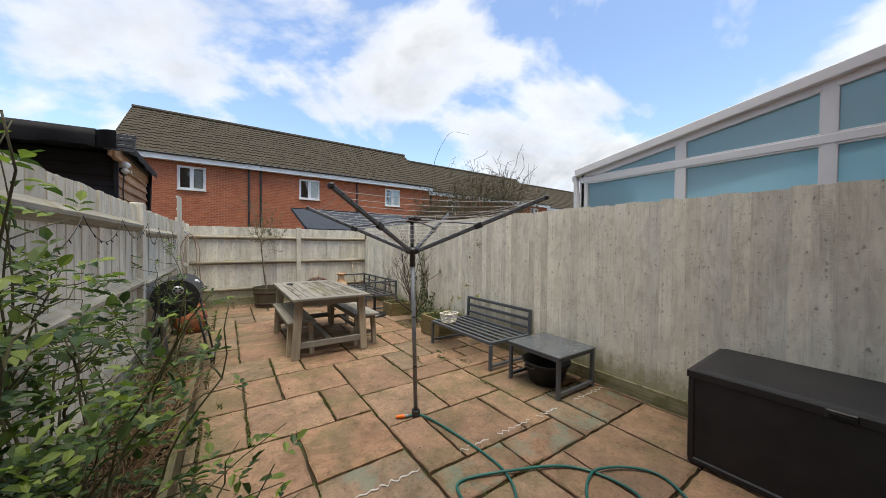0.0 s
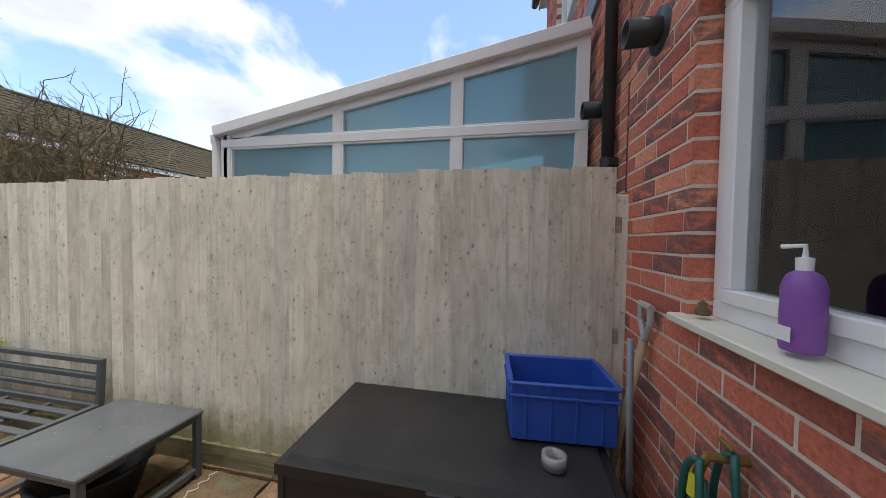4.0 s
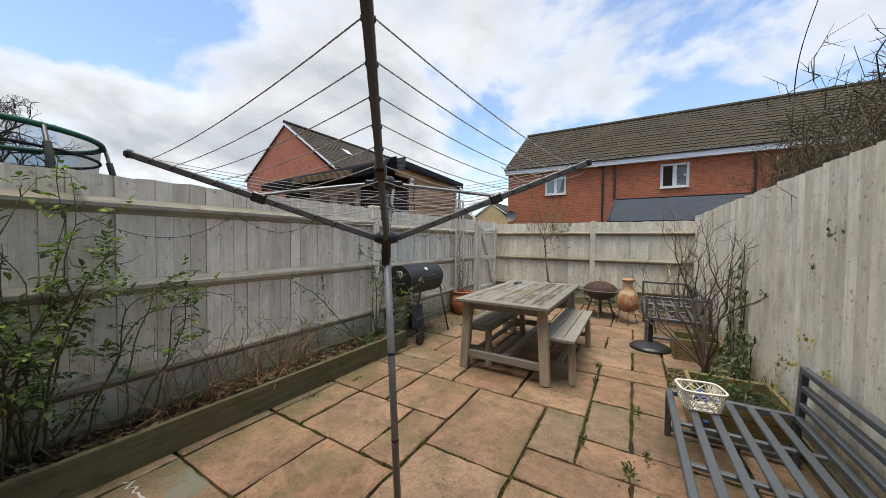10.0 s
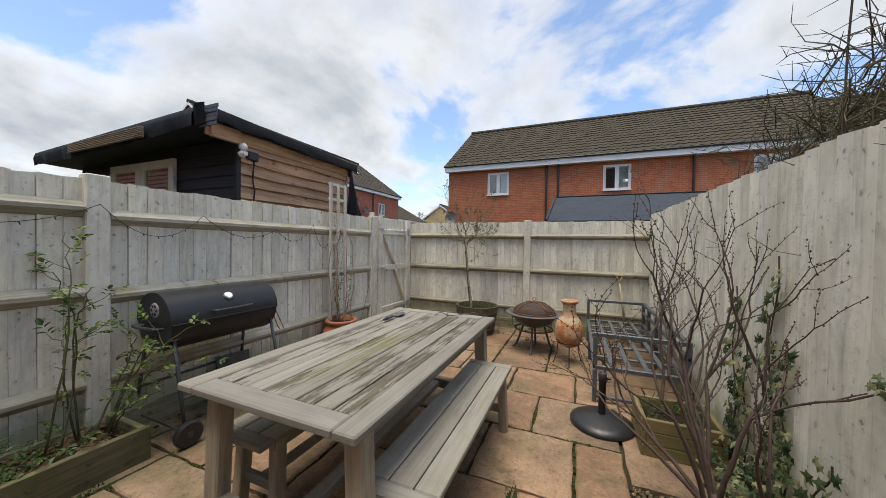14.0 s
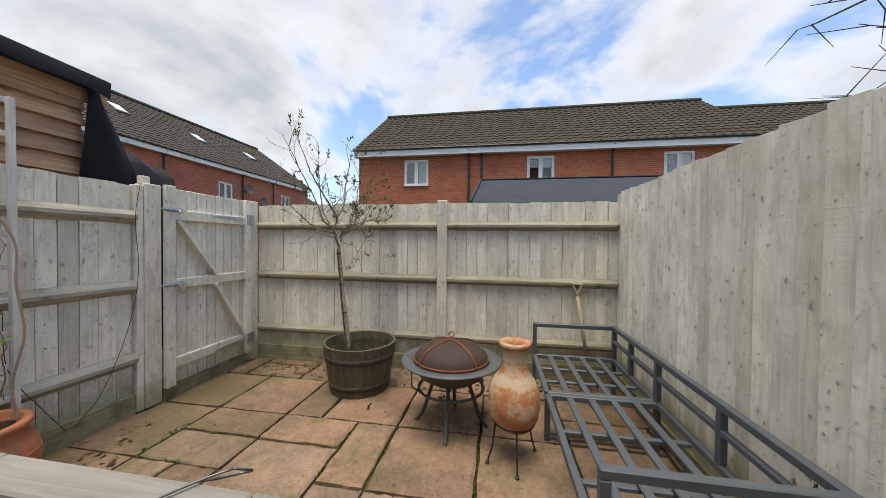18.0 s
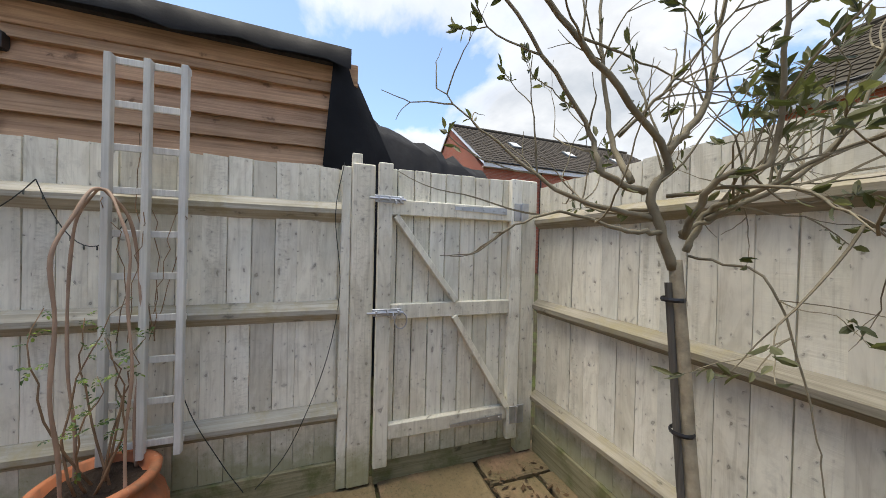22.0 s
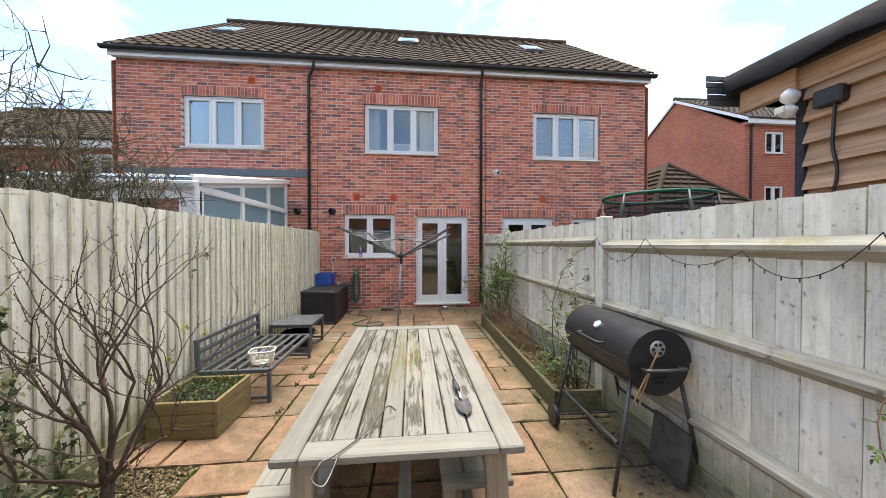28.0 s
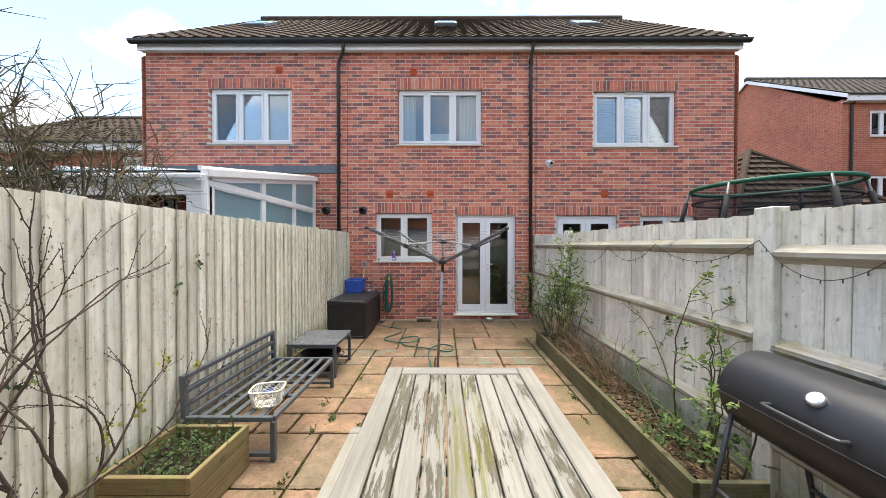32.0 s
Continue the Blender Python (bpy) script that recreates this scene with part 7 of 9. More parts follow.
part("handle", Build().tube(smooth_path([(0.200, -0.14, CZ + 0.055), (0.245, -0.13, CZ + 0.06), (0.25, 0.0, CZ + 0.06), (0.245, 0.13, CZ + 0.06), (0.200, 0.14, CZ + 0.055)], 5), 0.008, 8), M_BBQLEG, lidb, "bent lid handle")
for s in (-1, 1):
    y = s * (HL + 0.008)
    vm = Euler((-s * math.pi / 2, 0, 0)).to_matrix()
    vd = part("vent_disc", Build().lathe([(0, 0.006), (0.048, 0.005), (0.052, 0)], 24, (0.02, y, CZ + 0.09), vm), M_GALV, bq, "round metal vent disc", True)
    # black discs paint the dark inside the vent holes
    for k in range(6):
        a = k * math.pi / 3
        part("vent_hole", Build().lathe([(0, 0.0075), (0.011, 0.0072), (0.0115, 0.005)], 10, (0.02 + 0.03 * math.cos(a), y, CZ + 0.09 + 0.03 * math.sin(a)), vm), M_BLACKPVC, vd)
    part("end_handle", Build().tube(smooth_path([(-0.12, y, CZ - 0.03), (-0.11, y + s * 0.06, CZ - 0.02), (0.11, y + s * 0.06, CZ - 0.02), (0.12, y, CZ - 0.03)], 5), 0.011, 8), M_BBQLEG, bq)
    # near-black bars paint the dark of open air slots
    for k in range(3):
        part("air_slot", Build().cbox((-0.0, y - s * 0.004, CZ - 0.06 - 0.03 * k), (0.12 - 0.03 * k, 0.006, 0.010), 0.002), plain("slot_shade_black", (0.004, 0.004, 0.004), 0.9, bump=0), bq)
for sy, foot in ((1, 0.40), (-1, -0.36)):
    for sx in (1, -1):
        a = Vector((sx * 0.165, sy * HL * 0.92, CZ - 0.10))
        f = Vector((sx * 0.30, foot * 1.03, 0.0 if sy > 0 else 0.09))
        part("leg", Build().tube([a, f], 0.0125, 10), M_BBQLEG, bq, "", True)
for sx in (1, -1):
    part("side_bar", Build().tube([(sx * 0.245, -0.36, 0.30), (sx * 0.255, 0.375, 0.30)], 0.011, 8), M_BBQLEG, bq)
    wh = part("wheel", Build().lathe([(0.02, -0.02), (0.075, -0.022), (0.085, -0.014), (0.085, 0.014), (0.075, 0.022), (0.02, 0.02)], 28, (sx * 0.325, -0.365, 0.086), Euler((0, math.pi / 2, 0)).to_matrix()), M_BLACKPVC, bq, "ribbed black wheel")
    part("hub", Build().lathe([(0, -0.026), (0.02, -0.024), (0.02, 0.024), (0, 0.026)], 14, (sx * 0.325, -0.365, 0.086), Euler((0, math.pi / 2, 0)).to_matrix()), M_BBQLEG, wh)
part("axle", Build().tube([(-0.32, -0.365, 0.086), (0.32, -0.365, 0.086)], 0.008, 8), M_BBQLEG, bq)
tg = thing("barbecue_tongs", (0.36, 5.975, 0), "rusty wire tongs hanging on the barbecue end", "tongs")
part("wire", Build().tube([(-0.11, -0.02, 0.88), (0.02, 0.005, 0.60), (0.03, 0.02, 0.57)], 0.005, 6).tube([(-0.10, 0.0, 0.885), (0.07, 0.02, 0.60), (0.06, 0.03, 0.58)], 0.005, 6), plain("rusty_wire", (0.28, 0.17, 0.09), 0.7, 0.4), tg)
pn = thing("dark_board", (0.02, 5.80, 0.02), "weathered dark board leaning on the fence behind the barbecue", "board")
part("sheet", Build().hexa([(0.03, -0.14, 0.0), (0.045, -0.14, 0.0), (0.045, 0.16, -0.015), (0.03, 0.16, -0.015), (-0.01, -0.14, 0.34), (0.005, -0.14, 0.34), (0.005, 0.16, 0.32), (-0.01, 0.16, 0.32)]), plain("old_dark_sheet", (0.085, 0.08, 0.07), 0.7, vary=0.4, scale=9, bump=0.2), pn)

# ---------------------------------------------------------------- trellis and terracotta pot
M_TRELLIS = wood("trellis_wood", (0.74, 0.74, 0.71), (0.58, 0.575, 0.54), "z", knots=False)
tr = thing("trellis", (0.02, 7.125, 0.40), "narrow pale timber trellis leaning on the fence", "trellis")
for y in (-0.132, 0.0, 0.132):
    part("upright", Build().bar((0.055, y, 0.0), (0.04, y, 1.72), 0.026, 0.032, 0.002, up=(1, 0, 0)), M_TRELLIS, tr)
for k in range(10):
    z = 0.052 + 0.1835 * k
    part("rung", Build().cbox((0.033 - 0.0087 * z, 0.0, z), (0.012, 0.29, 0.03), 0.002), M_TRELLIS, tr)


def terracotta():
    m = Mat("weathered_terracotta", 0.7, 0, 0.3)
    n = m.noise(m.co, 7, 6, 0.65)
    c = m.ramp(n, [(0.3, (0.27, 0.10, 0.05)), (0.55, (0.40, 0.145, 0.065)), (0.75, (0.46, 0.19, 0.10))])
    c = m.mix(m.ramp(m.noise(m.coords((9, 9, 2)), 1.0, 6, 0.7), [(0.52, 0.0), (0.68, 0.65)]), c, (0.15, 0.10, 0.06))
    c = m.mix(m.ramp(m.noise(m.co, 22, 5, 0.7), [(0.62, 0.0), (0.72, 0.5)]), c, (0.42, 0.33, 0.25))
    m.color(c)
    m.bump(m.noise(m.co, 60, 4, 0.6), 0.4, 0.004)
    return m.m


M_TERRA = terracotta()
pt = thing("terracotta_pot", (0.20, 7.045, 0), "round terracotta pot with a bent cane frame and a climber", "plant pot")
PZ = 1.13
part("pot", Build().lathe([(r, z * PZ) for r, z in ((0, 0.012), (0.13, 0.0), (0.15, 0.01), (0.205, 0.11), (0.222, 0.19), (0.205, 0.27), (0.172, 0.315), (0.168, 0.33), (0.19, 0.345), (0.193, 0.365), (0.178, 0.375), (0.155, 0.37), (0.15, 0.33), (0, 0.31))], 40), M_TERRA, pt, "", True)
for z in (0.225, 0.24):
    part("groove", Build().lathe([(0.2165 - (z - 0.225) * 0.5, z * PZ), (0.2185 - (z - 0.225) * 0.5, z * PZ + 0.003), (0.2155 - (z - 0.225) * 0.5, z * PZ + 0.006)], 40), M_TERRA, pt)
part("soil", Build().lathe([(0, 0.338 * PZ), (0.08, 0.335 * PZ), (0.15, 0.33 * PZ)], 24, wob=0.1), M_SOIL, pt)
M_CANE = plain("brown_cane", (0.34, 0.235, 0.165), 0.65, vary=0.25, scale=12, bump=0.1)
for (x0, y0), (x1, y1), rad, sd in (((-0.11, 0.06), (0.11, -0.05), 0.0065, 1), ((0.06, 0.11), (-0.06, -0.11), 0.0055, 2)):
    rc = random.Random(sd)
    arch = []
    for f, z in ((1.0, 0.36), (1.1, 0.60), (1.22, 0.85), (1.12, 1.1), (1.08, 1.3), (0.8, 1.44), (0.35, 1.52)):
        arch.append((x0 * f + rc.uniform(-0.012, 0.012), y0 * f + rc.uniform(-0.012, 0.012), z))
    arch.append((0, 0, 1.535))
    for f, z in ((0.35, 1.52), (0.8, 1.43), (1.05, 1.28), (1.15, 1.05), (1.1, 0.8), (1.0, 0.58), (0.9, 0.36)):
        arch.append((x1 * f + rc.uniform(-0.012, 0.012), y1 * f + rc.uniform(-0.012, 0.012), z))
    path = smooth_path(arch, 5)
    part("cane_hoop", Build().tube(path, [rad * (1.0 + 0.12 * math.sin(k * 0.9)) for k in range(len(path))], 8), M_CANE, pt, "bent brown cane", True)

# ---------------------------------------------------------------- half barrel
M_BARREL = wood("barrel_oak", (0.15, 0.128, 0.085), (0.065, 0.055, 0.036), "z", knots=False, green=(0.095, 0.10, 0.045))
bl = thing("half_barrel", (1.465, 8.70, 0), "half whisky barrel planter of dark oak staves with iron hoops", "planter")
NS = 24


def barrel_r(z):
    return 0.262 + 0.17 * z - 0.04 * z * z


for k in range(NS):
    a0, a1 = 2 * math.pi * k / NS + 0.006, 2 * math.pi * (k + 1) / NS - 0.006
    b = Build()
    zs = (0.0, 0.14, 0.29, 0.435)
    for z in zs:
        for a in (a0, a1):
            for d in (0, -0.022):
                r = barrel_r(z) + d
                b.v.append((r * math.cos(a), r * math.sin(a), z))
    for i in range(3):
        o = i * 4
        b.f += [[o, o + 4, o + 6, o + 2], [o + 1, o + 3, o + 7, o + 5], [o, o + 1, o + 5, o + 4], [o + 2, o + 6, o + 7, o + 3]]
    b.f += [[12, 13, 15, 14], [0, 2, 3, 1]]
    part("stave", b, M_BARREL, bl)
M_HOOP = plain("rusty_hoop", (0.085, 0.065, 0.055), 0.7, 0.5, vary=0.3, scale=15, bump=0.1)
for z in (0.06, 0.30):
    part("hoop", Build().lathe([(barrel_r(z) + 0.001, z), (barrel_r(z) + 0.004, z + 0.001), (barrel_r(z + 0.05) + 0.004, z + 0.049), (barrel_r(z + 0.05) + 0.001, z + 0.05)], 48), M_HOOP, bl, "rusty iron hoop", True)
part("soil", Build().lathe([(0, 0.375), (0.1, 0.37), (0.2, 0.36), (0.3, 0.35)], 32, wob=0.06), M_SOIL, bl, "", True)

# ---------------------------------------------------------------- fire pit
M_FIRE = plain("grey_fire_enamel", (0.10, 0.105, 0.105), 0.6, 0.3, vary=0.25, scale=8, bump=0.15)
M_RUST = plain("rusty_steel", (0.20, 0.075, 0.035), 0.75, 0.4, vary=0.35, scale=14, bump=0.15)
fp = thing("fire_pit", (2.385, 8.25, 0), "round steel fire pit with a rusty mesh spark cover", "fire pit")
part("bowl", Build().lathe([(0, 0.31), (0.14, 0.32), (0.24, 0.38), (0.30, 0.47), (0.365, 0.478), (0.37, 0.485), (0.365, 0.492), (0.29, 0.488), (0.22, 0.40), (0.12, 0.345), (0, 0.335)], 44), M_FIRE, fp, "", True)
dome = [(0.272 * math.cos(a), 0.492 + 0.135 * math.sin(a)) for a in [math.pi / 2 * k / 10 for k in range(11)]]


def mesh_mat():
    mt = bpy.data.materials.new("rusty_wire_mesh")
    mt.use_nodes = True
    t = mt.node_tree
    bs = t.nodes["Principled BSDF"]
    bs.inputs["Base Color"].default_value = (0.055, 0.032, 0.024, 1)
    bs.inputs["Roughness"].default_value = 0.8
    bs.inputs["Alpha"].default_value = 0.78
    return mt


part("spark_mesh", Build().lathe(dome, 40), mesh_mat(), fp, "fine dark mesh dome", True)
for k in range(4):
    a = math.pi / 4 + k * math.pi / 2
    part("dome_rib", Build().tube([(r * 1.01 * math.cos(a), r * 1.01 * math.sin(a), z + 0.003) for r, z in dome], 0.007, 6), M_RUST, fp)
part("dome_rim", Build().lathe([(0.268, 0.488), (0.278, 0.488), (0.278, 0.503), (0.268, 0.503), (0.268, 0.488)], 44), M_RUST, fp, "", True)
part("knob", Build().tube([(0.02 * math.cos(k * 0.5), 0, 0.667 + 0.02 * math.sin(k * 0.5)) for k in range(14)], 0.004, 6), M_RUST, fp)
for k in range(4):
    a = k * math.pi / 2 + 0.0
    c, s = math.cos(a), math.sin(a)
    part("leg", Build().tube(smooth_path([(0.13 * c, 0.13 * s, 0.33), (0.17 * c, 0.17 * s, 0.20), (0.22 * c, 0.22 * s, 0.06), (0.27 * c, 0.27 * s, 0.0)], 4), 0.014, 8), M_FIRE, fp, "", True)
part("ring", Build().tube([(0.24 * math.cos(t * math.pi / 18), 0.24 * math.sin(t * math.pi / 18), 0.28) for t in range(37)], 0.010, 8), M_FIRE, fp, "", True)
for k in range(4):
    a = k * math.pi / 2 + math.pi / 4
    c, s = math.cos(a), math.sin(a)
    part("ring_hook", Build().tube([(0.24 * c, 0.24 * s, 0.28), (0.335 * c, 0.335 * s, 0.36), (0.34 * c, 0.34 * s, 0.48)], 0.006, 6), M_FIRE, fp)

# ---------------------------------------------------------------- chiminea
def clay_mat():
    m = Mat("flaking_terracotta", 0.85, 0, 0.2)
    n = m.noise(m.co, 9, 7, 0.68)
    c = m.ramp(n, [(0.34, (0.33, 0.135, 0.055)), (0.50, (0.43, 0.195, 0.09)), (0.565, (0.47, 0.33, 0.20)), (0.75, (0.46, 0.37, 0.25))])
    c = m.mix(m.ramp(m.noise(m.co, 30, 5, 0.7), [(0.55, 0.0), (0.72, 0.5)]), c, (0.16, 0.085, 0.045))
    z = m.split(m.co)[2]
    band = m.math("ADD", z, m.math("MULTIPLY", m.noise(m.co, 14, 6, 0.7), 0.10))
    c = m.mix(m.ramp(band, [(0.672, 0.0), (0.684, 0.85), (0.735, 0.85), (0.75, 0.0)]), c, (0.52, 0.44, 0.31))
    c = m.mix(m.ramp(band, [(0.535, 0.0), (0.55, 0.75), (0.59, 0.75), (0.605, 0.0)]), c, (0.50, 0.42, 0.29))
    m.color(c)
    m.bump(m.noise(m.co, 40, 5, 0.6), 0.5, 0.006)
    return m.m


M_CLAY = clay_mat()
ch = thing("chiminea", (2.825, 7.93, 0), "flaking terracotta chiminea on a black wire stand", "chiminea")
prof = [(0.0, 0.185), (0.06, 0.19), (0.105, 0.215), (0.145, 0.28), (0.158, 0.36), (0.152, 0.44), (0.125, 0.51), (0.09, 0.555), (0.073, 0.60), (0.07, 0.66), (0.078, 0.70), (0.098, 0.715), (0.10, 0.735), (0.088, 0.742), (0.06, 0.735), (0.052, 0.70), (0.052, 0.60), (0.10, 0.50)]
bdy = Build()
n = 40
mouth = Vector((0.45, 0.89, 0)).normalized()
for r, z in prof:
    for k in range(n):
        a = 2 * math.pi * k / n
        bdy.v.append((r * math.cos(a), r * math.sin(a), z))
for i in range(len(prof) - 1):
    for k in range(n):
        q = (k + 1) % n
        a = 2 * math.pi * (k + 0.5) / n
        zc = (prof[i][1] + prof[i + 1][1]) / 2
        d = Vector((math.cos(a), math.sin(a), 0))
        if prof[i][0] > 0.1 and i < 8 and d.dot(mouth) > 0.80 and 0.27 < zc < 0.50:
            continue
        bdy.f.append([i * n + k, i * n + q, (i + 1) * n + q, (i + 1) * n + k])
part("body", bdy, M_CLAY, ch, "", True)
side = mouth.cross(Vector((0, 0, 1)))
lipp = [mouth * (0.118 + 0.02 * math.cos(t)) + side * 0.095 * math.sin(t) + Vector((0, 0, 0.385 - 0.115 * math.cos(t))) for t in [2 * math.pi * k / 20 for k in range(21)]]
part("mouth_rim", Build().tube(lipp, 0.014, 8), M_CLAY, ch, "", True)
# near-black inner shell behind the mouth and below the neck
part("inside", Build().lathe([(0.0, 0.20), (0.10, 0.23), (0.13, 0.34), (0.11, 0.48), (0.04, 0.56)], 24), plain("black_lining", (0.012, 0.011, 0.010), 0.95, bump=0), ch, "", True)
part("stand_ring", Build().tube([(0.125 * math.cos(t * math.pi / 14), 0.125 * math.sin(t * math.pi / 14), 0.245) for t in range(29)], 0.006, 6), M_BLACKIRON, ch)
for a in (radians(205), radians(-85), radians(35)):
    c, s = math.cos(a), math.sin(a)
    part("stand_leg", Build().tube(smooth_path([(0.125 * c, 0.125 * s, 0.245), (0.14 * c, 0.14 * s, 0.12), (0.175 * c, 0.175 * s, 0.012)], 4), 0.006, 6), M_BLACKIRON, ch)
    part("stand_foot", Build().lathe([(0, 0.022), (0.011, 0.016), (0.012, 0.008), (0, 0)], 10, (0.175 * c, 0.175 * s, 0)), M_BLACKIRON, ch)

# ---------------------------------------------------------------- parasol base
pb = thing("parasol_base", (3.10, 6.63, 0), "black round parasol base with an empty post", "parasol base")
part("disc", Build().lathe([(0, 0.0), (0.225, 0.0), (0.23, 0.012), (0.225, 0.028), (0.18, 0.055), (0.06, 0.075), (0.04, 0.085), (0, 0.085)], 40), M_BLACKPVC, pb, "", True)
part("post", Build().lathe([(0.026, 0.08), (0.026, 0.33), (0.030, 0.335), (0.030, 0.40), (0.022, 0.405), (0.02, 0.34), (0, 0.34)], 20), M_BLACKIRON, pb, "", True)
part("knob", Build().tube([(0.028, 0, 0.365), (0.06, 0, 0.365)], 0.012, 10), M_BLACKPVC, pb)

# ---------------------------------------------------------------- white basket
M_BASKET = plain("white_plastic", (0.72, 0.70, 0.62), 0.5, vary=0.05, bump=0)
bk = thing("plastic_basket", (3.27, 4.33, 0.326), "white plastic lattice basket with pegs on the metal seat", "basket", rz=12)


def ring_pts(w, l, z, n=32):
    out = []
    for k in range(n + 1):
        a = 2 * math.pi * k / n
        c, s = math.cos(a), math.sin(a)
        out.append(Vector((w / 2 * math.copysign(abs(c) ** 0.45, c), l / 2 * math.copysign(abs(s) ** 0.45, s), z)))
    return out


part("rim", Build().tube(ring_pts(0.235, 0.19, 0.125), 0.007, 6), M_BASKET, bk, "", True)
part("base", Build().prism(ring_pts(0.19, 0.145, 0.0)[:-1], (0, 0, 0.006)), M_BASKET, bk)
part("base_rim", Build().tube(ring_pts(0.19, 0.145, 0.03), 0.005, 6), M_BASKET, bk)
lo, hi = ring_pts(0.19, 0.145, 0.004, 40), ring_pts(0.235, 0.19, 0.122, 40)
for k in range(40):
    part("strand", Build().tube([lo[k], lo[(k + 2) % 40].lerp(hi[(k + 2) % 40], 0.5), hi[(k + 4) % 40]], 0.0032, 5), M_BASKET, bk)
    if k % 2 == 0:
        part("strand", Build().tube([lo[(k + 4) % 40], lo[(k + 2) % 40].lerp(hi[(k + 2) % 40], 0.5), hi[k]], 0.0032, 5), M_BASKET, bk)
rp = random.Random(12)
for k in range(14):
    a = rp.uniform(0, 3.14)
    c = Vector((rp.uniform(-0.06, 0.06), rp.uniform(-0.04, 0.04), 0.045 + 0.004 * k))
    part("peg", Build().cbox(c, (0.012, 0.075, 0.012), 0.003, Matrix.Rotation(a, 3, "Z")), [M_ASH, M_BLUE, M_TEAK_Z][k % 3], bk)
cp = thing("bottle_cap", (3.27, 4.12, 0.326), "dark blue bottle cap lying on a seat slat", "cap")
part("cap", Build().lathe([(0, 0.014), (0.016, 0.014), (0.018, 0.0), (0.015, 0.0), (0.014, 0.011), (0, 0.011)], 20), plain("dark_blue_plastic", (0.01, 0.02, 0.09), 0.4, bump=0), cp, "", True)

# ---------------------------------------------------------------- hand tools on the table
M_STEEL_D = plain("worn_dark_steel", (0.16, 0.155, 0.15), 0.42, 0.7, vary=0.3, scale=25, bump=0.08)
tw = thing("hand_trowel", (1.50, 6.20, 0.759), "steel hand trowel with a grey and black grip on the table", "trowel", rz=183)
part("grip", Build().tube([(0, 0.06, 0.018), (0, 0.10, 0.02), (0, 0.16, 0.02), (0, 0.20, 0.018)], [0.011, 0.015, 0.014, 0.010], 12), M_BLACKPVC, tw, "", True)
for q in (0.085, 0.11, 0.135):
    part("grip_band", Build().tube([(0, q, 0.02), (0, q + 0.012, 0.02)], 0.0155, 12), M_TOOLGREY, tw)
part("neck", Build().tube([(0, 0.065, 0.018), (0, 0.03, 0.022), (0, -0.005, 0.012)], 0.006, 8), M_GALV, tw)
b = Build()
nl = 10
for k in range(nl + 1):
    y = 0.0 - 0.15 * k / nl
    w = 0.036 * (1.0 if k < 5 else math.cos((k - 5) / 5 * math.pi / 2) ** 0.7 if k < nl else 0.03)
    for q in range(7):
        s = -1 + 2 * q / 6
        b.v.append((w * s, y, 0.004 + 0.012 * s * s * (1 - 0.5 * k / nl)))
for k in range(nl):
    for q in range(6):
        o = k * 7 + q
        b.f.append([o, o + 1, o + 8, o + 7])
part("blade", b, M_STEEL_D, tw, "worn dark steel blade", True)
hf = thing("hand_rake", (1.95, 6.44, 0.759), "bent wire hand rake lying on the table end", "rake")
part("shaft", Build().tube(smooth_path([(0.11, 0.17, 0.010), (0.06, 0.12, 0.008), (-0.02, 0.0, 0.008), (-0.06, -0.08, 0.02)], 5), 0.0032, 8), M_STEEL_D, hf, "", True)
part("loop", Build().tube(smooth_path([(0.11, 0.17, 0.010), (0.13, 0.21, -0.02), (0.09, 0.22, -0.04), (0.07, 0.17, -0.02), (0.06, 0.12, 0.008)], 5), 0.0032, 8), M_STEEL_D, hf, "", True)
for d in (-0.05, 0.02):
    part("prong", Build().tube(smooth_path([(-0.05, -0.06, 0.016), (-0.05 + d, -0.12, 0.05), (-0.06 + d * 1.5, -0.14, 0.02)], 4), 0.003, 6), M_STEEL_D, hf)

# spade at the end fence
s2 = thing("garden_fork", (3.49, 9.02, 0), "old wooden-handled garden fork leaning on the end fence", "garden fork")
part("shaft", Build().tube([(0.06, 0.0, 0.22), (-0.02, 0.10, 0.85)], 0.016, 10), M_ASH, s2, "", True)
g = Vector((-0.02, 0.10, 0.86))
part("grip", Build().tube([g, g + Vector((-0.045, 0.005, 0.10))], 0.012, 8).tube([g, g + Vector((0.04, 0.005, 0.10))], 0.012, 8).tube([g + Vector((-0.055, 0.005, 0.105)), g + Vector((0.05, 0.005, 0.105))], 0.013, 8), M_ASH, s2)
for k in range(4):
    x = 0.06 - 0.075 + 0.05 * k
    part("tine", Build().tube(smooth_path([(0.06, 0.0, 0.26), (x, -0.01, 0.22), (x, -0.03, 0.01)], 4), 0.006, 6), M_TOOLGREY, s2)

# ---------------------------------------------------------------- string of lights along the left fence
M_WIRE = plain("dark_wire", (0.02, 0.025, 0.022), 0.6, bump=0)
sl = thing("string_lights", (0.012, 0, 0), "dark string of unlit fairy lights draped along the fence rails", "string lights")
hooks = [(2.3, 1.52), (3.2, 1.56), (4.0, 1.58), (4.93, 1.60), (5.55, 1.58), (6.25, 1.5), (6.75, 1.58), (7.05, 1.45)]
for (y0, z0), (y1, z1) in zip(hooks, hooks[1:]):
    path = bend((0.01, y0, z0), (0.01, y1, z1), 0.16 + 0.04 * math.sin(y0 * 3), 14)
    part("wire", Build().tube(path, 0.0022, 5), M_WIRE, sl)
    for k in range(1, 14, 2):
        p = path[k]
        part("bulb", Build().tube([p, p + Vector((0.006, 0.004, -0.018))], 0.003, 5), M_WIRE, sl)
wl = thing("loose_cable", (0.015, 0, 0), "thin black cable hanging down the fence by the gate", "cable")
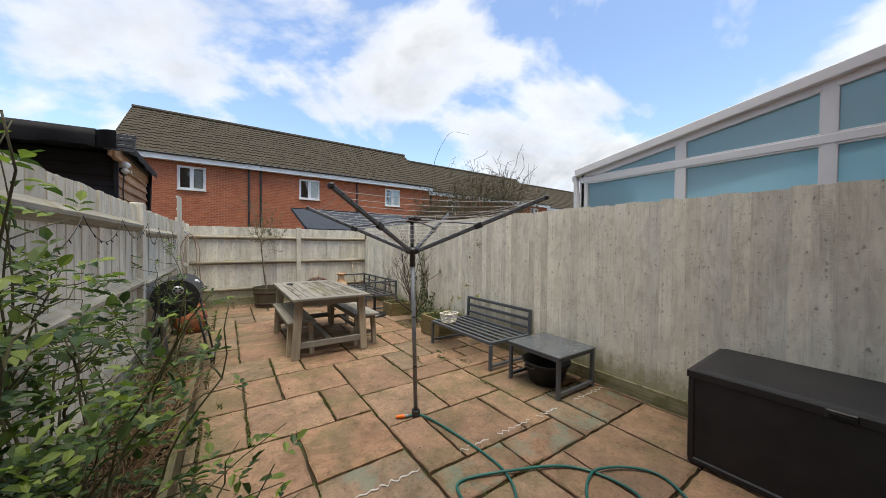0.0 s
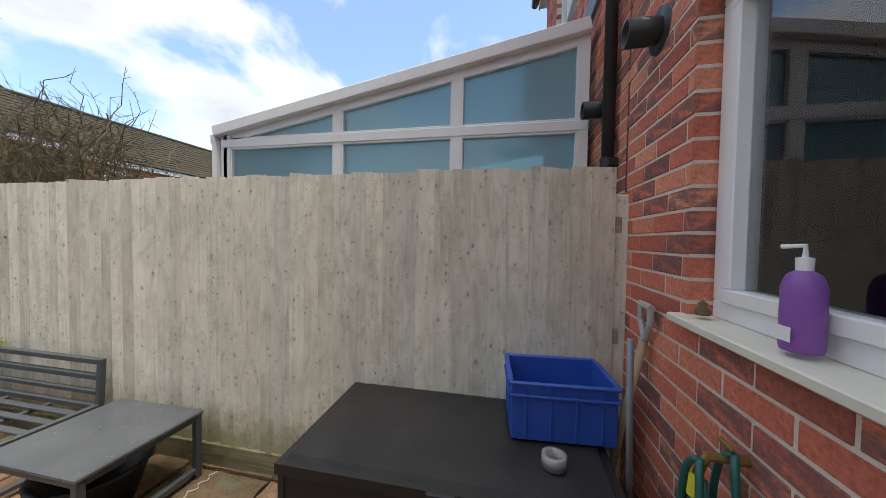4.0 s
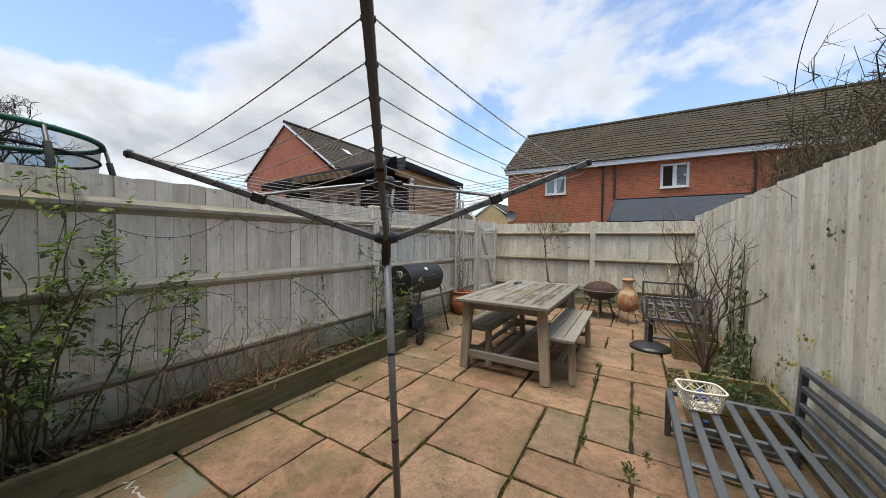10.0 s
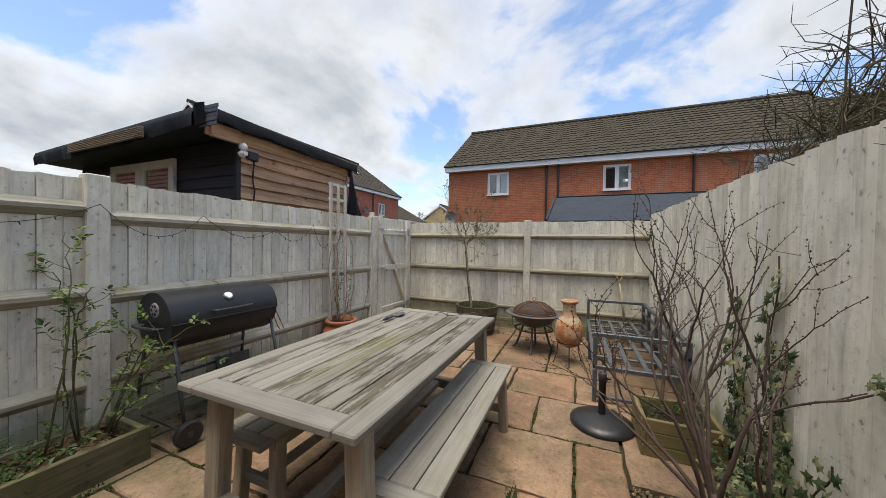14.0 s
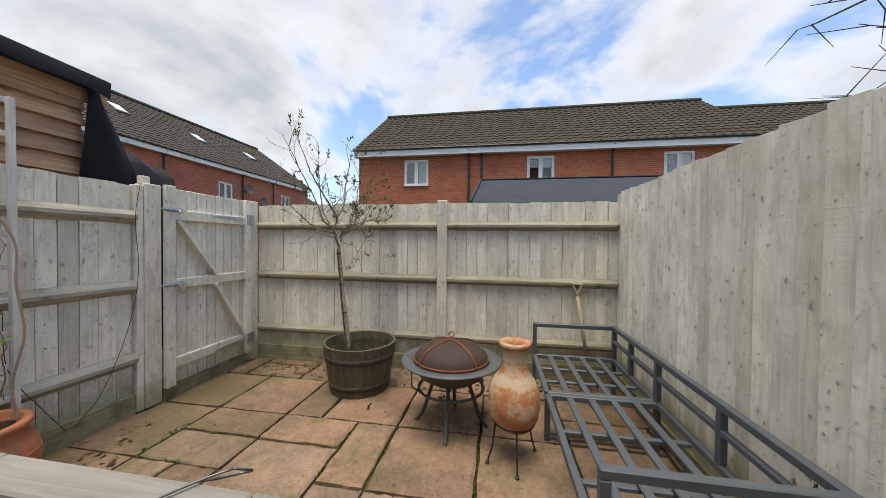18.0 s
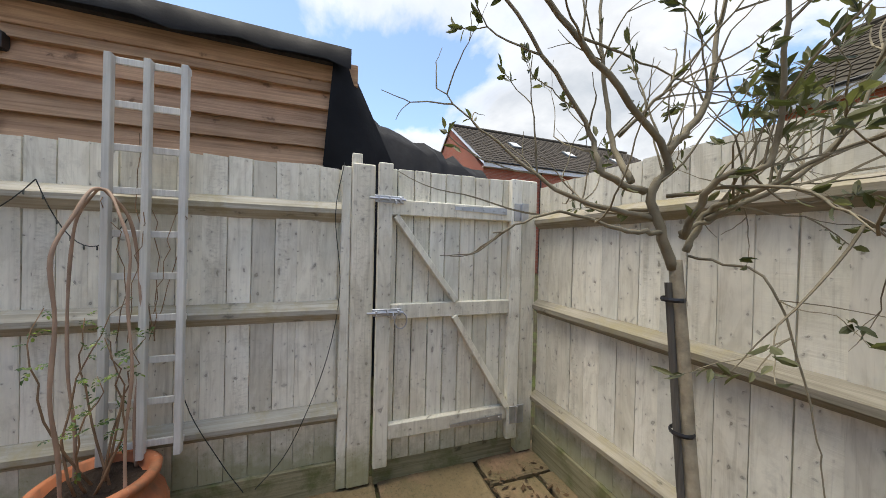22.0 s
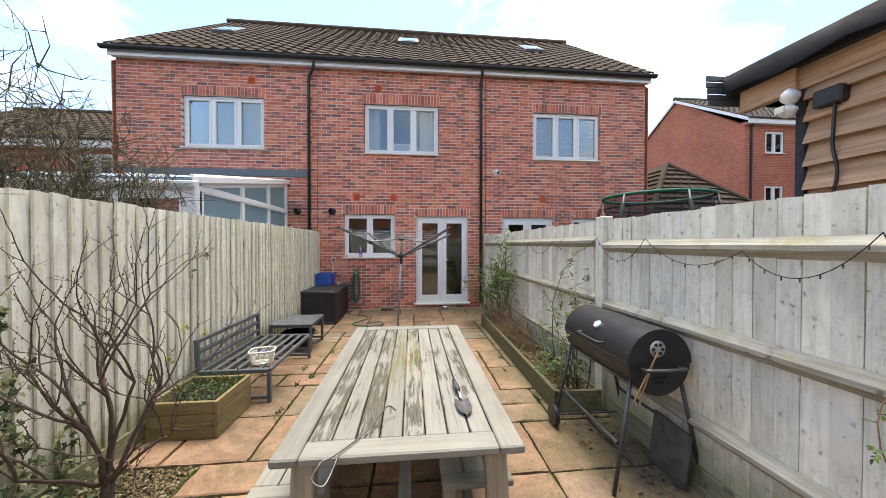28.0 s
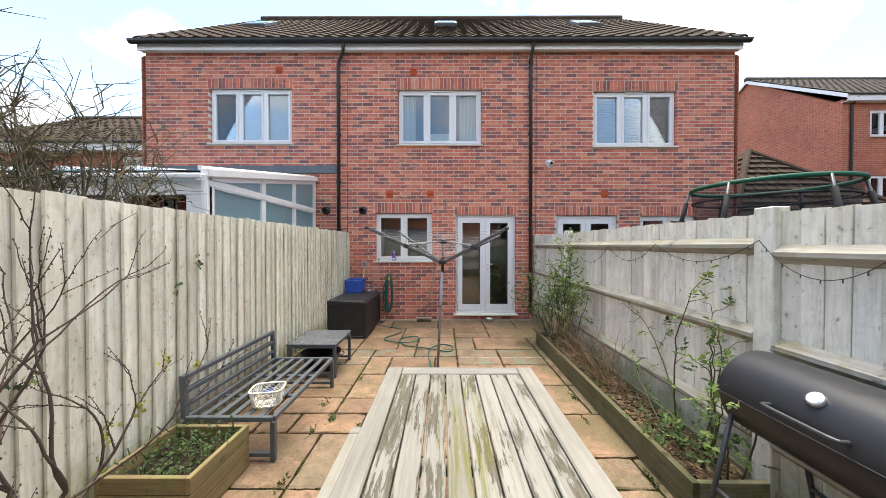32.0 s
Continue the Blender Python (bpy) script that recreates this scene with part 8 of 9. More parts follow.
part("wire", Build().tube(smooth_path([(0.0, 7.94, 1.78), (0.005, 7.90, 1.5), (-0.01, 7.93, 1.1), (-0.005, 7.86, 0.7), (0.0, 7.7, 0.3), (-0.005, 7.55, 0.12)], 6), 0.0022, 5), M_WIRE, wl)
part("wire", Build().tube(smooth_path([(0.02, 7.23, 0.95), (0.0, 7.26, 0.6), (0.005, 7.4, 0.3), (0.0, 7.5, 0.12)], 6), 0.0022, 5), M_WIRE, wl)

# ---------------------------------------------------------------- trampoline next door
M_PAD = plain("green_pad", (0.012, 0.10, 0.06), 0.6, vary=0.15, bump=0.05)
M_FOAM = plain("black_foam", (0.02, 0.02, 0.022), 0.85, bump=0.1)
tp = thing("trampoline", (-2.82, 2.15, 0), "round trampoline with a black safety net and green top ring", "trampoline")
TR = 0.88
NP = 6
ringp = [(TR * math.cos(2 * math.pi * k / 48), TR * math.sin(2 * math.pi * k / 48), 2.42) for k in range(49)]
part("top_ring", Build().tube(ringp, 0.03, 8), M_PAD, tp, "green sleeve round the net ring", True)
netm = bpy.data.materials.new("black_net")
netm.use_nodes = True
nb_ = netm.node_tree.nodes["Principled BSDF"]
nb_.inputs["Base Color"].default_value = (0.015, 0.016, 0.018, 1)
nb_.inputs["Alpha"].default_value = 0.5
nb_.inputs["Roughness"].default_value = 0.9
part("net", Build().lathe([(TR * 0.99, 2.40), (TR * 0.96, 2.1), (TR * 0.93, 1.6), (TR * 0.93, 0.7)], 48), netm, tp, "see-through black net", True)
part("net_hem", Build().tube([(TR * 0.975 * math.cos(2 * math.pi * k / 48), TR * 0.975 * math.sin(2 * math.pi * k / 48), 2.22) for k in range(49)], 0.016, 6), M_FOAM, tp, "", True)
for k in range(NP):
    a = 2 * math.pi * (k + 0.35) / NP
    c, s = math.cos(a), math.sin(a)
    ps = part("post", Build().tube([(TR * 1.15 * c, TR * 1.15 * s, 0.0), (TR * 1.15 * c, TR * 1.15 * s, 1.9), (TR * 1.02 * c, TR * 1.02 * s, 2.42)], 0.019, 8), M_STEEL, tp, "", True)
    part("foam_sleeve", Build().tube([(TR * 1.15 * c, TR * 1.15 * s, 0.9), (TR * 1.15 * c, TR * 1.15 * s, 1.9), (TR * 1.06 * c, TR * 1.06 * s, 2.26)], 0.032, 8), M_FOAM, ps, "", True)
part("mat", Build().lathe([(0, 0.68), (TR * 0.9, 0.7), (TR * 1.1, 0.7), (TR * 1.1, 0.66)], 40), M_FOAM, tp)

# satellite dishes on the far houses
def dish(at, rz, label):
    d = thing("satellite_dish", at, label, "satellite dish", "dishes", rz=rz)
    part("reflector", Build().lathe([(0, 0), (0.15, 0.02), (0.28, 0.07), (0.3, 0.09)], 24, (0, 0.25, 0), Euler((-1.3, 0, 0)).to_matrix()), plain("dish_grey", (0.10, 0.10, 0.105), 0.5), d, "", True)
    part("arm", Build().tube([(0, 0.25, 0), (0, 0.7, -0.1)], 0.012, 6), M_BLACKPVC, d)
    part("bracket", Build().tube([(0, 0, -0.1), (0, 0.25, 0)], 0.02, 6), M_BLACKPVC, d)


dish((-2.75, 18.55, 2.62), 180, "dark satellite dish on the orange brick terrace")
dish((-13.08, 23.8, 4.6), -90, "dark satellite dish on the red brick row")
dish((-13.08, 25.1, 3.95), -90, "dark satellite dish on the red brick row")

# ---------------------------------------------------------------- plants
def leaf_mat(name, a, b, c, rough=0.5):
    m = Mat(name, rough, 0, 0.35)
    col = m.ramp(m.island(), [(0.0, a), (0.5, b), (1.0, c)])
    m.color(col)
    tr_ = m.t.nodes.new("ShaderNodeBsdfTranslucent")
    m.set(tr_.inputs["Color"], m.mix(1.0, col, (1.5, 1.7, 0.9), "MULTIPLY"))
    mx = m.t.nodes.new("ShaderNodeMixShader")
    mx.inputs[0].default_value = 0.28
    m.t.links.new(m.b.outputs[0], mx.inputs[1])
    m.t.links.new(tr_.outputs[0], mx.inputs[2])
    m.t.links.new(mx.outputs[0], m.t.nodes["Material Output"].inputs["Surface"])
    return m.m


M_LEAF = leaf_mat("rose_leaf", (0.028, 0.052, 0.022), (0.070, 0.120, 0.034), (0.22, 0.29, 0.06))
M_OLIVE = leaf_mat("olive_leaf", (0.050, 0.058, 0.026), (0.095, 0.100, 0.045), (0.17, 0.165, 0.085))
M_IVY = leaf_mat("variegated_ivy", (0.022, 0.045, 0.020), (0.075, 0.11, 0.045), (0.38, 0.37, 0.20))
M_IVY_Y = leaf_mat("yellow_ivy", (0.10, 0.13, 0.035), (0.33, 0.31, 0.055), (0.45, 0.40, 0.08))
M_WEED = leaf_mat("weed_leaf", (0.022, 0.05, 0.015), (0.05, 0.09, 0.025), (0.09, 0.13, 0.04))
M_STEM_G = plain("green_brown_cane", (0.085, 0.085, 0.040), 0.7, vary=0.3, scale=15, bump=0.1)
M_STEM_B = plain("straw_brown_twig", (0.21, 0.135, 0.075), 0.75, vary=0.3, scale=15, bump=0.1)
M_BARK = plain("dark_shrub_bark", (0.085, 0.060, 0.048), 0.8, vary=0.3, scale=20, bump=0.3)
M_BARK_T = plain("pale_olive_trunk", (0.33, 0.28, 0.19), 0.85, vary=0.4, scale=22, bump=0.5)
M_STAKE = wood("dark_stake", (0.13, 0.12, 0.105), (0.04, 0.037, 0.033), "z", knots=False)
M_BARK_O = plain("olive_bark", (0.22, 0.19, 0.125), 0.85, vary=0.3, scale=16, bump=0.4)
M_BRAMBLE = plain("bramble_stem", (0.085, 0.075, 0.040), 0.8, vary=0.4, scale=10, bump=0.15)
M_BRAMBLE_DRY = plain("dry_bramble_stem", (0.18, 0.145, 0.085), 0.8, vary=0.35, scale=10, bump=0.15)
M_BUD = plain("purple_bud", (0.06, 0.038, 0.03), 0.7, bump=0)
M_FARTREE = plain("far_tree_bark", (0.075, 0.062, 0.052), 0.9, vary=0.2, bump=0)


def leaf(b, p, d, up, l, w, fold=0.25):
    """One pointed leaf from p along d, folded on its rib."""
    d = d.normalized()
    s = d.cross(up)
    s = s.normalized() if s.length > 1e-5 else d.orthogonal().normalized()
    n = s.cross(d)
    o = len(b.v)
    b.v += [tuple(p), tuple(p + d * l * 0.35 + s * w * 0.5 + n * w * fold), tuple(p + d * l * 0.75 + s * w * 0.36 + n * w * fold * 0.6), tuple(p + d * l - n * l * 0.08), tuple(p + d * l * 0.75 - s * w * 0.36 + n * w * fold * 0.6), tuple(p + d * l * 0.35 - s * w * 0.5 + n * w * fold), tuple(p + d * l * 0.5)]
    b.f += [[o, o + 1, o + 2, o + 6], [o + 6, o + 2, o + 3], [o, o + 6, o + 4, o + 5], [o + 6, o + 3, o + 4]]


def any_dir(rr):
    v = Vector((rr.gauss(0, 1), rr.gauss(0, 1), rr.gauss(0, 1)))
    return v.normalized()


def rose_leaf(b, p, d, rr, size):
    """A stalk with five or seven leaflets."""
    d = d.normalized()
    up_ = Vector((0, 0, 1)) + any_dir(rr) * 0.4
    s = d.cross(up_).normalized()
    for k, f in ((0, 0.45), (1, 0.75)):
        for g in (-1, 1):
            leaf(b, p + d * size * f, d * 0.5 + s * g, up_, size * 0.42, size * 0.25)
    leaf(b, p + d * size * 0.9, d, up_, size * 0.5, size * 0.3)


def cane(p0, p1, rr, bulge=0.25, n=14, rough=0.02, lift=0.3):
    """An arching stem between two points."""
    p0, p1 = Vector(p0), Vector(p1)
    d = p1 - p0
    side = any_dir(rr) * bulge * d.length * 0.5
    side.z = abs(side.z) + lift * d.length * 0.5
    return [p0.lerp(p1, k / n) + side * 4 * (k / n) * (1 - k / n) * (1 - 0.25 * k / n) + any_dir(rr) * rough * (k / n) for k in range(n + 1)]


def rose(name, label, at, ends, seed, leaves_per=9, size=(0.05, 0.09), twigs=3, r0=0.007, leafy=0.25, spread=0.14, arch=0.3, bulge=0.25):
    rr = random.Random(seed)
    pl = thing(name, at, label, "shrub")
    lv = Build()
    base = Vector(at)
    for e in ends:
        st = Vector((rr.uniform(-0.06, 0.08), rr.uniform(-spread, spread) * 0.6 + max(-0.08, 0.6 * (e[1] - base.y)), 0))
        high = e[2] > 1.5 and e[0] > 0.25
        path = cane(st, Vector(e) - base, rr, 0.12 if high else bulge, 14, 0.02, 0.02 if high else arch)
        n = len(path)
        cn = part("cane", Build().tube(path, [r0 * (1 - 0.72 * k / (n - 1)) for k in range(n)], 6), M_STEM_G, pl, "", True)
        spots = []
        for t in range(twigs):
            k = rr.randrange(int(n * 0.35), n - 1)
            d = (path[k + 1] - path[k]).normalized()
            q = any_dir(rr)
            q = (q - d * q.dot(d)).normalized() * 0.8 + d * 0.6
            l = rr.uniform(0.10, 0.34)
            tp_ = [path[k] + q * l * s / 4 + any_dir(rr) * 0.006 * s for s in range(5)]
            part("twig", Build().tube(tp_, [0.003, 0.0026, 0.0022, 0.0018, 0.0012], 5), M_STEM_G, cn)
            spots += [(tp_[s], q) for s in (2, 3, 4)]
        for k in range(n):
            if k > n * leafy:
                spots.append((path[k], any_dir(rr)))
        rr.shuffle(spots)
        for p, q in spots[:leaves_per]:
            dd = (q + any_dir(rr) * 0.5 + Vector((0.15, 0, 0.15))).normalized()
            rose_leaf(lv, p, dd, rr, rr.uniform(*size))
    part("leaves", lv, M_LEAF, pl, "green compound leaves")["kind"] = "stuff"
    return pl




def within_box(rr, lo, hi):
    return Vector([rr.uniform(a, c) for a, c in zip(lo, hi)])


def spray(pl, lv, rr, n, root, lo, hi, arch, r0, leafy, size, twigs=4, stem=None):
    """Canes that rise from root, arch over and end inside a box, with leafy side shoots on their outer part."""
    for g in range(n):
        p0 = Vector(root) + Vector((rr.uniform(-0.06, 0.06), rr.uniform(-0.16, 0.16), 0))
        p1 = within_box(rr, lo, hi)
        top = p0.lerp(p1, 0.55) + Vector((rr.uniform(-0.05, 0.08), rr.uniform(-0.12, 0.12), arch * rr.uniform(0.5, 1.2)))
        low = p0.lerp(top, 0.5) + Vector((rr.uniform(-0.04, 0.05), rr.uniform(-0.12, 0.12), 0.05))
        path = smooth_path([p0, low, top, p1], 6)
        path = [q + Vector((noise.noise(q * 5 + Vector((g, 0, 0))), noise.noise(q * 5 + Vector((0, g, 9))), noise.noise(q * 5 + Vector((4, 0, g))))) * 0.05 * min(1, k / 5) for k, q in enumerate(path)]
        path = [Vector((max(0.012, q.x), q.y, max(0.02, q.z))) for q in path]
        m = len(path)
        cn = part("cane", Build().tube(path, [r0 * rr.uniform(0.97, 1.03) * (1 - 0.75 * k / (m - 1)) for k in range(m)], 6), stem or M_STEM_G, pl, "", True)
        for t in range(twigs):
            k = rr.randrange(m // 3, m - 1)
            d = (path[k + 1] - path[k]).normalized()
            q = any_dir(rr)
            q = ((q - d * q.dot(d)).normalized() * 0.9 + d * 0.6 + Vector((0.1, 0, 0.2))).normalized()
            l = rr.uniform(0.08, 0.26)
            tw = [path[k] + q * l * s / 4 + any_dir(rr) * 0.007 * s - Vector((0, 0, 0.004 * s * s)) for s in range(5)]
            tw = [Vector((max(0.012, v.x), v.y, max(0.02, v.z))) for v in tw]
            part("twig", Build().tube(tw, [0.0030, 0.0026, 0.0022, 0.0018, 0.0012], 5), stem or M_STEM_G, cn)
            for s in range(1, 5):
                if rr.random() < leafy:
                    rose_leaf(lv, tw[s], (q * 0.4 + any_dir(rr)).normalized(), rr, rr.uniform(*size))
        for k in range(m // 2, m):
            if rr.random() < leafy * 0.45:
                rose_leaf(lv, path[k], (any_dir(rr) + Vector((0.2, 0, 0.2))).normalized(), rr, rr.uniform(*size))


rr = random.Random(21)
big = thing("climbing_rose", (0, 0, 0), "sprawling climbing rose with dark arching canes and small green leaves", "shrub")
lv = Build()
# against the post and along the fence
spray(big, lv, rr, 7, (0.14, 2.02, 0.13), (0.03, 1.72, 1.30), (0.14, 2.30, 1.90), 0.10, 0.0075, 0.70, (0.08, 0.125), 5)
spray(big, lv, rr, 4, (0.16, 2.05, 0.13), (0.05, 2.30, 0.95), (0.18, 2.70, 1.45), 0.40, 0.0080, 0.65, (0.08, 0.125), 5)
spray(big, lv, rr, 4, (0.16, 2.45, 0.13), (0.05, 2.65, 0.85), (0.18, 3.10, 1.20), 0.34, 0.0070, 0.65, (0.08, 0.125), 4)
# loops towards the house
spray(big, lv, rr, 5, (0.15, 1.95, 0.13), (0.05, 1.32, 0.60), (0.16, 1.58, 1.25), 0.45, 0.0085, 0.22, (0.07, 0.11), 4)
# low thicket in the bed
spray(big, lv, rr, 3, (0.18, 2.15, 0.13), (0.08, 1.85, 0.30), (0.34, 2.90, 0.58), 0.14, 0.0050, 0.6, (0.06, 0.10), 4)
# shoots leaning out over the slabs
spray(big, lv, rr, 4, (0.24, 1.90, 0.13), (0.35, 1.65, 0.65), (0.58, 2.15, 1.05), 0.16, 0.0056, 0.5, (0.06, 0.10), 4)
spray(big, lv, rr, 3, (0.24, 1.88, 0.13), (0.56, 1.62, 1.22), (0.70, 1.82, 1.34), 0.12, 0.0058, 0.6, (0.065, 0.10), 4)
spray(big, lv, rr, 4, (0.26, 1.86, 0.13), (0.72, 1.46, 0.72), (0.94, 1.72, 0.95), 0.14, 0.0050, 0.55, (0.06, 0.095), 4)
# a tall shoot that hangs forward
spray(big, lv, rr, 1, (0.14, 1.90, 0.13), (0.40, 1.38, 1.60), (0.50, 1.48, 1.70), 0.16, 0.0060, 0.8, (0.075, 0.11), 3)
part("leaves", lv, M_LEAF, big, "green compound leaves")["kind"] = "stuff"
rose("climbing_rose", "young rose with pale green leaves by the fence post", (0.16, 4.62, 0.13),
     [(0.14, 4.72, 1.42), (0.12, 4.66, 1.20), (0.30, 4.98, 0.78), (0.46, 5.14, 0.72), (0.50, 5.05, 0.42), (0.08, 3.55, 0.98), (0.07, 3.75, 0.52), (0.16, 4.80, 0.95), (0.42, 5.1, 0.55), (0.2, 4.85, 1.08), (0.44, 5.2, 0.86)], 22, 11, (0.06, 0.10), 2)
# leggy bare stems in the middle of the bed
rr = random.Random(31)
bs = thing("bare_stem_clump", (0.2, 3.15, 0.13), "clump of dry straw-brown bare stems in the bed", "shrub")
for g in range(6):
    for k in range(16):
        b = Build()
        y = rr.uniform(-0.60, 0.75)
        p0 = Vector((rr.uniform(-0.08, 0.08), y, 0))
        p1 = p0 + Vector((rr.uniform(-0.1, 0.50), rr.uniform(-0.40, 0.35), rr.uniform(0.12, 0.62)))
        pa = cane(p0, p1, rr, 0.3, 8, 0.015, 0.2)
        b.tube(pa, [0.0035 * (1 - 0.7 * q / 8) for q in range(9)], 5)
        for t in range(2):
            q = pa[rr.randrange(3, 8)]
            b.tube([q, q + any_dir(rr) * rr.uniform(0.05, 0.16)], [0.002, 0.001], 4)
        part("stem", b, M_STEM_B, bs)
low = Build()
for k in range(70):
    p = Vector((rr.uniform(-0.12, 0.2), rr.uniform(-1.3, 1.5), rr.uniform(0.02, 0.14)))
    rose_leaf(low, p, any_dir(rr) + Vector((0.3, 0, 0.4)), rr, rr.uniform(0.04, 0.08))
for k in range(60):
    p = Vector((rr.uniform(-0.12, 0.24), rr.gauss(1.45, 0.15), rr.uniform(0.02, 0.20)))
    p.y = min(p.y, 1.62)
    rose_leaf(low, p, any_dir(rr) + Vector((0.3, 0, 0.4)), rr, rr.uniform(0.04, 0.08))
part("leaves", low, M_WEED, bs, "low green shoots")["kind"] = "stuff"


def grow(b, p, d, l, r, depth, rr, tips, bend_=0.25, fork=(2, 3), shrink=(0.62, 0.86), wide=0.55, up_=0.12, seg=5, sides=6, buds=None, thin=0.62):
    """A branch that bends as it goes and forks at its end and along it."""
    path, rad = [p], [r]
    end = r * thin
    for k in range(seg):
        d = (d + any_dir(rr) * bend_ * 0.5 + Vector((0, 0, up_ * 0.4))).normalized()
        p = p + d * l / seg
        path.append(p)
        rad.append(r + (end - r) * (k + 1) / seg)
    b.tube(path, rad, sides if r > 0.004 else 4, depth == 0)
    if buds is not None and r < 0.009:
        for q in path[1:]:
            buds.append((q, d))
    if depth == 0:
        tips.append((path[-1], d))
        return
    for k in range(rr.randint(*fork)):
        q = any_dir(rr)
        q = (q - d * q.dot(d))
        q = q.normalized() if q.length > 1e-4 else d.orthogonal()
        nd_ = (d + q * wide * rr.uniform(0.6, 1.4)).normalized()
        at = path[-1] if k < 2 else path[rr.randrange(2, seg)]
        grow(b, at, nd_, l * rr.uniform(*shrink), end * rr.uniform(0.75, 0.98), depth - 1, rr, tips, bend_, fork, shrink, wide, up_, seg, sides, buds, thin)


# budding shrub in the gravel gap
rr = random.Random(41)
shb = thing("bare_shrub", (3.52, 5.73, -0.01), "bare many-stemmed shrub with dark buds in the gravel gap", "shrub")
buds = []
trunk = Build()
trunk.tube(smooth_path([(0, 0, -0.02), (-0.01, 0.01, 0.08), (0.0, -0.01, 0.18), (0.01, 0.0, 0.24)], 4), [0.034] + [0.03] * 12, 10)
part("trunk", trunk, M_BARK, shb, "", True)
for d, l in (((-0.22, 0.10, 1), 0.58), ((-0.45, -0.30, 1), 0.52), ((0.04, -0.40, 1), 0.58), ((0.02, 0.42, 1), 0.54), ((-0.30, 0.50, 0.9), 0.50), ((-0.85, 0.15, 0.75), 0.44), ((-0.15, -0.75, 0.8), 0.48), ((-0.08, 0.0, 1), 0.62), ((0.05, 0.80, 0.75), 0.46), ((-0.6, 0.5, 0.6), 0.42)):
    b = Build()
    grow(b, Vector((rr.uniform(-0.02, 0.02), rr.uniform(-0.02, 0.02), 0.14)), Vector(d).normalized(), l * 1.12, 0.0125, 3, rr, [], 0.34, (2, 3), (0.50, 0.80), 0.55, 0.10, 6, 6, buds)
    part("stem", b, M_BARK, shb, "", True)
bd = Build()
for p, d in buds:
    for q in range(1):
        c = p + any_dir(rr) * 0.006
        r = rr.uniform(0.0028, 0.0048)
        bd.convex([c + Vector((0, 0, r * 1.4)), c + Vector((r, 0, 0)), c + Vector((0, r, 0)), c + Vector((-r, 0, 0)), c + Vector((0, -r, 0)), c - Vector((0, 0, r))], [(0, 1, 2), (0, 2, 3), (0, 3, 4), (0, 4, 1), (5, 2, 1), (5, 3, 2), (5, 4, 3), (5, 1, 4)])
part("bud_cluster", bd, M_BUD, shb, "dark purple buds")["kind"] = "stuff"

# olive in the barrel
rr = random.Random(47)
ol = thing("olive_tree", (1.405, 8.60, 0.36), "small olive tree with sparse grey-green leaves and bare twigs", "tree")
tk = smooth_path([(0, 0, 0), (-0.025, 0.0, 0.25), (-0.065, 0.005, 0.5), (-0.085, 0.0, 0.75), (-0.105, -0.005, 0.97)], 5)
part("trunk", Build().tube(tk, [0.0175 - 0.0002 * k for k in range(len(tk))], 10), M_BARK_T, ol, "", True)
part("stake", Build().tube([(-0.016, -0.020, 0), (-0.072, -0.018, 0.5), (-0.108, -0.020, 0.92)], 0.0075, 8), M_STAKE, ol, "dark weathered stake")
for z in (0.36, 0.62, 0.87):
    k = min(range(len(tk)), key=lambda i: abs(tk[i].z - z))
    part("tie", Build().lathe([(0.0225, -0.005), (0.0245, 0), (0.0225, 0.005), (0.019, 0.0)], 14, tk[k] + Vector((-0.006, -0.008, 0))), M_BLACKPVC, ol, "black tie")
lv = Build()


def olive_leaves(p, d, n, back):
    for k in range(n):
        leaf(lv, p - d * rr.uniform(0, back), d * 0.8 + any_dir(rr) * 0.75, any_dir(rr), rr.uniform(0.022, 0.042), rr.uniform(0.009, 0.0145), 0.2)


def olive_limb(r, full, twigs, *pts):
    """A curving limb through a few points, with side twigs that end in small leaf clusters or stay bare."""
    path = smooth_path(pts, 7)
    n = len(path) - 1
    for k in range(2, n + 1):
        path[k] = Vector(path[k]) + any_dir(rr) * 0.004
    limb = part("branch", Build().tube(path, [max(r * (1 - 0.78 * k / n), 0.0012) for k in range(n + 1)], 8), M_BARK_O, ol, "", True)
    for q in range(twigs):
        k = rr.randrange(n // 4, n + 1)
        d = (Vector(path[k]) - Vector(path[k - 1])).normalized()
        side = any_dir(rr)
        side = (side - d * side.dot(d)).normalized() * 0.8 + d * 0.6 + Vector((0, 0, 0.25))
        tips, b = [], Build()
        grow(b, Vector(path[k]), side.normalized(), rr.uniform(0.07, 0.19), min(0.0026, r * 0.5), rr.choice((1, 1, 2)), rr, tips, 0.40, (1, 2), (0.55, 0.9), 0.55, 0.12, 5, 4)
        part("twig", b, M_BARK_O, limb)
        for p_, d_ in tips:
            if rr.random() < full:
                olive_leaves(p_, d_, rr.randint(5, 9), 0.07)
    for k in range(3, n, 2):
        if rr.random() < full * 0.5:
            d = (Vector(path[k]) - Vector(path[k - 1])).normalized()
            olive_leaves(Vector(path[k]), (d + any_dir(rr) * 0.6).normalized(), 3, 0.03)


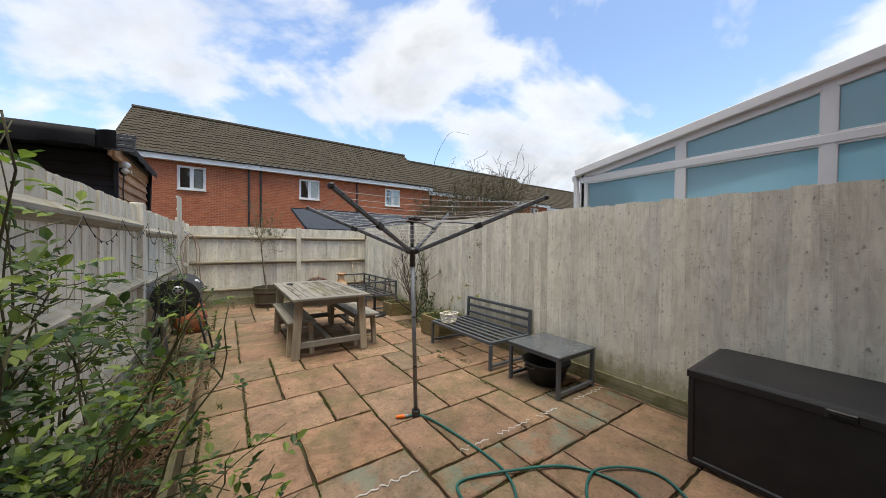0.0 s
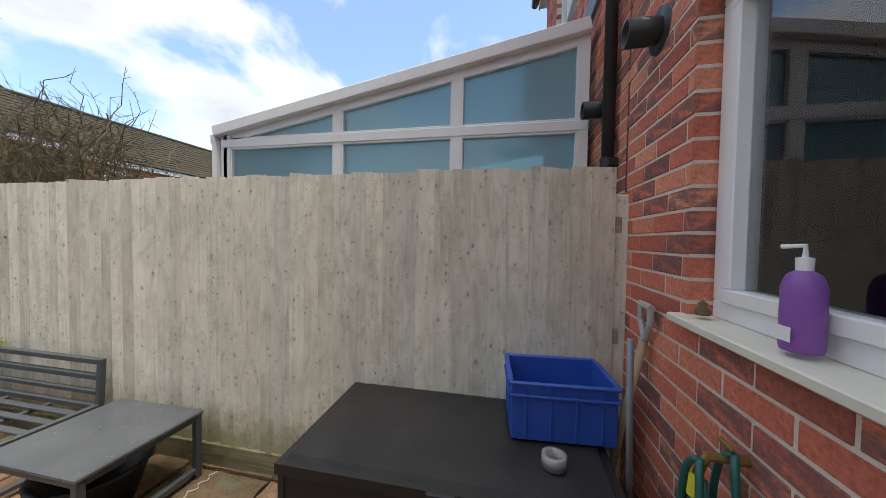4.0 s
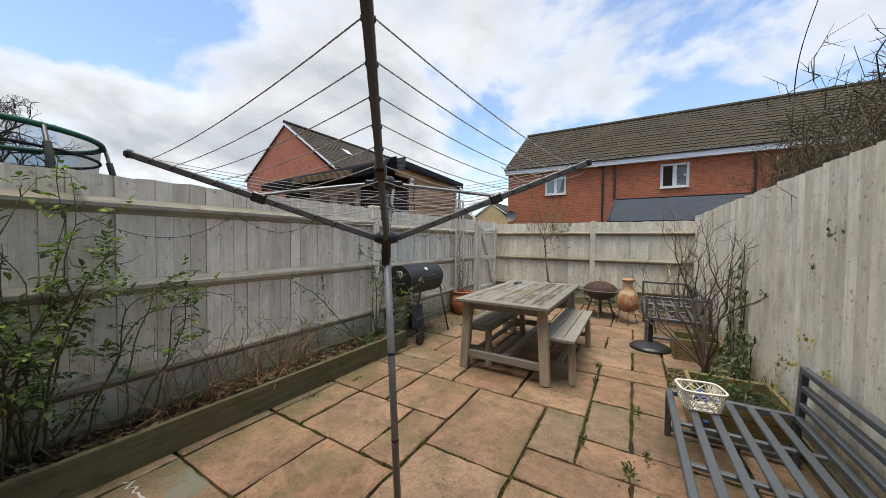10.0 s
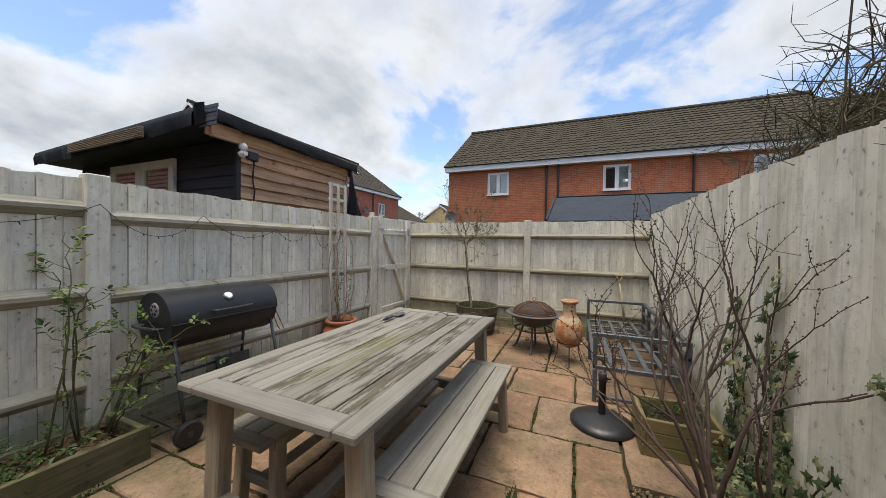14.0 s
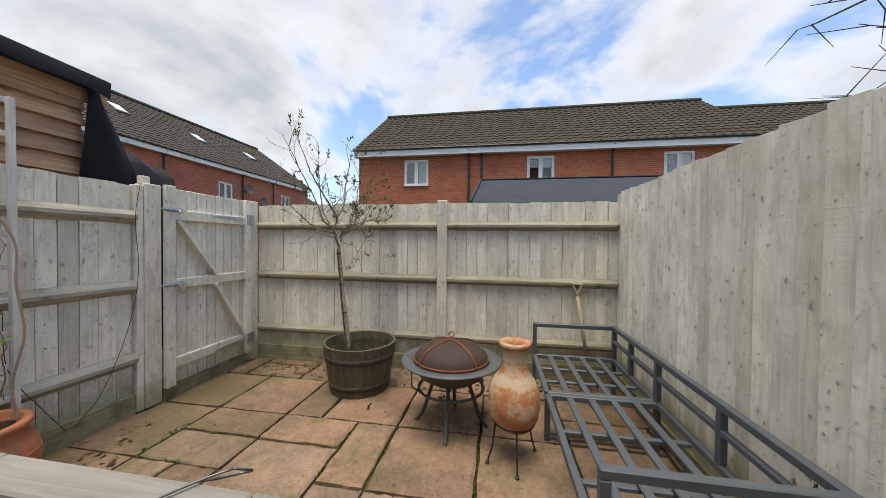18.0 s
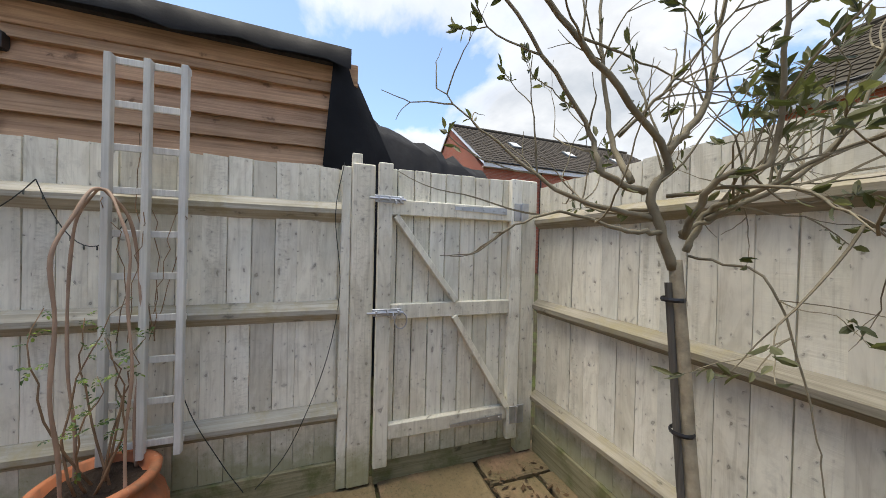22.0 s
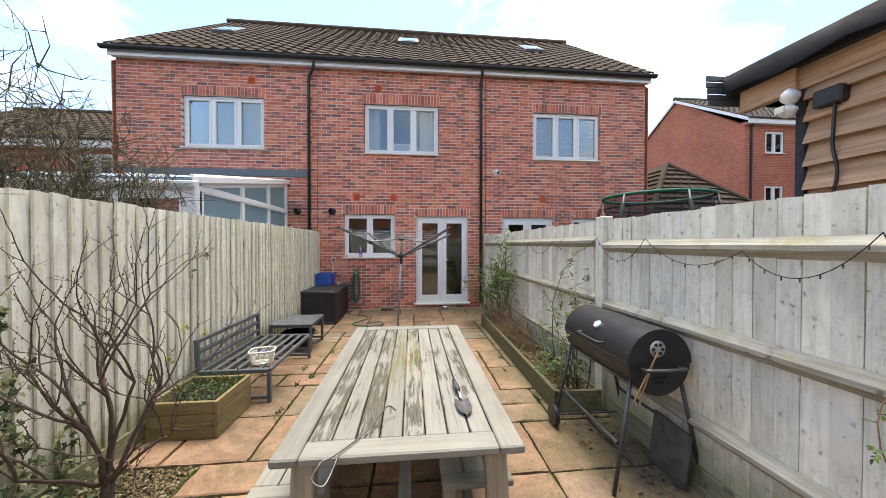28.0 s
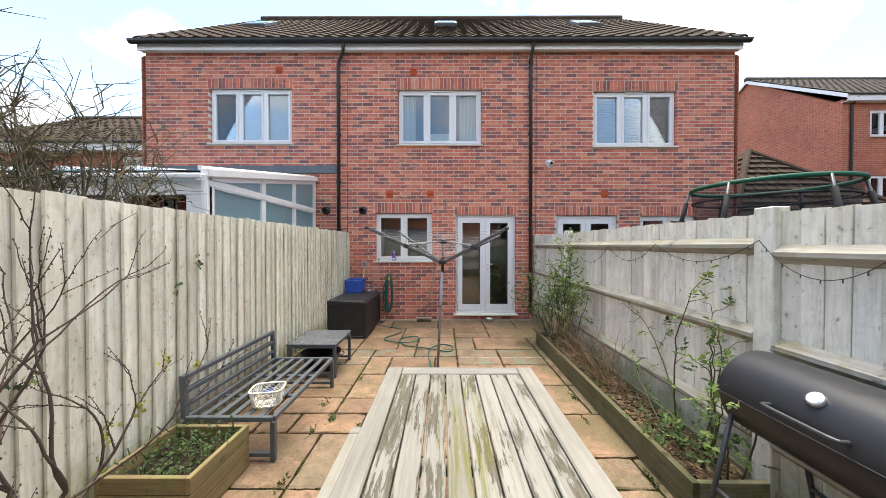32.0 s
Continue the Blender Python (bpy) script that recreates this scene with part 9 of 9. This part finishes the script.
olive_limb(0.0115, 0.30, 9, (-0.105, -0.01, 0.95), (-0.12, -0.06, 1.10), (-0.10, -0.05, 1.20), (-0.09, -0.26, 1.35), (-0.12, -0.42, 1.52), (-0.18, -0.50, 1.76))
olive_limb(0.0095, 0.55, 11, (-0.10, -0.05, 1.20), (-0.09, 0.05, 1.32), (-0.10, 0.13, 1.58), (-0.06, 0.18, 1.88))
olive_limb(0.0090, 0.40, 10, (-0.13, -0.07, 1.12), (-0.16, -0.16, 1.16), (-0.20, -0.18, 1.28), (-0.23, -0.38, 1.54), (-0.30, -0.50, 1.78))
olive_limb(0.0080, 0.45, 11, (-0.14, -0.10, 1.14), (-0.22, -0.08, 1.29), (-0.25, -0.09, 1.60), (-0.30, -0.02, 1.86))
olive_limb(0.0070, 0.30, 9, (-0.12, -0.05, 1.06), (-0.23, -0.20, 1.12), (-0.33, -0.33, 1.25), (-0.44, -0.46, 1.42))
olive_limb(0.0060, 0.0, 4, (-0.11, -0.04, 1.03), (-0.11, -0.16, 1.03), (-0.11, -0.32, 1.06), (-0.10, -0.46, 1.01))
olive_limb(0.0085, 0.85, 15, (-0.10, 0.01, 1.02), (-0.02, -0.02, 1.13), (0.04, 0.03, 1.17), (0.07, 0.0, 1.42), (0.12, 0.05, 1.72))
olive_limb(0.0080, 0.85, 14, (-0.10, 0.02, 0.99), (-0.08, 0.06, 1.08), (0.01, 0.05, 1.11), (0.09, 0.10, 1.17), (0.22, 0.16, 1.22))
olive_limb(0.0050, 0.45, 6, (-0.11, -0.03, 1.11), (0.06, 0.01, 1.11), (0.19, -0.06, 1.02))
olive_limb(0.0045, 0.35, 7, (-0.15, -0.13, 1.24), (-0.07, -0.05, 1.36), (0.04, 0.03, 1.52))
olive_limb(0.0035, 0.30, 6, (-0.22, -0.18, 1.49), (-0.16, -0.01, 1.42), (-0.06, 0.26, 1.30))
olive_limb(0.0065, 0.80, 13, (-0.08, 0.05, 1.06), (0.03, 0.17, 1.16), (0.08, 0.24, 1.30), (0.10, 0.28, 1.50))
olive_limb(0.0055, 0.75, 10, (-0.10, 0.0, 1.03), (-0.06, 0.13, 1.10), (-0.12, 0.27, 1.20), (-0.16, 0.32, 1.38))
olive_limb(0.0050, 0.30, 6, (-0.12, -0.05, 1.08), (-0.30, -0.05, 1.10), (-0.46, -0.02, 1.22))
olive_limb(0.0030, 0.5, 5, (-0.10, 0.03, 0.98), (0.04, 0.04, 0.93), (0.09, 0.06, 0.70), (0.11, 0.07, 0.55))
part("leaves", lv, M_OLIVE, ol, "narrow grey-green leaves")["kind"] = "stuff"
und = Build()
for k in range(330):
    a, r = rr.uniform(0, 6.28), 0.28 * math.sqrt(rr.random())
    leaf(und, Vector((r * math.cos(a), 0.08 + r * math.sin(a), 0.005 + rr.uniform(0, 0.03))), any_dir(rr) + Vector((0, 0, 0.7)), any_dir(rr), rr.uniform(0.012, 0.028), rr.uniform(0.008, 0.016))
weed = thing("barrel_weeds", (1.465, 8.62, 0.365), "low green weeds covering the barrel soil", "weeds", kind="stuff")
part("leaves", und, M_WEED, weed)

# climber on the canes
rr = random.Random(51)
cl = thing("potted_climber", (0.20, 7.045, 0.375), "thin half-bare climber growing through the cane frame", "climber")
lv = Build()
for k in range(7):
    pa = cane((rr.uniform(-0.05, 0.05), rr.uniform(-0.05, 0.05), 0), (rr.uniform(-0.1, 0.1), rr.uniform(-0.16, 0.16), rr.uniform(0.45, 0.85)), rr, 0.25, 10, 0.02, 0.0)
    part("stem", Build().tube(pa, [0.005 * (1 - 0.07 * q) for q in range(11)], 6), M_STEM_B, cl, "", True)
    for q in range(9):
        p = pa[rr.randrange(3, 11)]
        rose_leaf(lv, p, any_dir(rr), rr, rr.uniform(0.03, 0.05))
part("leaves", lv, M_LEAF, cl)["kind"] = "stuff"
vine = thing("trellis_vine", (0.05, 7.1, 0.9), "thin bare vine with a few withered leaves on the trellis", "climber")
for k in range(6):
    pa = cane((0, rr.uniform(-0.1, 0.1), 0), (rr.uniform(-0.02, 0.03), rr.uniform(-0.18, 0.22), rr.uniform(0.5, 0.95)), rr, 0.15, 10, 0.03, 0.0)
    part("stem", Build().tube(pa, 0.0018, 4), M_STEM_B, vine)


# ivy up the right-hand fence and over the planters
def ivy_leaf(b, p, out, rr, s):
    n = (out + any_dir(rr) * 0.5).normalized()
    u = n.orthogonal().normalized()
    u = (u * math.cos(rr.uniform(0, 6.28)) + n.cross(u) * math.sin(rr.uniform(0, 6.28)))
    u = u.normalized() if u.length > 0.1 else n.orthogonal().normalized()
    v = n.cross(u)
    o = len(b.v)
    shape = ((0, -0.1), (0.45, -0.35), (0.4, 0.15), (0.62, 0.35), (0.22, 0.45), (0, 0.95), (-0.22, 0.45), (-0.62, 0.35), (-0.4, 0.15), (-0.45, -0.35))
    b.v.append(tuple(p + n * s * 0.12 + v * s * 0.2))
    for x, y in shape:
        b.v.append(tuple(p + u * x * s + v * y * s))
    m = len(shape)
    b.f += [[o, o + 1 + k, o + 1 + (k + 1) % m] for k in range(m)]


rr = random.Random(61)
iv = thing("ivy", (3.84, 6.1, 0), "variegated ivy climbing the fence from the gravel gap", "ivy")
stem, lv = Build(), Build()
for y0, y1, h in ((-0.25, -0.18, 0.95), (-0.05, -0.10, 1.35), (0.12, 0.20, 0.85), (-0.35, -0.5, 0.55), (0.30, 0.34, 1.15)):
    pa = [Vector((-0.02, y0 + (y1 - y0) * k / 12 + 0.03 * math.sin(k), h * k / 12)) for k in range(13)]
    stem.tube(pa, 0.004, 5)
    for k in range(int(105 * h)):
        q = pa[min(12, int(12 * rr.random() ** 1.25))] + Vector((rr.uniform(-0.03, 0), rr.uniform(-0.06, 0.06), rr.uniform(-0.05, 0.05)))
        ivy_leaf(lv, q, Vector((-1, 0, 0.3)), rr, rr.uniform(0.028, 0.05))
for k in range(260):
    q = Vector((-rr.uniform(0.0, 0.24), rr.uniform(-0.55, 0.25), 0.02 + rr.random() ** 2 * 0.24))
    ivy_leaf(lv, q, Vector((-0.5, -0.2, 0.8)), rr, rr.uniform(0.02, 0.042))
part("stem", stem, M_BARK, iv)["kind"] = "stuff"
part("leaves", lv, M_IVY, iv, "cream-edged green leaves")["kind"] = "stuff"
tw_i = 0
for y, z, m, mt in ((4.32, 1.42, 12, M_IVY), (4.55, 1.26, 8, M_IVY), (4.62, 0.78, 12, M_IVY_Y), (4.80, 0.56, 14, M_IVY_Y), (4.35, 0.62, 14, M_IVY_Y), (5.0, 0.50, 12, M_IVY_Y), (5.05, 0.32, 14, M_IVY_Y), (7.2, 0.5, 10, M_IVY), (5.35, 0.95, 8, M_IVY)):
    sp = thing("ivy_sprig", (3.835, y, z), "small ivy sprig poking through the fence boards", "ivy", "ivy sprigs")
    b = Build()
    for k in range(m):
        ivy_leaf(b, Vector((-rr.uniform(0.0, 0.05), rr.gauss(0, 0.024), rr.gauss(0, 0.034))), Vector((-1, 0, 0.2)), rr, rr.uniform(0.015, 0.032))
    part("leaves", b, mt, sp)["kind"] = "stuff"
for (x0, x1, y0, y1, z, m, name, lab) in ((3.30, 3.76, 4.60, 5.06, 0.22, 420, "planter_ivy", "ivy and weeds filling the square planter"), (3.36, 3.72, 6.38, 6.68, 0.19, 140, "planter_ivy", "sparse weeds in the small planter")):
    pv = thing(name, ((x0 + x1) / 2, (y0 + y1) / 2, z), lab, "ivy", kind="stuff")
    b = Build()
    for k in range(m):
        q = Vector((rr.uniform(x0, x1) - (x0 + x1) / 2, rr.uniform(y0, y1) - (y0 + y1) / 2, rr.random() ** 1.6 * 0.13))
        if k % 3:
            ivy_leaf(b, q, Vector((-0.2, 0, 1)), rr, rr.uniform(0.012, 0.026))
        else:
            leaf(b, q, any_dir(rr) + Vector((0, 0, 1)), any_dir(rr), rr.uniform(0.04, 0.10), rr.uniform(0.006, 0.016))
    part("leaves", b, M_WEED, pv)

# weeds in the joints
for x, y, m, s in ((2.90, 3.95, 60, 0.10), (2.62, 4.10, 30, 0.07), (2.58, 5.62, 50, 0.07), (2.60, 5.2, 50, 0.07), (3.05, 3.70, 40, 0.12), (2.25, 8.62, 30, 0.05), (1.70, 8.35, 24, 0.05), (2.95, 4.75, 30, 0.08), (2.86, 3.1, 20, 0.08), (0.62, 4.0, 20, 0.06), (0.55, 3.55, 30, 0.09), (0.50, 4.7, 40, 0.08), (2.62, 8.4, 24, 0.05), (3.0, 4.15, 30, 0.07)):
    wd = thing("joint_weed", (x, y, 0), "small green weed growing out of a slab joint", "weed", "weeds")
    b = Build()
    for k in range(m):
        q = Vector((rr.gauss(0, s * 0.16), rr.gauss(0, s * 0.55), 0.003))
        leaf(b, q, any_dir(rr) + Vector((0, 0, 0.8)), any_dir(rr), rr.uniform(0.012, 0.032), rr.uniform(0.006, 0.014))
    part("leaves", b, M_WEED, wd)["kind"] = "stuff"
mz = Build()
for k in range(9000):
    if rr.random() < 0.5:
        x, y = X0 + DX * rr.randrange(0, 12) + rr.gauss(0, 0.006), rr.uniform(2.4, 9.0)
    else:
        x, y = rr.uniform(0.5, 3.8), Y0 + DY * rr.randrange(0, 30) + rr.gauss(0, 0.006)
    if noise.noise((x * 1.3, y * 1.3, 3)) < 0.02:
        continue
    r = rr.uniform(0.005, 0.013)
    c = Vector((x, y, -0.014))
    mz.convex([c + Vector((0, 0, r * 1.3)), c + Vector((r, 0, 0)), c + Vector((0, r, 0)), c + Vector((-r, 0, 0)), c + Vector((0, -r, 0))], [(0, 1, 2), (0, 2, 3), (0, 3, 4), (0, 4, 1)])
M_MOSS = leaf_mat("dark_moss", (0.03, 0.042, 0.012), (0.06, 0.08, 0.018), (0.11, 0.12, 0.03))
solo("joint_moss", mz, M_MOSS, "tufts of moss in the slab joints", "moss", kind="stuff")


# ---------------------------------------------------------------- gravel
def pebbles(x0, x1, y0, y1, z, n, seed, size):
    rr = random.Random(seed)
    b = Build()
    for k in range(n):
        r = rr.uniform(*size)
        c = Vector((rr.uniform(x0, x1), rr.uniform(y0, y1), z + rr.uniform(0, 0.012)))
        m = Euler((rr.uniform(0, 6), rr.uniform(0, 6), rr.uniform(0, 6))).to_matrix()
        pts = []
        for v in ((0, 0, 1), (0.85, 0.2, 0.45), (-0.25, 0.85, 0.5), (-0.8, -0.3, 0.4), (0.3, -0.9, 0.35), (0.7, 0.6, -0.5), (-0.7, 0.55, -0.55), (0.1, -0.75, -0.6), (0, 0, -0.85)):
            pts.append(c + m @ (Vector(v) * r * rr.uniform(0.8, 1.1)) * 1.0)
        b.convex(pts, [(0, 1, 2), (0, 2, 3), (0, 3, 4), (0, 4, 1), (1, 5, 2), (2, 6, 3), (3, 7, 4), (4, 7, 1), (1, 7, 5), (2, 5, 6), (3, 6, 7), (8, 6, 5), (8, 7, 6), (8, 5, 7)])
    return b


M_PEB = Mat("mixed_gravel", 0.85, 0, 0.25)
M_PEB.color(M_PEB.ramp(M_PEB.island(), [(0.0, (0.05, 0.04, 0.025)), (0.4, (0.12, 0.09, 0.05)), (0.75, (0.21, 0.155, 0.075)), (1.0, (0.28, 0.235, 0.16))]))
M_PEB = M_PEB.m
M_PEBY = Mat("pale_yellow_gravel", 0.85, 0, 0.25)
M_PEBY.color(M_PEBY.ramp(M_PEBY.island(), [(0.0, (0.20, 0.17, 0.09)), (0.4, (0.36, 0.31, 0.18)), (0.75, (0.47, 0.42, 0.27)), (1.0, (0.55, 0.51, 0.38))]))
M_PEBY = M_PEBY.m
solo("gravel", pebbles(3.21, 3.82, 5.40, 6.0, -0.025, 1500, 3, (0.006, 0.014)), M_PEB, "brown gravel in the gap round the shrub", "gravel", kind="stuff")
solo("gravel", pebbles(1.70, 3.82, 0.085, 0.19, -0.022, 2200, 4, (0.006, 0.013)), M_PEBY, "pale yellow gravel strip along the house wall", "gravel", kind="stuff")
solo("gravel", pebbles(-0.05, 1.70, 0.085, 0.19, -0.022, 900, 6, (0.006, 0.013)), M_PEBY, "pale yellow gravel strip below the doors", "gravel", kind="stuff")

# chalk squiggle across the slabs
M_CHALK = plain("white_chalk", (0.42, 0.41, 0.385), 0.9, vary=0.15, scale=30, bump=0)
rr = random.Random(71)
ck = thing("chalk_line", (0, 2.385, 0.0055), "white chalk squiggle drawn across the slabs", "chalk mark")
for a, c in ((0.50, 1.06), (1.10, 1.68), (1.98, 2.25), (2.35, 2.70), (2.78, 3.05), (3.3, 3.78)):
    b = Build()
    n = int((c - a) / 0.018)
    for k in range(n + 1):
        x = a + (c - a) * k / n
        y = 0.022 * math.sin(k * 1.7 + a * 9) * (0.6 + 0.4 * math.sin(k * 0.4)) + rr.uniform(-0.004, 0.004)
        w = 0.004 + rr.uniform(0, 0.003)
        b.v += [(x, y - w, 0), (x + 0.004, y + w, 0)]
    for k in range(n):
        b.f.append([2 * k, 2 * k + 2, 2 * k + 3, 2 * k + 1])
    part("stroke", b, M_CHALK, ck)

# ---------------------------------------------------------------- brambles behind the right-hand fence
rr = random.Random(81)
bm = thing("bramble_thicket", (4.35, 6.2, 0), "tangled leafless bramble thicket rising behind the fence", "bramble")
for g in range(300):
    b = Build()
    y = rr.uniform(-1.95, 1.25)
    stout = g % 12 == 0
    p0 = Vector((rr.uniform(-0.27, 0.40), y, rr.uniform(0.0, 0.2)))
    mound = max(0.45, 1 - abs(y + 0.5) / 2.6)
    top = (2.35 if stout else 1.98) + 0.85 * rr.random() * mound
    p1 = p0 + Vector((rr.uniform(-0.08, 0.35), rr.uniform(-0.45, 0.38), top - p0.z))
    pa = cane(p0, p1, rr, 0.12, 16, 0.06, 0.03)
    b.tube(pa, [(0.0135 if stout else 0.0080) * (1 - 0.78 * q / 16) for q in range(17)], 5)
    for t in range(13 if stout else 8):
        q = pa[rr.randrange(8, 17)]
        out = any_dir(rr)
        e = q + (out + Vector((0, 0, 0.25))) * rr.uniform(0.12, 0.40)
        mid = q.lerp(e, 0.5) + any_dir(rr) * 0.06
        b.tube([q, mid, e], [0.0042, 0.0030, 0.0014], 4)
        for s in range(2):
            st = mid.lerp(e, rr.random())
            b.tube([st, st + any_dir(rr) * rr.uniform(0.05, 0.2)], [0.0024, 0.001], 4)
    part("stem", b, M_BRAMBLE if g % 5 else M_BRAMBLE_DRY, bm)
for g in range(46):
    y = rr.uniform(-1.8, 1.1)
    p0 = Vector((rr.uniform(-0.2, 0.35), y, rr.uniform(1.7, 2.3)))
    p1 = p0 + Vector((rr.uniform(-0.2, 0.3), rr.choice((-1, 1)) * rr.uniform(0.4, 0.9), rr.uniform(-0.3, 0.25)))
    pa = cane(p0, p1, rr, 0.25, 12, 0.06, 0.0)
    part("arching_stem", Build().tube(pa, [0.006 * (1 - 0.6 * q / 12) for q in range(13)], 4), M_BRAMBLE_DRY, bm)
tall = smooth_path([(-0.15, 0.1, 0.0), (-0.15, 0.1, 1.9), (-0.15, 0.08, 2.6), (-0.15, 0.0, 3.1), (-0.15, -0.3, 3.42), (-0.15, -0.6, 3.54), (-0.15, -1.1, 3.36)], 6)
part("long_shoot", Build().tube(tall, [0.007 - 0.00014 * k for k in range(len(tall))], 5), M_BRAMBLE, bm)

# ---------------------------------------------------------------- far bare trees
def far_tree(at, h, seed, label, depth=4, limbs=9):
    """A bare tree with a short trunk and a broad rounded crown of fine twigs."""
    rr = random.Random(seed)
    t = thing("tree", at, label, "tree", "far trees")
    tk = [Vector((0.2 * math.sin(k), 0.15 * math.cos(k * 1.3), h * 0.44 * k / 5)) for k in range(6)]
    part("trunk", Build().tube(tk, [h * 0.03 * (1 - 0.09 * k) for k in range(6)], 10), M_FARTREE, t, "", True)
    for k in range(limbs):
        a = 2 * math.pi * k / limbs + rr.uniform(-0.3, 0.3)
        b = Build()
        rise = (0.25, 0.9, 1.7)[k % 3] + rr.uniform(-0.1, 0.2)
        grow(b, tk[3 + k % 3], Vector((math.cos(a) * 0.8, math.sin(a) * 0.8, rise)).normalized(), h * 0.128, h * 0.0075, depth, rr, [], 0.50, (2, 3), (0.60, 0.80), 0.75, 0.06, 3, 4, thin=0.74)
        part("limb", b, M_FARTREE, t)
    return t


far_tree((-60, 6.6, 0), 23.5, 5, "large bare oak far beyond the gardens", 6, 12)
far_tree((-27.5, 62.0, 0), 10.6, 6, "small bare tree in the far gap between houses")
far_tree((-31.0, 63.0, 0), 10.4, 7, "small bare tree far off between the roofs")

# ---------------------------------------------------------------- paving, piece by piece
KNOWN = ["2,12,2,2", "3,10,1,2", "1,10,2,2", "2,8,2,2", "4,11,2,3", "4,9,2,2", "6,9,2,2", "6,11,2,1", "6,12,1,2", "7,12,2,1", "8,13,2,2", "7,7,1,2", "5,7,2,2", "4,7,1,2", "8,8,2,2", "4,6,2,1", "6,6,2,1", "8,6,1,2", "7,4,2,2", "0,6,2,2", "2,6,2,2", "-2,24,2,2", "0,24,2,1", "0,25,2,1", "2,25,2,1", "2,23,2,2", "4,24,1,2", "5,24,2,2", "7,24,2,2", "3,26,2,2", "6,22,2,2", "7,20,2,2", "5,20,2,2", "6,18,2,2", "8,18,1,2", "7,17,2,1", "9,19,2,2", "8,15,2,2", "7,15,1,2"]
paving = thing("patio", (0, 0, -0.03), "sandstone-coloured patio of mixed riven slabs with mossy joints", "patio", kind="structure")


def slab_mesh(w, h, seed, mat=None):
    rr = random.Random(seed)
    gap = 0.0105
    W, H = w * DX - 2 * gap, h * DY - 2 * gap
    n = 7
    ring = []
    for (ax, ay), (bx, by) in (((0, 0), (W, 0)), ((W, 0), (W, H)), ((W, H), (0, H)), ((0, H), (0, 0))):
        for k in range(n):
            t = k / n
            x, y = ax + (bx - ax) * t, ay + (by - ay) * t
            j = 0.006
            ring.append((x + gap + rr.uniform(-j, j), y + gap + rr.uniform(-j, j)))
    b = Build()
    m = len(ring)
    cx, cy = W / 2 + gap, H / 2 + gap
    for x, y in ring:
        b.v.append((x, y, 0))
    for x, y in ring:
        b.v.append((x, y, 0.022 + rr.uniform(-0.002, 0.002)))
    for x, y in ring:
        b.v.append((x + (cx - x) * 0.016 / max(W, H) * 2, y + (cy - y) * 0.016 / max(W, H) * 2, 0.030 + rr.uniform(-0.001, 0.001)))
    for k in range(m):
        q = (k + 1) % m
        b.f += [[k, q, m + q, m + k], [m + k, m + q, 2 * m + q, 2 * m + k]]
    b.f.append([2 * m + k for k in range(m)])
    me = b.mesh("slab")
    me.materials.append(mat or M_SLAB)
    return me


taken = {}
slabs = []


def claim(i, j, w, h):
    for a in range(i, i + w):
        for c in range(j, j + h):
            if (a, c) in taken:
                return False
    for a in range(i, i + w):
        for c in range(j, j + h):
            taken[a, c] = True
    slabs.append((i, j, w, h))
    return True


for a in range(9, 12):
    for c in range(17, 19):
        taken[a, c] = True
for text in KNOWN:
    claim(*[int(q) for q in text.split(",")])
rs = random.Random(5)
for j in range(0, 30):
    for i in range(-2, 12):
        if (i, j) in taken:
            continue
        opts = [(2, 2), (2, 2), (2, 1), (1, 2), (2, 2), (3, 2)]
        rs.shuffle(opts)
        for w, h in opts + [(2, 1), (1, 2), (1, 1)]:
            if i + w <= 12 and j + h <= 30 and claim(i, j, w, h):
                break
kinds = {}
for i, j, w, h in slabs:
    v = rs.randrange(3)
    teal = j in (5, 6) and i != 7 and h < 3
    key = (w, h, v, teal)
    if key not in kinds:
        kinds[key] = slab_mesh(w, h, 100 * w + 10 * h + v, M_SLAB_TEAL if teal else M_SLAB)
    ob = part("slab", kinds[key], None, paving)
    ob.matrix_basis = pose(X0 + i * DX, Y0 + j * DY, rs.uniform(-0.003, 0.003), rs.uniform(-0.3, 0.3), rs.uniform(-0.3, 0.3), 0)
